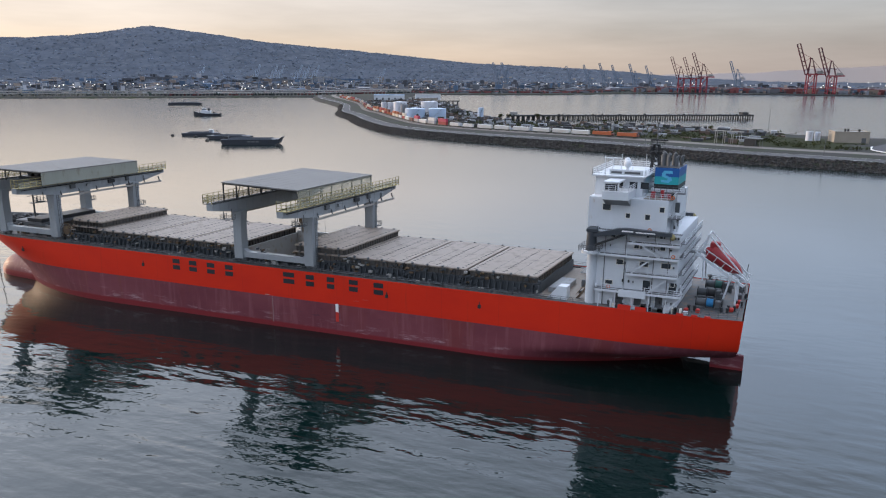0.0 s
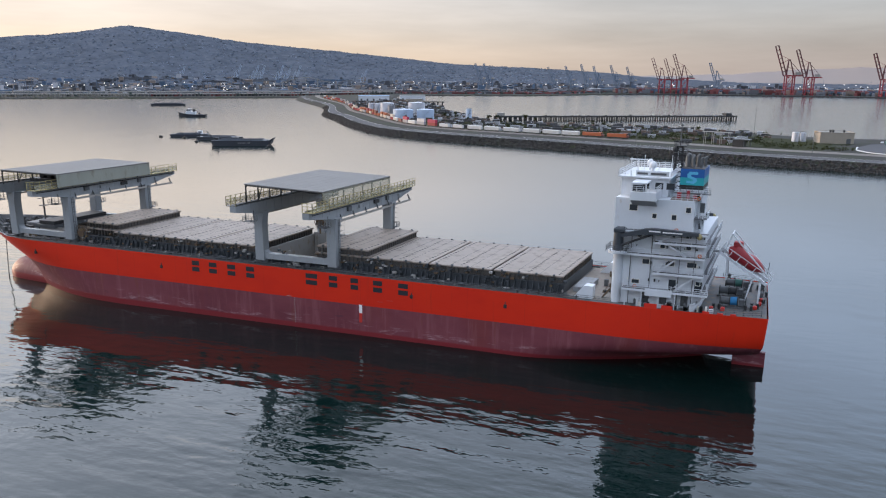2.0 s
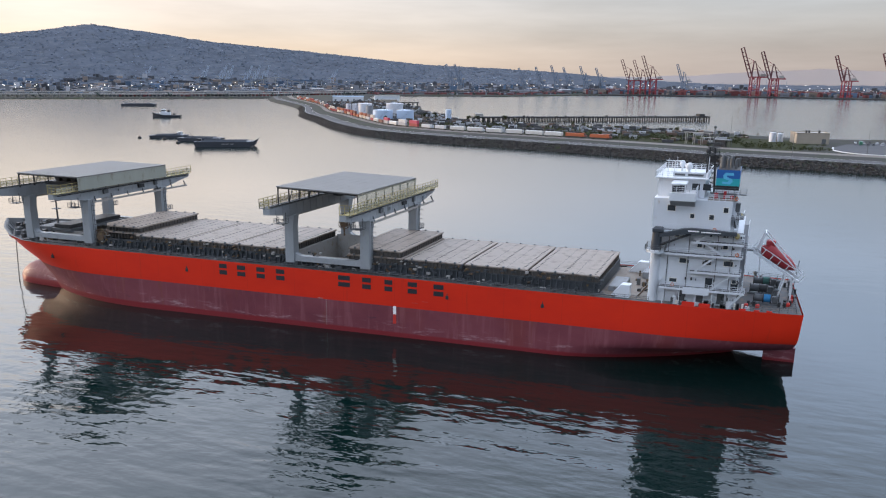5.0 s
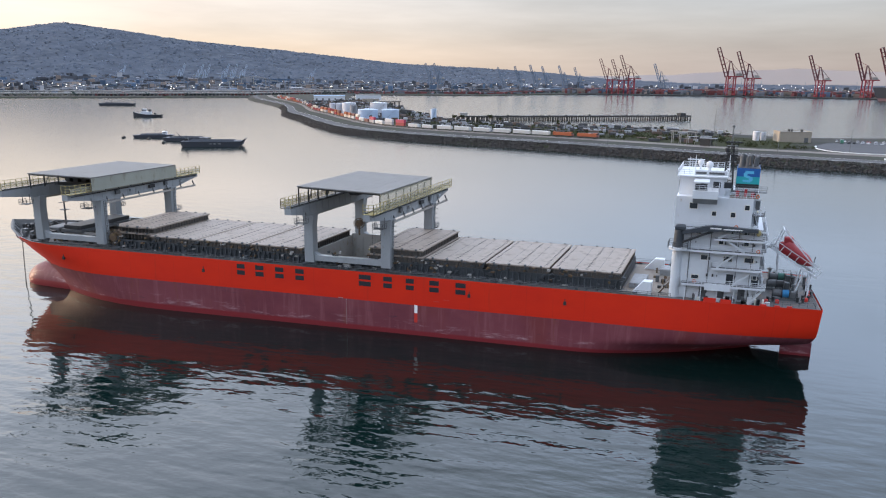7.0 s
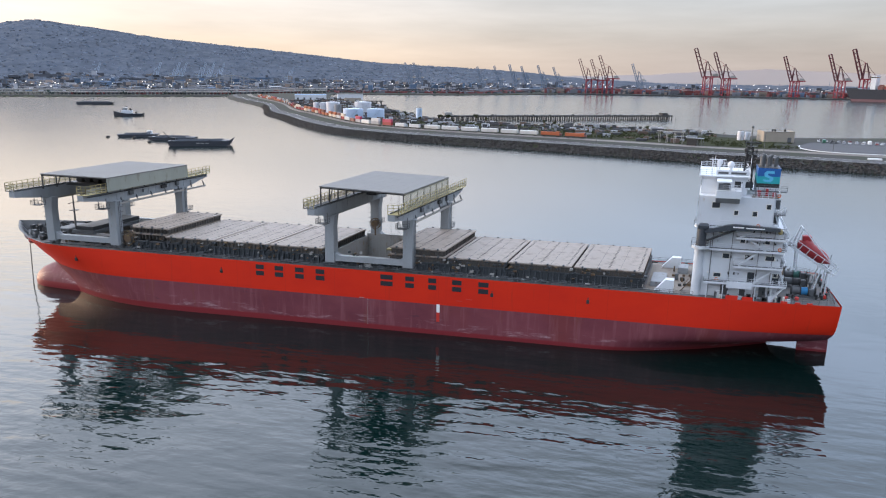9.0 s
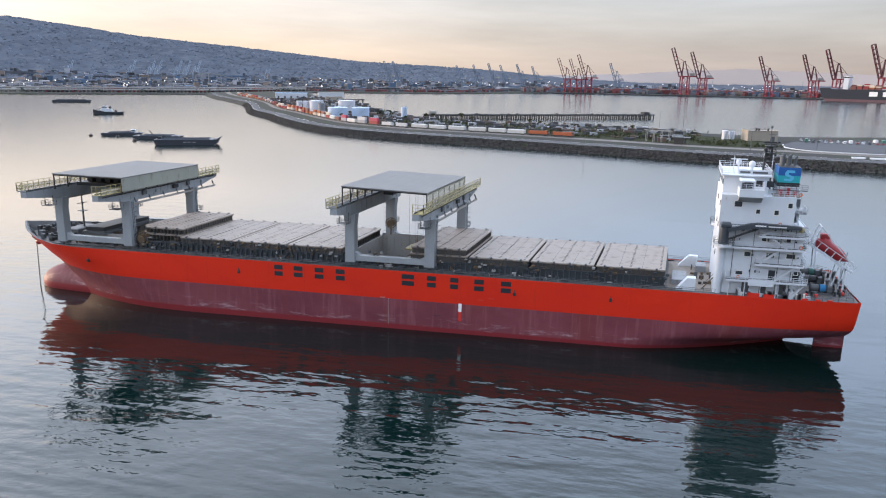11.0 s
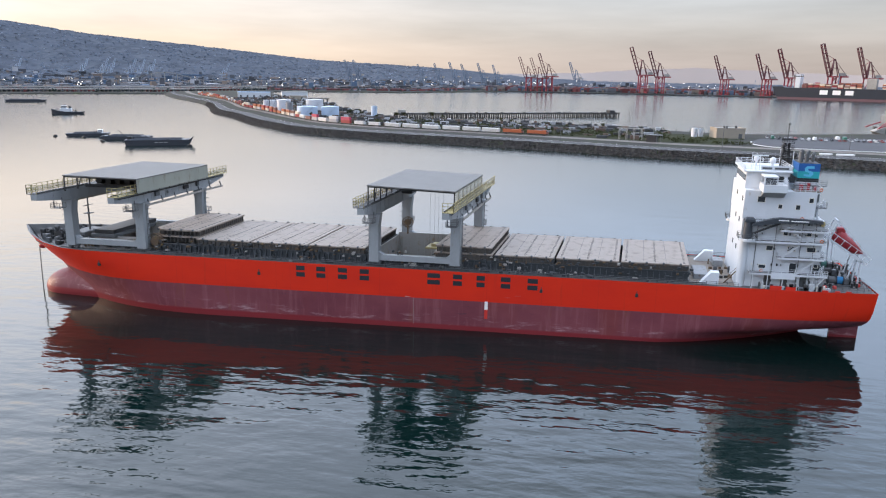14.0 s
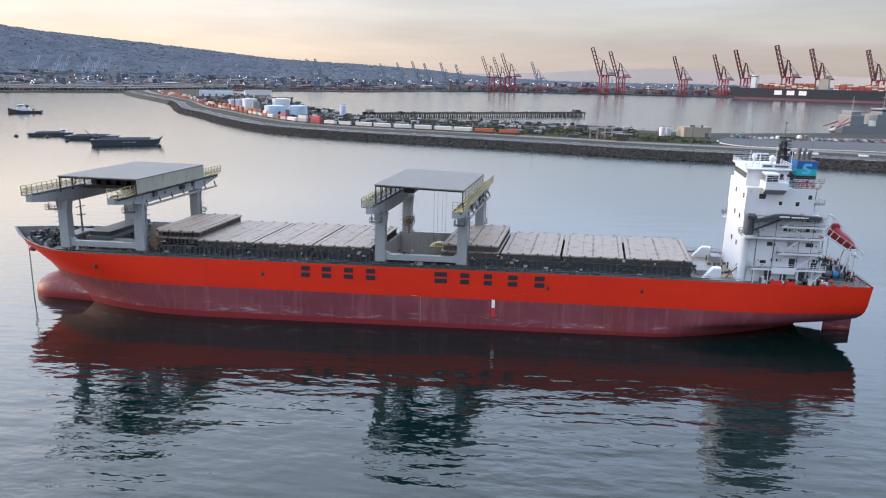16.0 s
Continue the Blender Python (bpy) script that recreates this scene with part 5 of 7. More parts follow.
boat = thing("lifeboat", BOAT_AT, "dark red enclosed free-fall lifeboat resting on its ramp", "lifeboat")
g, ns, nr_ = Geo(LB), 15, 14
lpts2 = []
for i in range(ns):
    u = i / (ns - 1)
    wid = 1.35 * min(1.0, (0.12 + u * 6)) * max(0.05, 1 - max(0, (u - 0.62) / 0.38) ** 2)
    c = rampA + axis * (0.9 + 8.0 * u) + upv * 1.35 + Vector((0, -5.4, 0))
    for j in range(nr_):
        a = 2 * math.pi * j / nr_
        r = 1.0 if math.sin(a) < 0.2 else 0.92
        lpts2.append(c + Vector((0, wid * math.cos(a) * r, 0)) + upv * (wid * 1.0 * math.sin(a) * (1.0 + 0.25 * (u < 0.35))))
fs_ = [(i * nr_ + j, i * nr_ + (j + 1) % nr_, (i + 1) * nr_ + (j + 1) % nr_, (i + 1) * nr_ + j) for i in range(ns - 1) for j in range(nr_)]
g.add(lpts2, fs_ + [tuple(range(nr_)), tuple(range((ns - 1) * nr_, ns * nr_))])
part("boat_hull", g, M_crimson, boat, smooth=True)
cc = rampA + axis * 2.0 + upv * 2.7 + Vector((0, -5.4, 0))
part("conning_cab", Geo(LB).box(cc.x - 0.9, cc.x + 0.8, cc.y - 0.7, cc.y + 0.7, cc.z - 0.4, cc.z + 0.8, 0.2), M_crimson, boat)

# ---- mooring gear aft ----
def winch(x, y, colour, label):
    th = thing("mooring_winch", TRIM @ pose(x, y, ZD), label, "winch", "mooring winches")
    o = (x, y, ZD)
    part("bed", Geo(o).box(x - 2.6, x + 2.6, y - 0.8, y + 0.8, ZD, ZD + 0.3), M_mid, th)
    for s in (-2.2, -0.5, 0.9, 2.3):
        part("flange", Geo(o).tube((x + s - 0.08, y, ZD + 1.2), (x + s + 0.08, y, ZD + 1.2), 0.95, 16), M_dark, th)
    part("rope_drum", Geo(o).tube((x - 2.1, y, ZD + 1.2), (x - 0.6, y, ZD + 1.2), 0.72, 14), M_mid, th, "grey wound rope", smooth=True)
    part("rope_drum", Geo(o).tube((x - 0.4, y, ZD + 1.2), (x + 0.8, y, ZD + 1.2), 0.78, 14), colour, th, "coloured wound rope", smooth=True)
    part("motor", Geo(o).box(x + 1.1, x + 2.1, y - 0.5, y + 0.5, ZD + 0.3, ZD + 1.7, 0.15), M_mid, th)
    return th


M_rope_blue = mat("blue_rope", (0.02, 0.16, 0.34), 0.8, vary=0.2, scale=3)
M_rope_green = mat("green_rope", (0.04, 0.12, 0.10), 0.8, vary=0.2, scale=3)
winch(73.6, -8.6, M_rope_blue, "grey mooring winch with a drum of blue rope")
winch(73.4, 4.8, M_rope_green, "grey mooring winch with a drum of green rope")
winch(72.8, -1.5, M_dark, "grey mooring winch with bare dark drums")
for x, y in ((71.0, -11.0), (76.5, -10.2), (77.5, -8.4), (78.4, -5.0), (78.6, 0.5), (77.8, 5.2), (75.4, 7.4), (72.0, 9.6), (-104, -8.0), (-108, -5.5), (-111, 1.5), (-104, 5.6), (-107, 3.5)):
    th = thing("mooring_bollard", TRIM @ pose(x, y, ZD), "pair of dark steel mooring bollards on deck", "bollard", "mooring bollards")
    o = (x, y, ZD)
    part("base_plate", Geo(o).box(x - 0.9, x + 0.9, y - 0.35, y + 0.35, ZD, ZD + 0.12), M_mid, th)
    for s in (-0.5, 0.5):
        part("post", Geo(o).tube((x + s, y, ZD + 0.1), (x + s, y, ZD + 0.95), 0.26, 10).tube((x + s, y, ZD + 0.95), (x + s, y, ZD + 1.05), 0.32, 10), M_dark, th)
for k, (x, y) in enumerate(((77.6, -9.0), (78.2, -6.2), (78.4, -3.4), (70.2, -12.0), (72.2, -11.8))):
    part("fairlead", Geo().box(x - 0.35, x + 0.35, y - 0.4, y + 0.4, ZD, ZD + 0.75, 0.15), M_mark_red, ship, "red fairlead roller")
part("flag_staff", Geo().tube((78.4, -1.4, ZD), (79.1, -1.4, ZD + 7.5), 0.08, 6), M_mid, ship, "bare grey flag staff")
for x, y, h in ((71.4, 8.0, 2.0), (76.0, 3.5, 1.6), (78.0, 2.4, 2.0), (78.2, -2.5, 1.5), (75.4, -4.6, 1.8)):
    part("vent_head", Geo().tube((x, y, ZD), (x, y, ZD + h), 0.28, 10).ball((x, y, ZD + h), 0.5, 0.5, 0.35, 10, 6), M_mid, ship, "grey mushroom vent")

# ---- bow gear ----
part("windlass_house", Geo().box(-106.5, -102.5, -5, 2.0, ZD, ZD + 2.0, 0.2), M_mid, ship, "grey windlass housing")
for y in (-4.5, 1.7):
    g = Geo()
    for s in (-1.6, -0.4, 0.9):
        g.tube((-108.6, y + s - 0.1, ZD + 1.3), (-108.6, y + s + 0.1, ZD + 1.3), 1.0, 14)
    g.tube((-108.6, y - 1.6, ZD + 1.3), (-108.6, y + 0.9, ZD + 1.3), 0.6, 12).box(-109.6, -107.6, y - 1.8, y + 1.1, ZD, ZD + 0.4)
    part("windlass", g, M_dark, ship, "dark anchor windlass")
rnd = random.Random(21)
for k in range(120):
    x = rnd.uniform(-116, -98.5)
    wd = max(0.5, half(x, 13.2) - 1.6)
    y, s = YC + rnd.uniform(-wd, wd), rnd.uniform(0.3, 1.1)
    part("bow_fitting", Geo().box(x, x + s, y, y + s, ZD, ZD + rnd.uniform(0.4, 1.9), 0.06), (M_mid, M_dark, M_dark, M_dark)[k % 4], ship)
for k in range(46):
    x, y = rnd.uniform(-98, -81), rnd.choice((rnd.uniform(-11.6, -9.0), rnd.uniform(6.6, 9.5)))
    s_ = rnd.uniform(0.3, 1.2)
    part("well_fitting", Geo().box(x, x + s_, y, y + s_ * 0.7, ZD, ZD + rnd.uniform(0.4, 2.0), 0.05), (M_dark, M_mid, M_coam, M_rusty)[k % 4], ship)
for k in range(9):
    x, y = -115.5 + 1.9 * k, YC + rnd.uniform(-3.2, 3.2)
    part("deck_vent", Geo().tube((x, y, ZD), (x, y, ZD + 1.5), 0.25, 8).ball((x, y, ZD + 1.6), 0.5, 0.5, 0.35, 8, 5), (M_mid, M_dark)[k % 2], ship, "grey mushroom vent")
part("foremast", Geo().tube((-103.8, -1.4, ZD), (-103.8, -1.4, 24.5), 0.28, 10, 0.14).bar((-103.8, -3.0, 21.5), (-103.8, 0.2, 21.5), 0.15).box(-104.6, -103.0, -2.2, -0.6, 19.4, 19.55), M_mid, ship, "thin grey foremast")
for x0, x1, y0, y1, z0, z1, m_ in ((-97.2, -91, -9.4, 7.2, 15.4, 16.2, M_mid), (-96.5, -91.5, -9.0, 6.8, 16.25, 17.2, M_dark)):
    part("stowed_panel", Geo().box(x0, x1, y0, y1, z0, z1, 0.05), m_, ship, "stowed grey hatch panel")
part("hold_gear", Geo().box(-88.5, -84.8, -6.6, -3.2, ZD - 4.4, 14.2, 0.1), M_yellow, ship, "yellow lifting gear in the well")
ax_, az_ = -114.6, 11.2
ay_ = YC - half(ax_, az_) - 0.15
anc = thing("anchor", TRIM @ pose(ax_, ay_, az_), "dark red anchor stowed against the bow", "anchor")
o = (ax_, ay_, az_)
part("crown", Geo(o).ball((ax_, ay_ - 0.2, az_), 1.0, 0.5, 0.75, 10, 6), M_crimson, anc, smooth=True)
part("shank", Geo(o).bar((ax_, ay_, az_), (ax_ + 0.4, ay_ + 0.1, az_ + 1.4), 0.45), M_crimson, anc)
chain = Geo()
p0, p1 = Vector((-116.6, YC - 2.0, 11.8)), Vector((-115.6, YC - 3.4, -1.2))
for k in range(30):
    a, b = p0.lerp(p1, k / 30), p0.lerp(p1, (k + 0.8) / 30)
    chain.bar(a, b, 0.24 if k % 2 else 0.12, 0.12 if k % 2 else 0.24)
part("anchor_chain", chain, M_dark, ship, "dark chain hanging into the water")

Geo.skew = 0.0


# ---- things on the spit ----
SPAN = [0.0]
for a, b in zip(NEAR_F, NEAR_F[1:]):
    SPAN.append(SPAN[-1] + (b - a).length)


def on_spit(s, d):
    """Place and heading s metres along the shore, d inland."""
    i = min(len(NEAR_F) - 2, max(0, int(np.searchsorted(SPAN, s)) - 1))
    f = (s - SPAN[i]) / max(1e-6, SPAN[i + 1] - SPAN[i])
    p = spit(i, d).lerp(spit(i + 1, d), f)
    t = (spit(i + 1, d) - spit(i, d)).normalized()
    return p, math.degrees(math.atan2(t.y, t.x))


def shore_s(x):
    return float(np.interp(x, [p.x for p in NEAR_F], SPAN))


S_A, S_B = shore_s(-520), shore_s(330)

# riprap on the sea slope
rnd = random.Random(2)
g = Geo()


def rock(g, c, r):
    pts = []
    for dz in (-0.7, 0.75):
        for k in range(4):
            a = math.pi / 2 * k + rnd.uniform(-0.4, 0.4)
            q = r * rnd.uniform(0.65, 1.1)
            pts.append((c[0] + q * math.cos(a), c[1] + q * math.sin(a), c[2] + r * dz * rnd.uniform(0.6, 1.0)))
    g.add(pts, [(3, 2, 1, 0), (4, 5, 6, 7), (0, 1, 5, 4), (1, 2, 6, 5), (2, 3, 7, 6), (3, 0, 4, 7)])


for k in range(9000):
    s = rnd.uniform(S_A, S_B)
    d = rnd.uniform(-1.5, 10.5)
    p, _ = on_spit(s, d)
    z = max(-0.6, -0.3 + 4.7 * d / 9) if d < 9 else 4.5
    rock(g, (p.x, p.y, z), rnd.uniform(0.55, 1.35))
solid("riprap", g, M_rock, "grey boulders piled along the shore", "rocks", kind="stuff")

ribbon("grass_strip", mat("dry_dark_grass", (0.030, 0.034, 0.016), 0.95, vary=0.4, scale=0.06, bump=0.5, bscale=1.5, dirt=(0.065, 0.055, 0.035), dirt_at=0.58, spec=0.05), "dark rough grass behind the railway", 72, 165, 5.22, 55, 118, "grass")
# white kerb and edge lines
M_line = mat("white_road_paint", (0.62, 0.62, 0.60), 0.7, vary=0.15, scale=0.3)
for d in (13.2, 28.5):
    ribbon("trim_edge_line", M_line, "pale painted road edge line", d, d + 0.55, 5.06, 10, 140)
ribbon("railway_bed", mat("track_ballast", (0.13, 0.115, 0.10), 0.9, vary=0.3, scale=0.4, bump=0.4), "brown gravel bed of the railway", 54, 68, 5.14)
M_rail = mat("rail_steel", (0.20, 0.17, 0.15), 0.5, 0.6, vary=0.2)
for d in (59.3, 60.7, 64.3, 65.7):
    ribbon("rail", M_rail, "steel rail on the gravel bed", d - 0.1, d + 0.1, 5.3, 10, 150, "rail")

# freight train
PAL = {"orange": (0.30, 0.075, 0.025), "red": (0.26, 0.025, 0.03), "white": (0.50, 0.50, 0.50), "pink": (0.38, 0.035, 0.08), "brown": (0.16, 0.06, 0.05), "grey": (0.30, 0.31, 0.33), "blue": (0.06, 0.11, 0.22), "cream": (0.55, 0.47, 0.38)}
M_box = {k: mat("container_" + k, v, 0.6, vary=0.14, scale=0.3, dirt=RUST, dirt_at=0.7) for k, v in PAL.items()}
M_silver = mat("pale_hopper_paint", (0.46, 0.46, 0.45), 0.5, vary=0.15, scale=0.4, dirt=(0.25, 0.2, 0.16), dirt_at=0.6)


def rail_car(s, d, kind, colours):
    p, hd = on_spit(s, d)
    m = pose(p.x, p.y, 5.3, 0, 0, hd)
    names = {"well": ("container_wagon", "flat rail wagon carrying weathered shipping containers"), "hopper": ("hopper_wagon", "pale grey covered hopper rail wagon"), "loco": ("locomotive", "orange diesel freight locomotive with dark roof")}
    th = thing(names[kind][0], m, names[kind][1], "rail wagon" if kind != "loco" else "locomotive", "freight train on the spit")
    for sx in (-6.2, 6.2):
        g = Geo().box(sx - 1.4, sx + 1.4, -1.1, 1.1, 0.3, 0.8)
        for w in (-0.9, 0.9):
            g.tube((sx + w, -0.9, 0.45), (sx + w, 0.9, 0.45), 0.45, 8)
        part("bogie", g, M_dark, th)
    if kind == "well":
        part("wagon_frame", Geo().box(-8.6, 8.6, -1.35, 1.35, 0.7, 1.25), M_dark, th)
        for k, c in enumerate(colours):
            z = 1.25 + 2.9 * k
            g = Geo().box(-6.1, 6.1, -1.22, 1.22, z, z + 2.85)
            for j in range(12):
                x = -5.8 + 1.05 * j
                g.box(x, x + 0.4, -1.28, 1.28, z + 0.15, z + 2.7)
            part("container", g, M_box[c], th, c + " shipping container")
    elif kind == "hopper":
        g = Geo().prism([(-8.2, 1.9), (-7.6, 1.2), (7.6, 1.2), (8.2, 1.9), (8.2, 3.9), (-8.2, 3.9)], "y", -1.5, 1.5)
        for j in range(9):
            g.box(-8 + 2.0 * j - 0.08, -8 + 2.0 * j + 0.08, -1.58, 1.58, 1.3, 3.9)
        part("hopper_body", g, M_silver, th)
        part("hopper_roof", Geo().prism([(-1.5, 3.9), (1.5, 3.9), (0.8, 4.4), (-0.8, 4.4)], "x", -8.2, 8.2), M_silver, th)
    else:
        part("loco_frame", Geo().box(-10, 10, -1.5, 1.5, 0.8, 1.5), M_dark, th)
        part("hood", Geo().box(-9.0, 5.0, -1.1, 1.1, 1.5, 4.2, 0.15), M_box["orange"], th, "orange engine hood")
        part("cab", Geo().box(5.0, 8.0, -1.5, 1.5, 1.5, 4.6, 0.15), M_box["orange"], th, "orange cab")
        part("cab_window", Geo().box(7.95, 8.05, -1.2, 1.2, 3.2, 4.1), M_glass, th)
        part("nose", Geo().box(8.0, 9.6, -1.1, 1.1, 1.5, 3.2, 0.2), M_box["brown"], th, "dark nose")
        for fx in (-6, -3):
            part("roof_fan", Geo().tube((fx, 0, 4.2), (fx, 0, 4.6), 0.8, 10), M_dark, th)
    return th


s0 = shore_s(12)
for k in range(2):
    rail_car(s0 - 26 - 23 * k, 65, "loco", ())
s = s0 - 70
for k in range(6):
    rail_car(s - 18.5 * k, 65, "hopper", ())
s -= 18.5 * 6 + 2
row = [("white",), ("white",), ("red", "pink"), ("grey", "white"), None, ("grey", "pink"), ("brown",), None, ("red", "cream"), ("white", "brown"), ("cream", "orange"), ("cream", "orange"), ("orange",), ("orange", "brown"), ("red", "orange"), ("cream", "red"), ("orange", "red")]
rnd = random.Random(5)
names_c = ["orange", "red", "brown", "cream", "orange", "grey", "white", "red"]
k = 0
while s > shore_s(-700):
    c = row[k] if k < len(row) else tuple(rnd.choice(names_c) for _ in range(rnd.choice((1, 2))))
    if c is None:
        rail_car(s, 65, "hopper", ())
    else:
        rail_car(s, 65, "well", c)
    s -= 18.5
    k += 1


# tanks
def tank(x, y, r, h, material, label):
    th = thing("storage_tank", pose(x, y, 5.1), label, "tank", "storage tanks")
    part("shell", Geo().tube((0, 0, 0), (0, 0, h), r, 28), material, th, smooth=True)
    part("roof", Geo().tube((0, 0, h), (0, 0, h + r * 0.08), r, 28, r * 0.1), material, th, "low cone roof")
    g = Geo()
    for j in range(int(h / 2.4)):
        z = 2.4 * (j + 1)
        for a in range(28):
            u, v = 2 * math.pi * a / 28, 2 * math.pi * (a + 1) / 28
            g.bar((r * 1.003 * math.cos(u), r * 1.003 * math.sin(u), z), (r * 1.003 * math.cos(v), r * 1.003 * math.sin(v), z), 0.12)
    part("plate_rings", g, material, th)["kind"] = "stuff"
    g = Geo()
    for j in range(int(h / 0.8)):
        a = -1.9 + 0.09 * j
        g.box(r * math.cos(a) - 0.4, r * math.cos(a) + 0.4, (r + 0.5) * math.sin(a) - 0.4, (r + 0.5) * math.sin(a) + 0.4, 0.8 * j, 0.8 * j + 0.1)
    part("spiral_stair", g, M_mid, th)["kind"] = "stuff"
    part("top_rail", railing(Geo(), [(r * 0.97 * math.cos(2 * math.pi * a / 12), r * 0.97 * math.sin(2 * math.pi * a / 12), h) for a in range(13)], step=3), M_mid, th)


# grey for an added tank that stands for the large white tank's shading
M_tank_shade = mat("tank_shade_grey", (0.22, 0.23, 0.25), 0.6, vary=0.1, scale=0.1)
M_tank_blue = mat("pale_blue_tank_paint", (0.42, 0.52, 0.66), 0.5, vary=0.08, scale=0.1, stretch=(1, 1, 0.2))
for x, y, r, h, m_, lb in ((-342, 737, 3.6, 13, M_tank, "tall slim white steel storage tank"), (-333, 739, 4.5, 13, M_tank, "white steel storage tank with flat top"), (-318, 736, 9.0, 14, M_tank, "large white steel storage tank"),
                           (-302, 712, 4.4, 12, M_tank_shade, "added grey tank standing for the large white tank's shading"), (-251, 627, 11.5, 11.5, M_tank_blue, "wide pale blue steel storage tank"), (-280, 745, 11.0, 14.5, M_tank, "large white tank behind the blue ones"),
                           (-227, 636, 10.0, 11.5, M_tank_blue, "wide pale blue steel storage tank"), (-179, 649, 3.4, 12.5, M_tank_blue, "slim pale blue upright tank")):
    tank(x, y, r, h, m_, lb)


# sheds and the tan block
def shed(x, y, hd, lx, ly, h, material, label, roofm=None, rows=0, name="warehouse"):
    th = thing(name, pose(x, y, 5.05, 0, 0, hd), label, "building")
    part("wall", Geo().box(-lx / 2, lx / 2, -ly / 2, ly / 2, 0, h), material, th)
    part("roof", Geo().prism([(-ly / 2 - 0.4, h), (ly / 2 + 0.4, h), (0, h + ly * 0.05 + 0.3)], "x", -lx / 2 - 0.3, lx / 2 + 0.3), roofm or M_roof, th)
    for k in range(max(2, int(lx / 12))):
        x0 = -lx / 2 + lx * (k + 0.3) / max(2, int(lx / 12))
        part("door", Geo().box(x0, x0 + 3.5, -ly / 2 - 0.06, -ly / 2 + 0.02, 0, min(4, h * 0.6)), M_mid, th)
    return th


M_tan = mat("tan_render", (0.30, 0.26, 0.21), 0.8, vary=0.12, scale=0.2)
M_white_shed = mat("white_shed_sheet", (0.55, 0.57, 0.60), 0.6, vary=0.1, scale=0.1)
M_blue_shed = mat("blue_shed_sheet", (0.20, 0.30, 0.45), 0.6, vary=0.1, scale=0.1)
th = thing("pump_building", pose(170, 484, 5.05, 0, 0, 8) @ Matrix.Diagonal((0.76, 0.9, 0.78, 1)), "plain tan flat-roofed building beside a pale tank", "building")
part("wall", Geo().box(-16, 16, -9, 9, 0, 10.5), M_tan, th)
part("parapet", Geo().box(-16.3, 16.3, -9.3, -8.9, 10.5, 11.2).box(-16.3, 16.3, 8.9, 9.3, 10.5, 11.2).box(-16.3, -15.9, -8.9, 8.9, 10.5, 11.2).box(15.9, 16.3, -8.9, 8.9, 10.5, 11.2), M_tan, th)
part("roof", Geo().box(-15.9, 15.9, -8.9, 8.9, 10.4, 10.6), M_conc, th)
for x in (-5, -2.2, 8):
    part("roof_vent", Geo().box(x, x + 1.4, -2, 0, 10.6, 13.2, 0.1), M_dark, th, "dark roof vent")
part("roller_door", Geo().box(9, 13, -9.08, -8.98, 0, 5), M_mid, th, "grey roller door")
for k, (x, y, r, h) in enumerate(((143, 485, 2.6, 7.5), (149, 488, 2.2, 6.8))):
    tank(x, y, r, h, M_tank, "small white upright silo beside a tan building")
shed(-535, 1172, 25, 60, 16, 9, M_white_shed, "long white and blue harbour shed", M_blue_shed)
shed(-470, 1215, 25, 50, 18, 10, M_white_shed, "long white harbour shed with pale roof")
shed(-430, 1120, 25, 30, 12, 6, M_tan, "low tan harbour shed with pale roof")
th = thing("gate_hut", pose(100, 422, 5.05, 0, 0, -20), "dark open-sided steel shelter by the road", "hut")
part("roof", Geo().box(-6, 6, -3.5, 3.5, 5.2, 5.7), M_mid, th)
part("wall", Geo().box(-5.5, 2, -3, 3, 0, 5.2), M_dark, th)
for x in (2.5, 5.5):
    for y in (-3, 3):
        part("post", Geo().bar((x, y, 0), (x, y, 5.2), 0.3), M_mid, th)
th = thing("pipe_rack", pose(84, 436, 5.05, 0, 0, -20), "pale steel pipe rack on posts", "rack")
for x in (-10, -4, 2, 8):
    part("post", Geo().bar((x, -2, 0), (x, -2, 9), 0.35).bar((x, 2, 0), (x, 2, 9), 0.35).bar((x, -2, 9), (x, 2, 9), 0.3), M_conc, th)
part("pipe", Geo().tube((-12, -1, 9.2), (10, -1, 9.2), 0.3).tube((-12, 1, 9.2), (10, 1, 9.2), 0.3), M_conc, th)

# paved lot with a white kerb
lot = [(180, 446), (176, 420), (190, 398), (240, 386), (330, 372), (470, 350), (620, 330), (660, 520), (420, 520), (317, 508), (240, 500), (196, 480)]
solid("pavement_lot", Geo().prism(lot, "z", 5.0, 5.2), M_asphalt, "grey paved car park beside the shore road", "car park", kind="structure")
g = Geo()
ring = fine(lot[:7], 8)
for a, b in zip(ring, ring[1:]):
    g.bar((a.x, a.y, 5.35), (b.x, b.y, 5.35), 1.1, 0.35)
solid("kerb", g, mat("white_kerb_paint", (0.66, 0.66, 0.66), 0.7, vary=0.1), "white kerb curving round the car park", "kerb", kind="structure")
for x0, y0, ln in ((205, 357, 8), (217, 355, 11), (250, 348, 6)):
    g = Geo().box(-ln / 2, ln / 2, -1.2, 1.2, 0, 1.0, 0.05)
    solid("road_barrier", g, M_mark_white, "row of white road barriers on the verge", "barrier", "road barriers", m=pose(x0, y0, 5.0, 0, 0, -8))


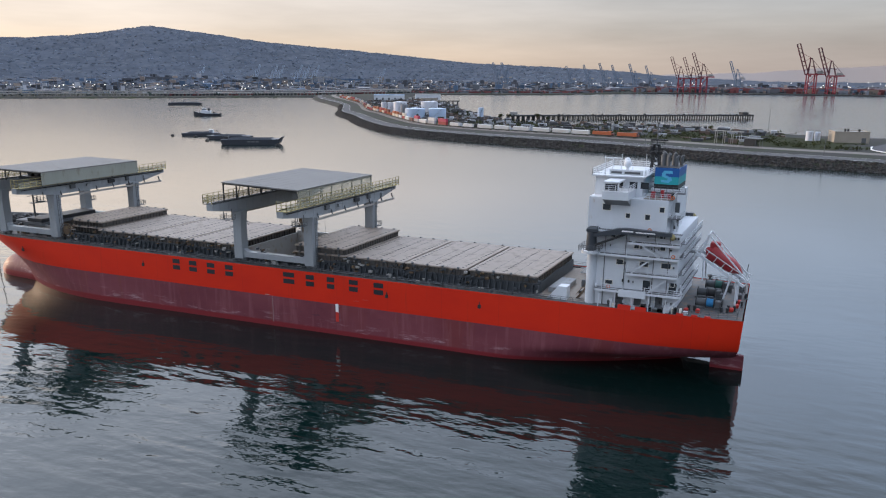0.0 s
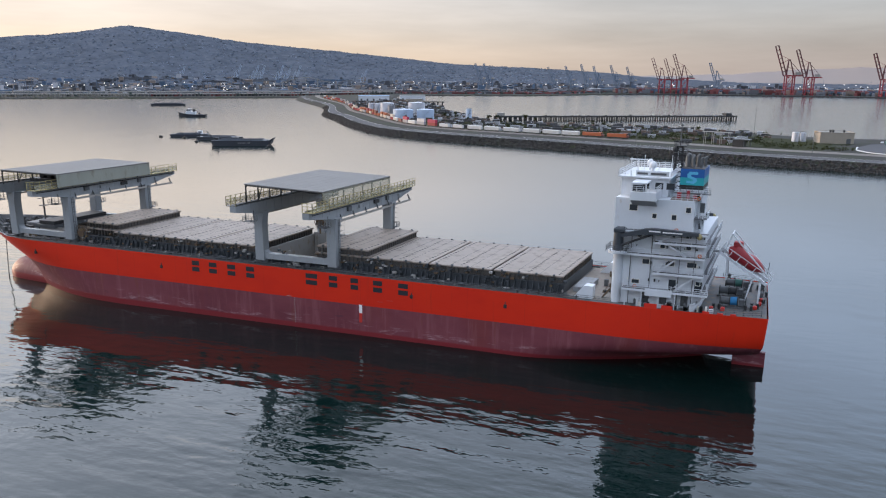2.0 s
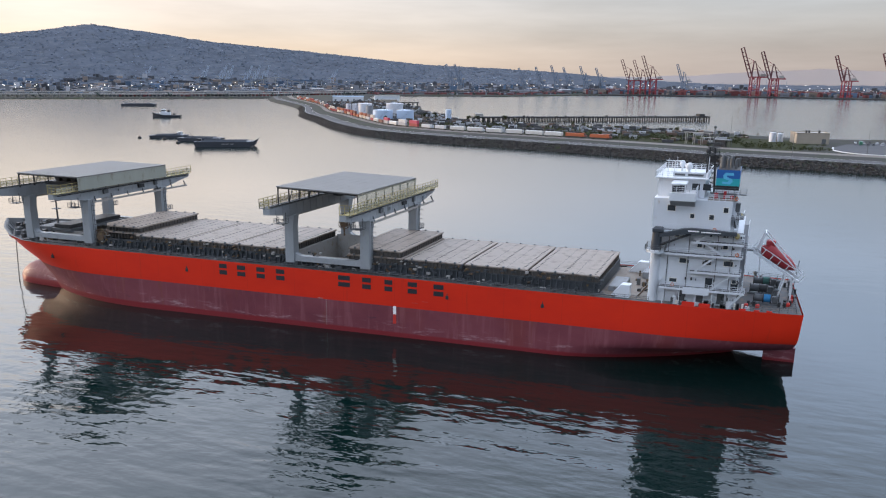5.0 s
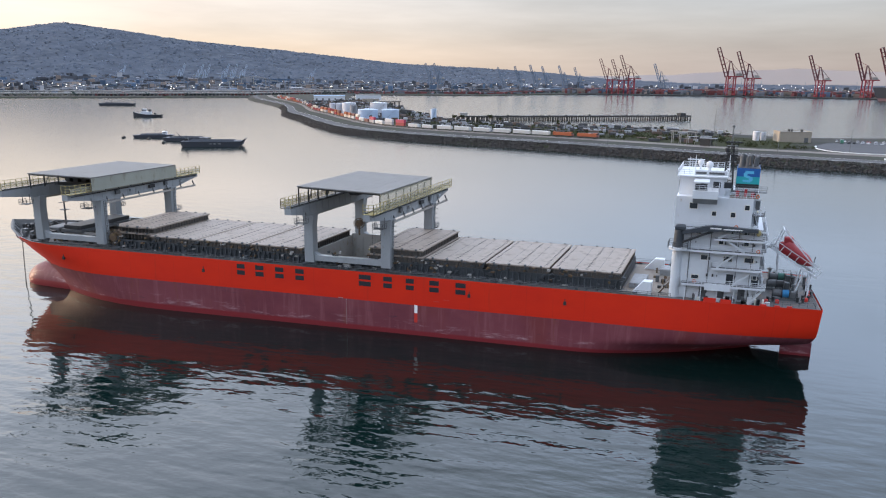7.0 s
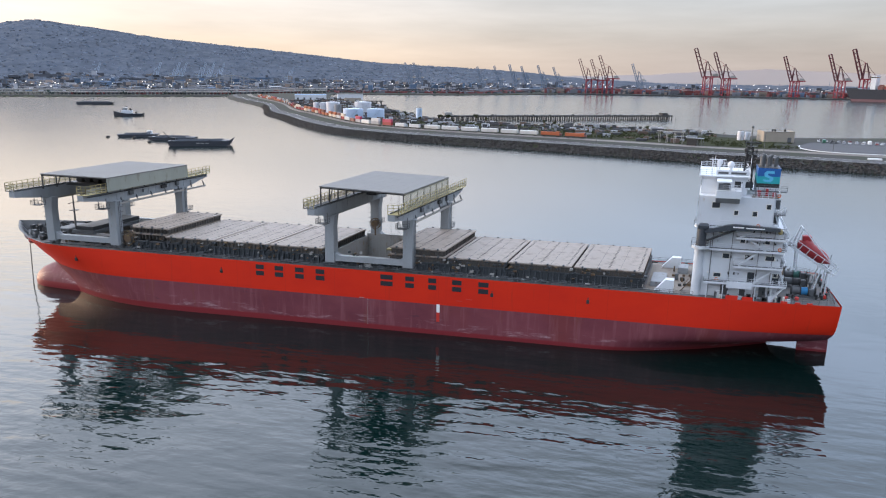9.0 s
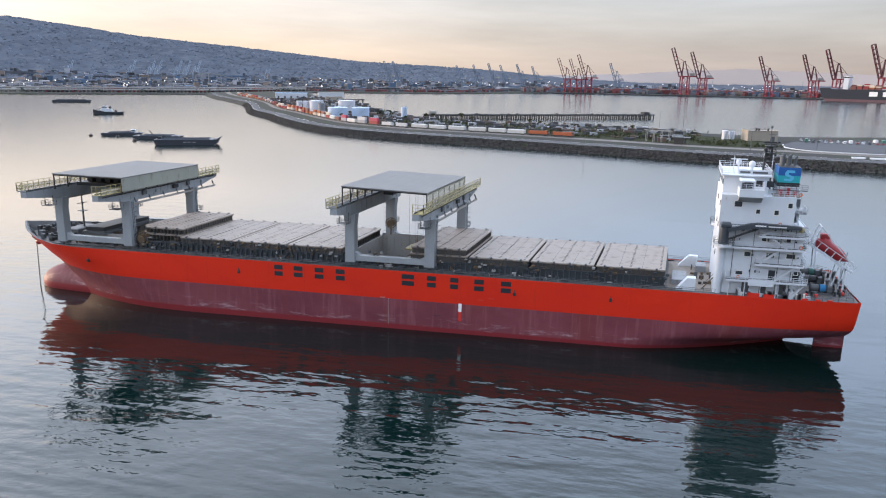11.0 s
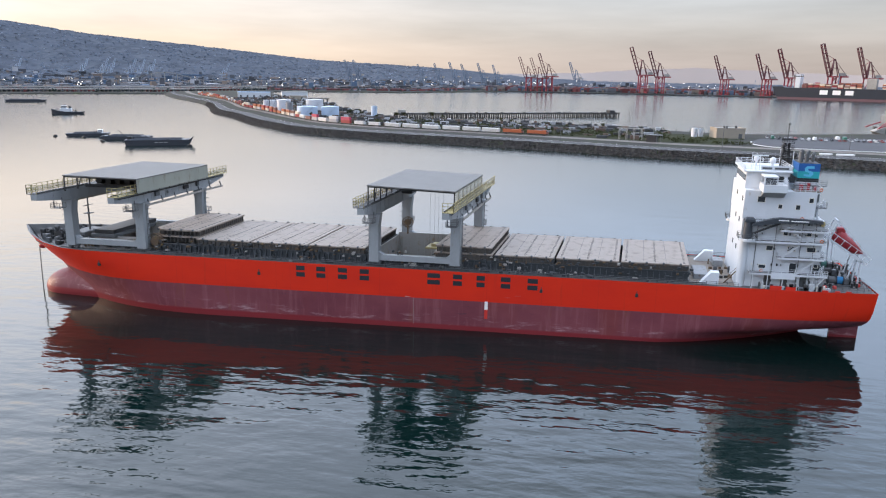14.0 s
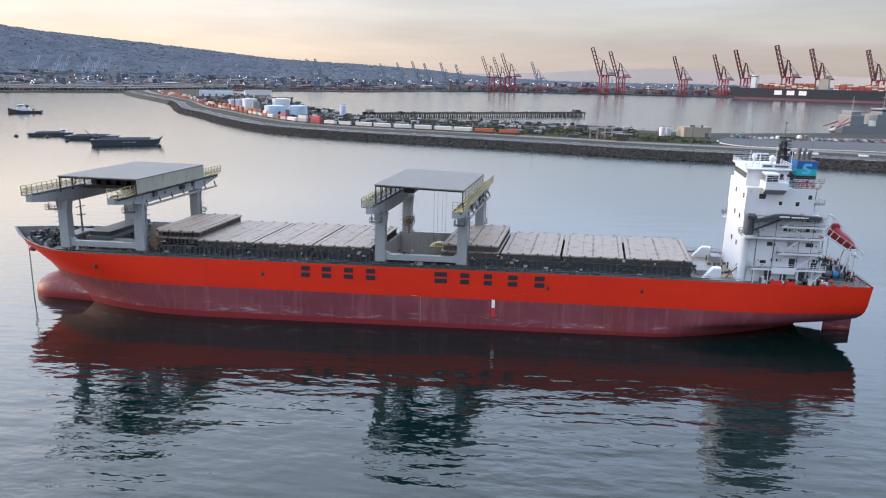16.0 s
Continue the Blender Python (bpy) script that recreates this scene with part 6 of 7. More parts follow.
# parked cars and vans
def car_mesh(colour, van):
    th = thing("parked_car", pose(0, 0, 5.22), "small parked car seen from far off", "car", "cars in the car park")
    if van:
        th["label"] = colour + " parked box van in the car park"
        part("body", Geo().box(-3.2, 1.6, -1.1, 1.1, 0.5, 3.0, 0.1), M_car[colour], th)
        part("cab", Geo().box(1.65, 3.2, -1.05, 1.05, 0.5, 2.3, 0.2), M_car[colour], th)
        part("windscreen", Geo().box(3.1, 3.24, -0.9, 0.9, 1.3, 2.1), M_glass, th)
    else:
        th["label"] = colour + " saloon car parked in a row"
        part("body", Geo().prism([(-2.2, 0.35), (2.2, 0.35), (2.25, 0.8), (1.2, 0.95), (-2.0, 1.0), (-2.25, 0.8)], "y", -0.9, 0.9), M_car[colour], th)
        part("cabin", Geo().prism([(-1.7, 0.98), (1.1, 0.96), (0.4, 1.48), (-1.2, 1.48)], "y", -0.78, 0.78), M_glass, th, "dark glazed cabin")
        part("roof", Geo().box(-1.2, 0.4, -0.76, 0.76, 1.47, 1.54), M_car[colour], th)
    for sx in (-1.4, 1.4):
        for sy in (-0.9, 0.75):
            part("wheel", Geo().tube((sx, sy, 0.33), (sx, sy + 0.15, 0.33), 0.33, 10), M_black, th)
    return th


M_car = {k: mat("car_" + k, v, 0.3, vary=0.05, bump=0) for k, v in {"white": (0.7, 0.7, 0.7), "silver": (0.4, 0.41, 0.43), "black": (0.03, 0.03, 0.035), "green": (0.05, 0.16, 0.11), "red": (0.3, 0.04, 0.03)}.items()}
proto = {(c, v): car_mesh(c, v) for c, v in (("white", False), ("silver", False), ("black", False), ("green", True), ("white", True), ("red", False))}
rnd = random.Random(12)
used = set()
for k in range(64):
    kind = rnd.choice([q for q in proto if not q[1]] * 3 + list(proto))
    rowi = k % 2
    x = 206 + 4.6 * (k // 2) + rnd.uniform(-0.6, 0.6)
    y = 478 - 0.12 * (x - 206) + rowi * 14 + rnd.uniform(-0.8, 0.8)
    m = pose(x, y, 5.22, 0, 0, 83 + rnd.uniform(-4, 4))
    if kind not in used:
        proto[kind].matrix_world = m
        used.add(kind)
    else:
        copy_thing(proto[kind], m)


# lamp posts
def lamp_post(x, y, h):
    th = thing("street_lamp", pose(x, y, 5.05), "tall thin grey lamp post by the road", "lamp post", "lamp posts on the spit")
    part("pole", Geo().tube((0, 0, 0), (0, 0, h), 0.22, 6, 0.12), M_mid, th)
    part("arm", Geo().bar((0, 0, h), (1.6, -0.8, h + 0.2), 0.14), M_mid, th)
    part("lamp_head", Geo().box(1.2, 2.2, -1.1, -0.6, h + 0.1, h + 0.35), M_mid, th)


for x, y, h in ((26, 405, 15), (97, 570, 18), (192, 402, 16), (60, 560, 16), (140, 372, 15), (-60, 470, 14), (-30, 600, 16), (235, 395, 14), (300, 380, 14), (262, 500, 18), (118, 560, 22), (-140, 520, 14)):
    lamp_post(x, y, h)

# scrub behind the railway
rnd = random.Random(8)
g = Geo()


def clump(g, x, y, z, r, n):
    for k in range(n):
        a, e, q = rnd.uniform(0, 6.28), rnd.uniform(0, 1.4), r * rnd.uniform(0.35, 1.0)
        c = Vector((x + q * math.cos(a) * math.cos(e), y + q * math.sin(a) * math.cos(e), z + q * math.sin(e)))
        u = Vector((rnd.uniform(-1, 1), rnd.uniform(-1, 1), rnd.uniform(-1, 1))) * r * 0.42
        v = Vector((rnd.uniform(-1, 1), rnd.uniform(-1, 1), rnd.uniform(-1, 1))) * r * 0.42
        w = Vector((rnd.uniform(-1, 1), rnd.uniform(-1, 1), rnd.uniform(-0.2, 1))) * r * 0.42
        g.add([c, c + u, c + v, c + w], [(0, 2, 1), (0, 1, 3), (1, 2, 3), (2, 0, 3)])


for k in range(1500):
    x = rnd.uniform(-190, 150)
    lo, hi = 78, 175
    if x > 40:
        hi = 150
    p, _ = on_spit(shore_s(x), rnd.uniform(lo, hi))
    if noise.noise(Vector((p.x * 0.015, p.y * 0.015, 0))) < -0.18 or (120 < p.x < 200 and 460 < p.y < 510):
        continue
    clump(g, p.x, p.y, 5.0, rnd.uniform(0.7, 2.4), 9)
for k in range(500):
    p, _ = on_spit(rnd.uniform(shore_s(-420), shore_s(-150)), rnd.uniform(80, 150))
    clump(g, p.x, p.y, 5.0, rnd.uniform(0.6, 2.0), 8)
solid("scrub", g, M_scrub, "dull green scrub behind the railway", "bushes", kind="stuff")


def tree(x, y, h, seed):
    global rnd
    rnd = random.Random(seed)
    th = thing("tree", pose(x, y, 5.0), "small dark green tree among the scrub", "tree", "trees on the spit")
    g = Geo().tube((0, 0, 0), (0.2, 0, h * 0.5), 0.28, 7, 0.16)
    for k in range(5):
        a = k * 1.3
        g.tube((0.15, 0, h * 0.4), (h * 0.28 * math.cos(a), h * 0.28 * math.sin(a), h * 0.72), 0.12, 5, 0.04)
    part("trunk", g, M_rusty, th)
    g = Geo()
    for k in range(9):
        a, q = rnd.uniform(0, 6.28), h * rnd.uniform(0.05, 0.36)
        clump(g, q * math.cos(a), q * math.sin(a), h * rnd.uniform(0.45, 0.85), h * 0.2, 26)
    part("crown", g, M_scrub, th, "uneven leafy crown")


for k, (x, y, h) in enumerate(((-205, 640, 9), (-196, 655, 8), (-240, 605, 7), (-150, 630, 8), (-143, 640, 7), (-110, 640, 8), (-98, 632, 6), (-30, 590, 6), (-20, 598, 5), (70, 545, 6), (15, 560, 5), (-165, 600, 6))):
    tree(x, y, h, 100 + k)


# yard clutter among the tanks and along the inner road
rnd = random.Random(52)
M_yard = {"pale": mat("pale_yard_clutter", (0.30, 0.31, 0.33), 0.7, vary=0.2, island=0.4), "dark": mat("dark_yard_clutter", (0.05, 0.05, 0.055), 0.8, vary=0.3, island=0.4), "brown": mat("brown_yard_clutter", (0.11, 0.075, 0.06), 0.8, vary=0.3, island=0.4)}
yard = {k: Geo() for k in M_yard}
for k in range(900):
    i = int(np.searchsorted(SPAN, rnd.uniform(shore_s(-560), shore_s(80))))
    wide = (FAR_F[i] - NEAR_F[i]).length
    q = spit(i, rnd.uniform(74, max(80, wide - 16)))
    lx, ly, h = rnd.uniform(1.5, 9), rnd.uniform(1.5, 4), rnd.uniform(0.8, 3.4)
    yard[rnd.choice(("pale", "dark", "dark", "brown"))].box(q.x - lx / 2, q.x + lx / 2, q.y - ly / 2, q.y + ly / 2, 4.9, 5.2 + h)
for key, m_ in M_yard.items():
    solid("yard_clutter", yard[key], m_, "low stores and gear scattered over the yard", "clutter", kind="stuff")
g = Geo()
for k in range(420):
    i = int(np.searchsorted(SPAN, rnd.uniform(shore_s(-520), shore_s(100))))
    q = spit(i, rnd.uniform(70, max(80, (FAR_F[i] - NEAR_F[i]).length - 12)))
    clump(g, q.x, q.y, 5.1, rnd.uniform(1.2, 3.2), 8)
solid("yard_bushes", g, M_scrub, "dull green bushes over the yard", "bushes", kind="stuff")


# ---- trestle pier and dolphins ----
def trestle(name, a, b, w, z, step, label, cat):
    a, b = Vector(a), Vector(b)
    L = (b - a).length
    th = thing(name, pose(a.x, a.y, 0, 0, 0, math.degrees(math.atan2(b.y - a.y, b.x - a.x))), label, cat)
    part("deck", Geo().box(0, L, -w / 2, w / 2, z - 1.5, z), M_pier, th)
    part("edge_beam", Geo().box(0, L, -w / 2 - 0.3, -w / 2, z - 1.4, z + 0.3), M_pier, th)
    x = 0.8
    while x < L:
        for y in (-w / 2 + 0.6, 0, w / 2 - 0.6):
            part("pier_leg", Geo().tube((x, y, -3), (x, y, z - 0.9), 0.8, 7), M_pier, th)
        part("pile_cap", Geo().box(x - 0.6, x + 0.6, -w / 2, w / 2, z - 1.6, z - 0.9), M_pier, th)
        x += step
    return th


M_pier = mat("dark_pier_timber", (0.045, 0.045, 0.047), 0.85, vary=0.3, scale=0.4, dirt=(0.16, 0.16, 0.16), dirt_at=0.66)
pier = trestle("pier", (-172, 738), (116, 878), 15, 5.2, 6.5, "old dark trestle pier standing in the harbour", "pier")
rnd = random.Random(31)
for k in range(34):
    x = rnd.uniform(3, 316)
    part("pier_fitting", Geo().box(x, x + rnd.uniform(0.6, 3), -6, -4.6, 5.2, 5.2 + rnd.uniform(0.6, 2.2), 0.05), (M_pier, M_conc, M_pier)[k % 3], pier)
part("pier_shed", Geo().box(2, 12, -5, 5, 5.2, 9.2), M_conc, pier, "pale shed on the pier")
part("pier_shed", Geo().box(306, 314, -5, 5, 5.2, 8.4), M_pier, pier, "dark shed at the pier end")
trestle("jetty", (-440, 1130), (-384, 1160), 8, 6.0, 8.5, "low concrete jetty on piles", "jetty")


# ---- barges and the tug ----
M_barge = mat("dark_barge_steel", (0.022, 0.026, 0.035), 0.6, vary=0.3, scale=0.2, dirt=(0.07, 0.05, 0.04), dirt_at=0.62)
M_barge_deck = mat("grey_barge_deck", (0.10, 0.11, 0.13), 0.7, vary=0.3, scale=0.2)


def barge(a, b, w, h, label, extras):
    a, b = Vector(a), Vector(b)
    L = (b - a).length
    th = thing("barge", pose(a.x, a.y, 0, 0, 0, math.degrees(math.atan2(b.y - a.y, b.x - a.x))), label, "barge", "moored barges")
    part("barge_hull", Geo().prism([(0, 0.6), (2.5, -1.5), (L - 3.5, -1.5), (L, 1.4), (L + 1.0, h), (-0.8, h)], "y", -w / 2, w / 2), M_barge, th)
    part("barge_deck", Geo().box(0.5, L - 0.6, -w / 2 + 0.5, w / 2 - 0.5, h, h + 0.12), M_barge_deck, th)
    part("coaming", Geo().box(5, L - 6, -w / 2 + 1.4, -w / 2 + 1.7, h + 0.12, h + 1.0).box(5, L - 6, w / 2 - 1.7, w / 2 - 1.4, h + 0.12, h + 1.0), M_barge_deck, th)
    for x in (2, L * 0.33, L * 0.66, L - 2):
        part("bitt", Geo().tube((x, -w / 2 + 0.8, h), (x, -w / 2 + 0.8, h + 0.9), 0.3, 8), M_dark, th)
    if extras == "crane":
        part("derrick", Geo().bar((1.5, 0, h), (-4.5, -1, h + 7), 0.5).bar((3.5, 0, h), (2.8, 0, h + 5), 0.4).box(1.2, 4.2, -1.5, 1.5, h, h + 2.2, 0.1), M_dark, th, "dark derrick boom")
        part("ramp_bow", Geo().prism([(L - 1, h), (L + 2.5, h + 2.2), (L + 2.8, h + 2.0), (L + 0.6, h - 0.6)], "y", -w / 2, w / 2), M_barge, th)
        for x in (L * 0.45, L * 0.52, L * 0.6):
            part("hull_bar", Geo().box(x, x + 2.4, -w / 2 - 0.03, -w / 2, 2.0, 2.5), M_conc, th, "pale illegible mark")
    if extras == "cabin":
        part("cabin", Geo().box(L - 9, L - 5, -2, 2, h, h + 2.8, 0.1), M_white, th, "small white cabin")
        part("cabin_window", Geo().box(L - 8.6, L - 5.4, -2.06, -1.98, h + 1.4, h + 2.2), M_glass, th)
    return th


barge((-294, 333), (-252, 350), 12, 4.0, "long dark steel deck barge with a derrick", "crane")
barge((-337, 372), (-301, 379), 11, 2.6, "low grey-blue steel barge moored beside others", "plain")
barge((-379, 387), (-350, 401), 10, 2.2, "low grey barge with a small white cabin", "cabin")
barge((-838, 898), (-788, 922), 14, 3.6, "dark flat barge moored far out", "plain")
for x, y in ((-385, 380), (-325, 352), (-357, 377), (-247, 338), (-300, 358)):
    th = thing("mooring_buoy", pose(x, y, 0), "dark round mooring buoy on the water", "buoy", "mooring buoys")
    part("float", Geo().tube((0, 0, -0.6), (0, 0, 0.9), 1.7, 14).tube((0, 0, 0.9), (0, 0, 1.2), 1.2, 14), M_dark, th, smooth=True)
    part("ring", Geo().box(-0.15, 0.15, -0.4, 0.4, 1.2, 1.8), M_rusty, th)

tug = thing("tugboat", pose(-561, 651, 0, 0, 0, 203) @ Matrix.Diagonal((1.15, 1.15, 1.25, 1)), "dark-hulled tug with pale wheelhouse, moored", "boat")
part("tug_hull", Geo().add([(x, s * w, z) for x, w, wl_, zt in ((-15, 4.2, 3.6, 2.4), (-8, 5, 4.6, 2.2), (2, 5, 4.6, 2.4), (10, 4, 3.2, 3.6), (15.5, 0.4, 0.2, 5.0)) for s, w, z in ((-1, w, zt), (-1, wl_, -1), (1, wl_, -1), (1, w, zt))],
                           [(4 * i + a, 4 * i + (a + 1) % 4, 4 * i + 4 + (a + 1) % 4, 4 * i + 4 + a) for i in range(4) for a in range(4)] + [(0, 1, 2, 3), (16, 19, 18, 17)]), M_barge, tug, smooth=True)
part("deckhouse", Geo().box(-4, 7, -3, 3, 2.3, 5.2, 0.15), M_white, tug)
part("wheelhouse", Geo().box(1, 5.5, -2.2, 2.2, 5.2, 8.0, 0.2), M_white, tug)
part("wheelhouse_window", Geo().box(0.9, 5.6, -2.25, 2.25, 6.3, 7.4), M_glass, tug)
for y in (-2.4, 1.2):
    part("funnel", Geo().box(-3, -1.6, y, y + 1.2, 5.2, 7.6, 0.1), M_dark, tug)
part("mast", Geo().tube((2.5, 0, 8), (2.5, 0, 14), 0.2, 6, 0.08).bar((2.5, -1.5, 11), (2.5, 1.5, 11), 0.12), M_mid, tug)
part("tow_winch", Geo().tube((-8, -1.5, 3.2), (-8, 1.5, 3.2), 1.0, 10), M_dark, tug)
part("fender", Geo().box(-15.6, -15.0, -4.0, 4.0, 1.0, 2.6, 0.1), M_black, tug)


# ---- the far quays and the city ----
def quay_crane(x, y, top, material, heading, label, group, scale=1.0):
    """A ship-to-shore crane with its boom raised; the boom points along -x of its own."""
    th = thing("quay_crane", pose(x, y, 3.2, 0, 0, heading), label, "crane", group)
    k = top / 120.0
    H, B, G = 46 * k, 16 * k, 9 * k
    for sx in (-G, G):
        for sy in (-B * 0.6, B * 0.6):
            part("leg", Geo().bar((sx, sy, 0), (sx, sy, H), 2.4 * k), material, th)
    for sx in (-G, G):
        for sz in (3 * k, 17 * k):
            part("sill", Geo().bar((sx, -B * 0.6, sz), (sx, B * 0.6, sz), 2.1 * k), material, th)
    for sy in (-B * 0.6, B * 0.6):
        part("portal_beam", Geo().bar((-G, sy, 17 * k), (G, sy, 17 * k), 2.0 * k).bar((-G, sy, 17 * k), (G, sy, H), 1.1 * k), material, th)
    part("girder", Geo().bar((-G - 2 * k, -3 * k, H), (G + 20 * k, -3 * k, H), 2.0 * k, 3.0 * k).bar((-G - 2 * k, 3 * k, H), (G + 20 * k, 3 * k, H), 2.0 * k, 3.0 * k).bar((-G, -B * 0.6, H), (-G, B * 0.6, H), 2 * k).bar((G, -B * 0.6, H), (G, B * 0.6, H), 2 * k), material, th)
    apex = (-G + 3 * k, 0, H + 38 * k)
    part("apex_frame", Geo().bar((-G, -4 * k, H), apex, 2.2 * k).bar((-G, 4 * k, H), apex, 2.2 * k).bar((G, -4 * k, H), (apex[0] + 3 * k, 0, apex[2]), 1.4 * k).bar((G, 4 * k, H), (apex[0] + 3 * k, 0, apex[2]), 1.4 * k).bar(apex, (G + 18 * k, 0, H + 2 * k), 0.8 * k).bar((-G, 0, H + 20 * k), (G, 0, H + 16 * k), 1.0 * k), M_crane_backlit if material is M_crane_red else material, th)
    p0, p1 = Vector((-G - 2 * k, 0, H)), Vector((-G - 27 * k, 0, H + 69 * k))
    g = Geo()
    across = Vector(((p1 - p0).z, 0, -(p1 - p0).x)).normalized() * 3.6 * k
    for s in (-2.4 * k, 2.4 * k):
        side = Vector((0, s, 0))
        for e in (-1, 1):
            g.bar(p0 + side + across * e, p1 + side + across * e, 1.5 * k)
        for j in range(8):
            q = p0.lerp(p1, j / 7) + side
            g.bar(q - across, q + across, 1.2 * k)
    part("boom", g, M_crane_backlit if material is M_crane_red else material, th, "raised lattice boom")
    part("boom_stay", Geo().bar(apex, p0.lerp(p1, 0.72), 0.7 * k).bar(apex, p0.lerp(p1, 0.4), 0.7 * k), material, th)
    part("machinery_house", Geo().box(G + 2 * k, G + 14 * k, -4 * k, 4 * k, H + 1.6 * k, H + 8 * k), M_conc, th, "pale machinery house")
    part("cabin", Geo().box(-G + 4 * k, -G + 8 * k, -2 * k, 2 * k, H - 6 * k, H - 2 * k), material, th)
    return th


RED = "red quay cranes across the harbour"
for x, y, top in ((-32, 2164, 108), (3, 2165, 106), (32, 2164, 119), (316, 2150, 142), (366, 2140, 130), (548, 2110, 118), (660, 2085, 124), (718, 2066, 138), (824, 2030, 152), (905, 1998, 142), (1040, 1960, 140), (1130, 1915, 140)):
    quay_crane(x, y, top, M_crane_red, 8, "red ship-to-shore container crane with its boom raised", RED)
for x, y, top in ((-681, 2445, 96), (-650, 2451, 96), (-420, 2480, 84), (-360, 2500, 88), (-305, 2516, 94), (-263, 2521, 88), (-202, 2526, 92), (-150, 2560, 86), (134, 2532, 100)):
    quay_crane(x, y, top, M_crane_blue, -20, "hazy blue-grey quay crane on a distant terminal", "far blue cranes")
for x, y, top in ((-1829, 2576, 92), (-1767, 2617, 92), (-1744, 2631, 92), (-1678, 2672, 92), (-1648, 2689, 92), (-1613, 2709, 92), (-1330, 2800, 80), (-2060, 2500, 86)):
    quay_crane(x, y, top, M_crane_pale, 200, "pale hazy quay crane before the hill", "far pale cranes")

# quay walls
qp = []
for k in range(70):
    az = -4 + 0.6 * k
    r0 = lerp(az_r, az)
    for dr, z in ((-3, -2), (-3, 3.3), (10, 3.35)):
        qp.append(polar(az, r0 + dr, z))
sheet("quay_wall", M_pier, "dark quay wall along the terminal", qp, 70, 3, "quay", smooth=False)

# container stacks, sheds, houses and trees: far too many to count
rnd = random.Random(77)
# the haze and hillside tones have distance haze painted in
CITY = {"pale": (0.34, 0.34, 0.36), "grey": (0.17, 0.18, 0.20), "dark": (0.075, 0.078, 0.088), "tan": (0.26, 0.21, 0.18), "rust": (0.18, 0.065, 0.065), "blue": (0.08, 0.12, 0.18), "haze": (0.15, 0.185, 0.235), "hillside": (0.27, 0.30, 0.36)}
geo = {k: Geo() for k in CITY}


def city_box(key, az, r, lx, ly, h, z):
    x, y, _ = polar(az, r, 0)
    a = radians(rnd.choice((0, 90)) + rnd.uniform(-8, 8) - az)
    c, s_ = math.cos(a), math.sin(a)
    pts = [(x + u * c - v * s_, y + u * s_ + v * c, w) for w in (z, z + h) for u, v in ((-lx / 2, -ly / 2), (lx / 2, -ly / 2), (lx / 2, ly / 2), (-lx / 2, ly / 2))]
    geo[key].add(pts, [(3, 2, 1, 0), (4, 5, 6, 7), (0, 1, 5, 4), (1, 2, 6, 5), (2, 3, 7, 6), (3, 0, 4, 7)])


def ground_z(az, r):
    return lerp([(0, 3.0), (300, 3.2), (900, 4), (1600, 5), (4000, 6)], r - lerp(az_r, az))


for k in range(2600):   # stacks behind the terminal quay
    az = rnd.uniform(-5, 32)
    r = lerp(az_r, az) + rnd.uniform(60, 330)
    n = rnd.choice((1, 2, 3, 4, 5))
    city_box(rnd.choice(("rust", "rust", "blue", "grey", "tan", "rust", "dark")), az, r, 24, 7, 2.6 * n, 3.3)
for k in range(900):    # railway yard stacks on the left shore
    az = rnd.uniform(-40, -6)
    r = lerp(az_r, az) + rnd.uniform(80, 420)
    city_box(rnd.choice(("rust", "dark", "grey", "rust", "dark")), az, r, rnd.uniform(15, 60), 4, rnd.uniform(2.5, 5), 3.2)
for k in range(8500):   # town
    az = rnd.uniform(-62, 36)
    r0 = lerp(az_r, az)
    r = r0 + 260 + (3050 - r0) * rnd.random()
    big = rnd.random() < 0.05
    lx, ly, h = (rnd.uniform(50, 120), rnd.uniform(20, 40), rnd.uniform(6, 10)) if big else (rnd.uniform(7, 22), rnd.uniform(7, 16), rnd.uniform(3, 9) + (rnd.random() < 0.06) * rnd.uniform(5, 14))
    hill_q = min(1.0, max(0.0, (r - 2950) / 1600))
    z = max(ground_z(az, r), 6 + (lerp(RIDGE, az) - 6) * (hill_q * hill_q * (3 - 2 * hill_q)) - 3)
    city_box(rnd.choice(("pale", "grey", "dark", "tan", "grey", "dark", "dark", "blue")), az, r, lx, ly, h, z)
for k in range(5200):   # houses on the hillside
    az = rnd.uniform(-60, -8)
    r = rnd.uniform(3000, 4450)
    q = min(1.0, (r - 2950) / 1600)
    x, y, _ = polar(az, r, 0)
    w = noise.noise(Vector((x, y, 0)) * 0.0035) * 0.12 + noise.noise(Vector((x, y, 3)) * 0.011) * 0.05
    z = 6 + (lerp(RIDGE, az) - 6) * (q * q * (3 - 2 * q)) * (1 + w * (1 - q)) + 5 * noise.noise(Vector((x, y, 9)) * 0.02) * q
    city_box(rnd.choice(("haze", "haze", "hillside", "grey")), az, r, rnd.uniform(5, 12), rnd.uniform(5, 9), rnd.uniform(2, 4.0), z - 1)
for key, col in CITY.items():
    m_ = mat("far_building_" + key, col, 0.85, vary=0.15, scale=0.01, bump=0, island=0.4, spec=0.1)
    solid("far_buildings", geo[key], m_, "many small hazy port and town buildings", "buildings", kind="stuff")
g = Geo()
for k in range(2600):
    az = rnd.uniform(-62, 34)
    r0 = lerp(az_r, az)
    r = r0 + 20 + (3300 - r0) * rnd.random()
    x, y, _ = polar(az, r, 0)
    clump(g, x, y, ground_z(az, r), rnd.uniform(4, 9), 9)
solid("far_trees", g, mat("hazy_far_foliage", (0.035, 0.05, 0.045), 0.95, vary=0.3, scale=0.02, bump=0, island=0.4), "dark distant trees among the buildings", "trees", kind="stuff")
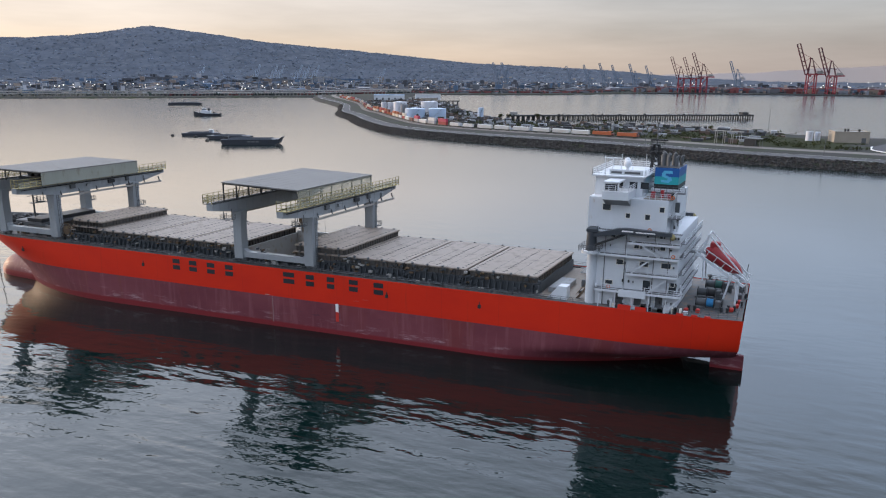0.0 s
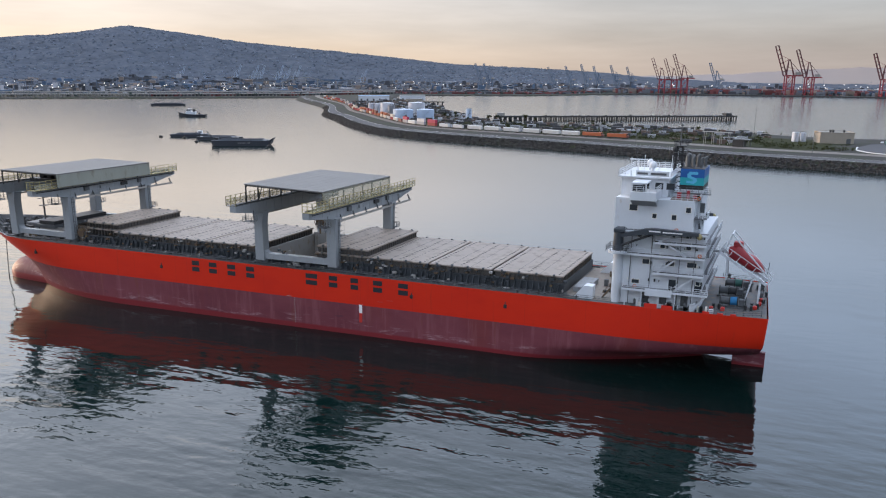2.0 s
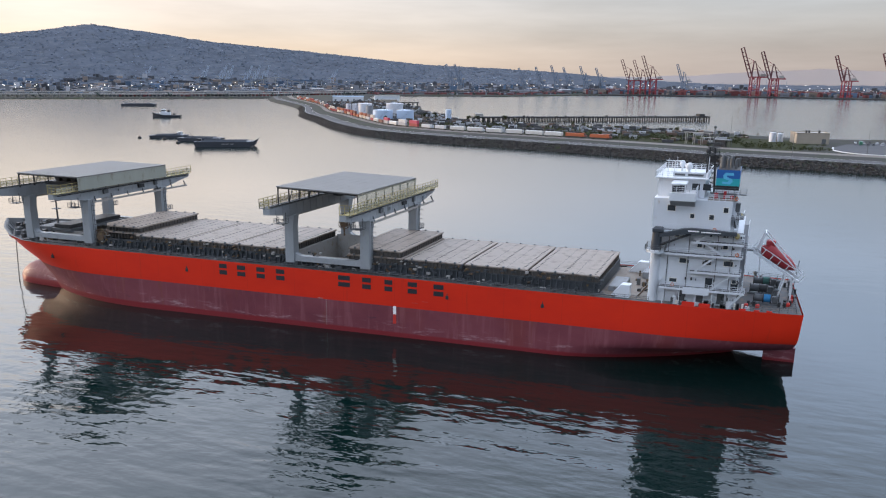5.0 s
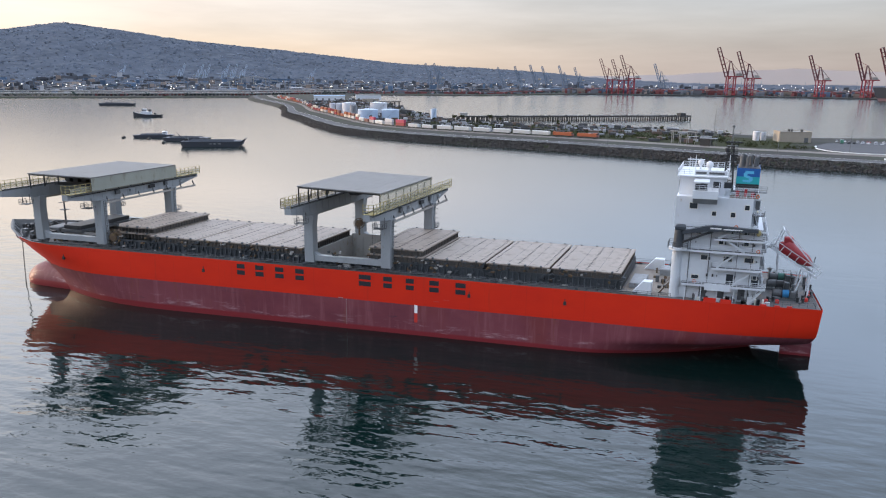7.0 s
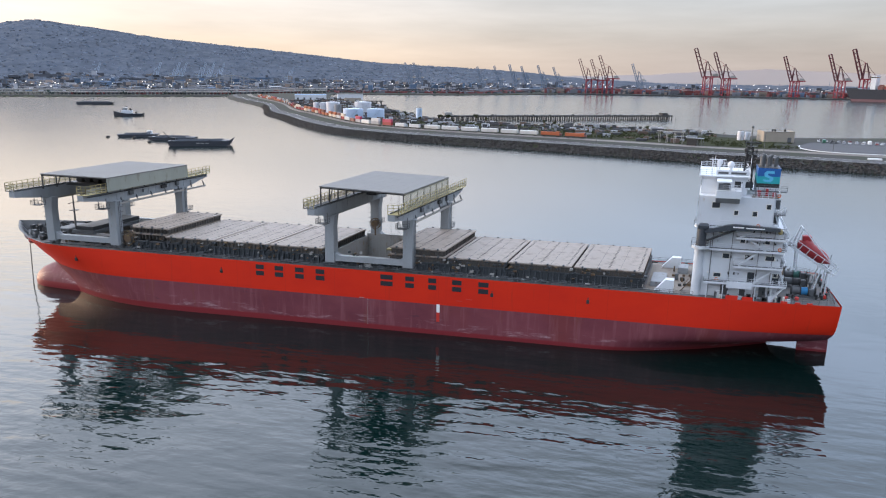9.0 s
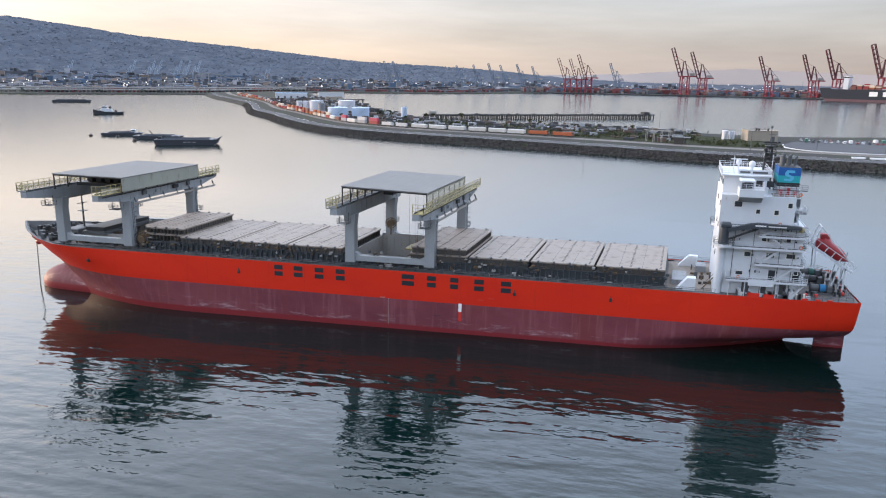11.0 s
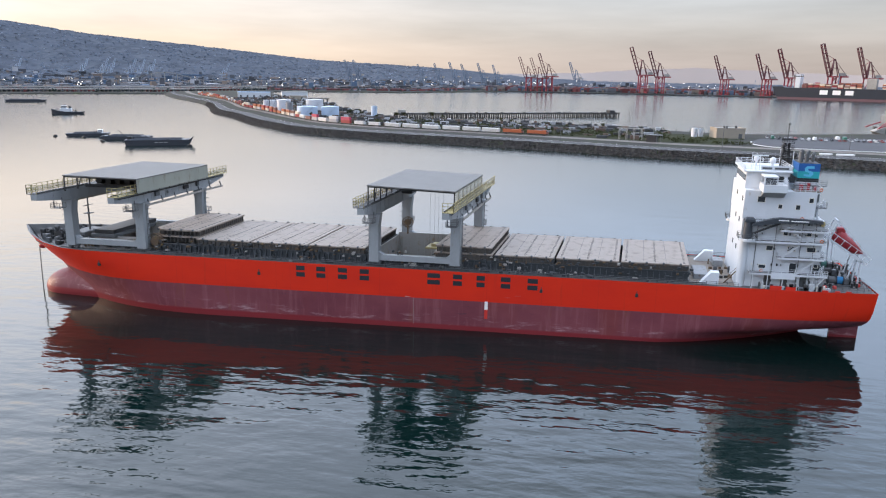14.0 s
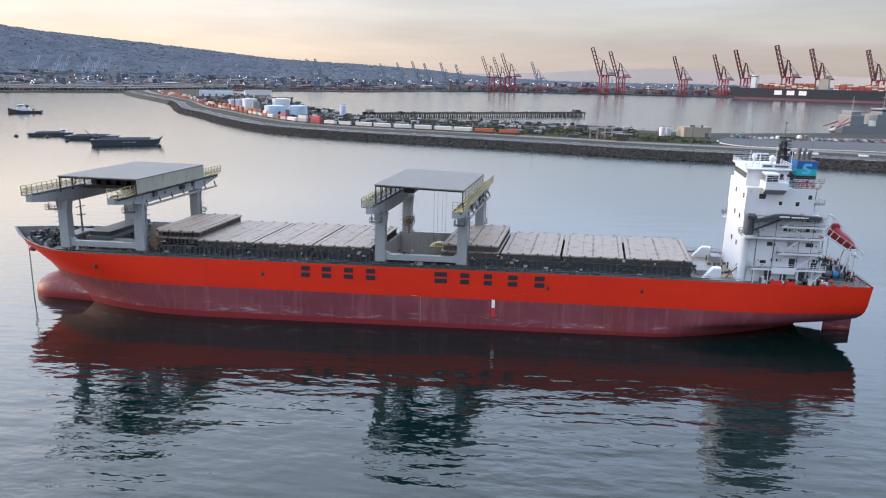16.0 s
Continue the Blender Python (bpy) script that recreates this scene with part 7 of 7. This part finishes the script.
# tall thin stacks and masts on the skyline
g = Geo()
for k in range(150):
    az = rnd.uniform(-55, 30)
    r = lerp(az_r, az) + rnd.uniform(150, 900)
    x, y, _ = polar(az, r, 0)
    g.tube((x, y, 3), (x, y, rnd.uniform(22, 48)), 0.7, 5, 0.4)
solid("far_masts", g, M_crane_blue, "thin distant light masts and stacks", "masts", kind="stuff")
# lit street lamps of the town
g = Geo()
for k in range(230):
    az = rnd.uniform(-60, 30)
    r = lerp(az_r, az) + rnd.uniform(200, 1300)
    x, y, _ = polar(az, r, 0)
    g.ball((x, y, rnd.uniform(12, 28)), 1.3, 1.3, 1.3, 6, 4)
m_ = bpy.data.materials.new("lit_lamp")
m_.use_nodes = True
m_.node_tree.nodes["Principled BSDF"].inputs["Emission Color"].default_value = (1.0, 0.9, 0.75, 1)
m_.node_tree.nodes["Principled BSDF"].inputs["Emission Strength"].default_value = 1.6
solid("town_lamps", g, m_, "small lit lamps of the distant town", "lamps", kind="stuff")

# raised roads along the left shore
for r_off, z, w in ((70, 10.0, 14), (150, 13.0, 12)):
    pts = []
    for k in range(90):
        az = -62 + 0.45 * k
        r0 = lerp(az_r, az) + r_off
        for dr in (0, w):
            pts.append(polar(az, r0 + dr, z))
        pts.append(polar(az, r0 + w, z - 2.5))
        pts.append(polar(az, r0, z - 2.5))
        pts.append(polar(az, r0, z))
    sheet("road_viaduct", M_conc, "pale raised road along the far shore", pts, 90, 5, "road", smooth=False)
g = Geo()
for k in range(150):
    az = -62 + 0.27 * k
    x, y, _ = polar(az, lerp(az_r, az) + 75, 0)
    g.box(x - 1.2, x + 1.2, y - 1.2, y + 1.2, 2.5, 7.6)
solid("viaduct_piers", g, M_conc, "row of short concrete road piers", "piers", kind="stuff")
# arched bridge before the hill
br_ = thing("arch_bridge", pose(*polar(-29.0, 2750, 3), 0, 0, 28), "pale hazy high road bridge with humped deck", "bridge")
g = Geo()
prev = None
for k in range(25):
    u = -1 + 2 * k / 24
    p = Vector((u * 190, 0, 10 + 30 * math.exp(-(u * 2.1) ** 2)))
    if prev:
        g.bar(prev, p, 7, 2)
    prev = p
part("deck", g, M_conc, br_)
for k in range(9):
    u = -0.9 + 1.8 * k / 8
    part("pier", Geo().bar((u * 190, 0, 0), (u * 190, 0, 9 + 30 * math.exp(-(u * 2.1) ** 2)), 2.6), M_conc, br_)


# ---- container ship at the far quay ----
a0, b0 = Vector(polar(16.3, 2215, 0)), Vector(polar(26.5, 2150, 0))
hdg = math.degrees(math.atan2(b0.y - a0.y, b0.x - a0.x))
box_ship = thing("container_ship", pose(a0.x, a0.y, 0, 0, 0, hdg), "black-hulled container ship moored at the far quay", "ship")
L = (b0 - a0).length
M_blackhull = mat("black_ship_paint", (0.016, 0.020, 0.030), 0.5, vary=0.15, scale=0.05)
M_boot = mat("faded_red_boot_paint", (0.12, 0.062, 0.072), 0.6, vary=0.15, scale=0.05)
part("hull", Geo().prism([(-8, 33), (0, 14), (6, 6), (L, 6), (L, 31), (24, 31), (18, 34)], "y", -20, 20), M_blackhull, box_ship)
part("boot_topping", Geo().prism([(6, 6), (10, -2), (L, -2), (L, 6)], "y", -19.8, 19.8), M_boot, box_ship)
for x in (112, 143, 173):
    part("name_block", Geo().box(x, x + 19, -20.3, -19.9, 14.5, 26), M_mark_white, box_ship, "plain white painted block")
part("deckhouse", Geo().box(48, 60, -18, 18, 31, 66), M_white, box_ship, "white tall deckhouse")
part("deckhouse_windows", Geo().box(48, 60.2, -18.2, 18.2, 60, 62.5), M_glass, box_ship)
part("funnel_house", Geo().box(218, 240, -14, 14, 31, 58), M_conc, box_ship, "pale funnel house")
rnd = random.Random(3)
x = 66
while x < L - 10:
    if not 208 < x < 244:
        for y in (-18, -9, 0, 9):
            n = rnd.choice((2, 3, 4, 4, 5))
            for j in range(n):
                part("container", Geo().box(x, x + 12.2, y, y + 8.6, 31.2 + 2.9 * j, 34.0 + 2.9 * j), M_box[rnd.choice(("cream", "brown", "orange", "cream", "brown", "grey", "red"))], box_ship)
    x += 14.5
part("mast", Geo().tube((150, 0, 19), (150, 0, 70), 2, 8, 1.2), M_crane_blue, box_ship)

# ---- grey naval ship behind the car park ----
navy = thing("naval_ship", pose(352, 616, 0, 0, 0, 17), "grey naval auxiliary ship berthed behind the car park", "ship")
M_navy = mat("haze_grey_paint", (0.15, 0.165, 0.18), 0.55, vary=0.12, scale=0.1, dirt=(0.15, 0.14, 0.13), dirt_at=0.66, stretch=(1, 1, 0.3))
part("hull", Geo().prism([(0, -2), (180, -2), (188, 10), (-3, 10), (-4, 5)], "y", -10, 10), M_navy, navy)
part("stern_gate", Geo().box(-4.3, -3.6, -7, 7, 2.5, 9), M_dark, navy, "dark stern opening")
part("stern_tower", Geo().box(4, 20, -9, 9, 10, 21, 0.4), M_navy, navy)
part("tower_top", Geo().box(6, 17, -7, 7, 21, 25, 0.3), M_navy, navy)
part("superstructure", Geo().box(36, 70, -9, 9, 10, 22, 0.4), M_navy, navy)
part("bridge_house", Geo().box(42, 62, -8, 8, 22, 28, 0.4), M_navy, navy)
part("bridge_window", Geo().box(41.9, 62.1, -8.1, 8.1, 25, 26.4), M_glass, navy)
part("crane_boom", Geo().bar((4, -8, 14), (-14, -10, 8), 1.0).bar((2, -8, 18), (-14, -10, 8), 0.6).bar((4, 8, 14), (-13, 8, 9), 1.0), M_crane_red, navy, "dull red ramp arms")
part("quarter_ramp", Geo().prism([(-4, 2), (-16, 5.4), (-16, 5.8), (-4, 10)], "y", -9, -2), M_conc, navy, "pale lowered ramp")
for x, h in ((12, 40), (50, 44), (66, 36)):
    part("mast", Geo().tube((x, 0, 22), (x, 0, h), 0.6, 6, 0.25).bar((x, -4, h - 5), (x, 4, h - 5), 0.4), M_navy, navy)
for k in range(14):
    part("deck_gear", Geo().box(22 + 10 * k, 27 + 10 * k, -8, -3, 10, 12.5 + (k * 7 % 4), 0.1), (M_navy, M_cream, M_yellow)[k % 3], navy)
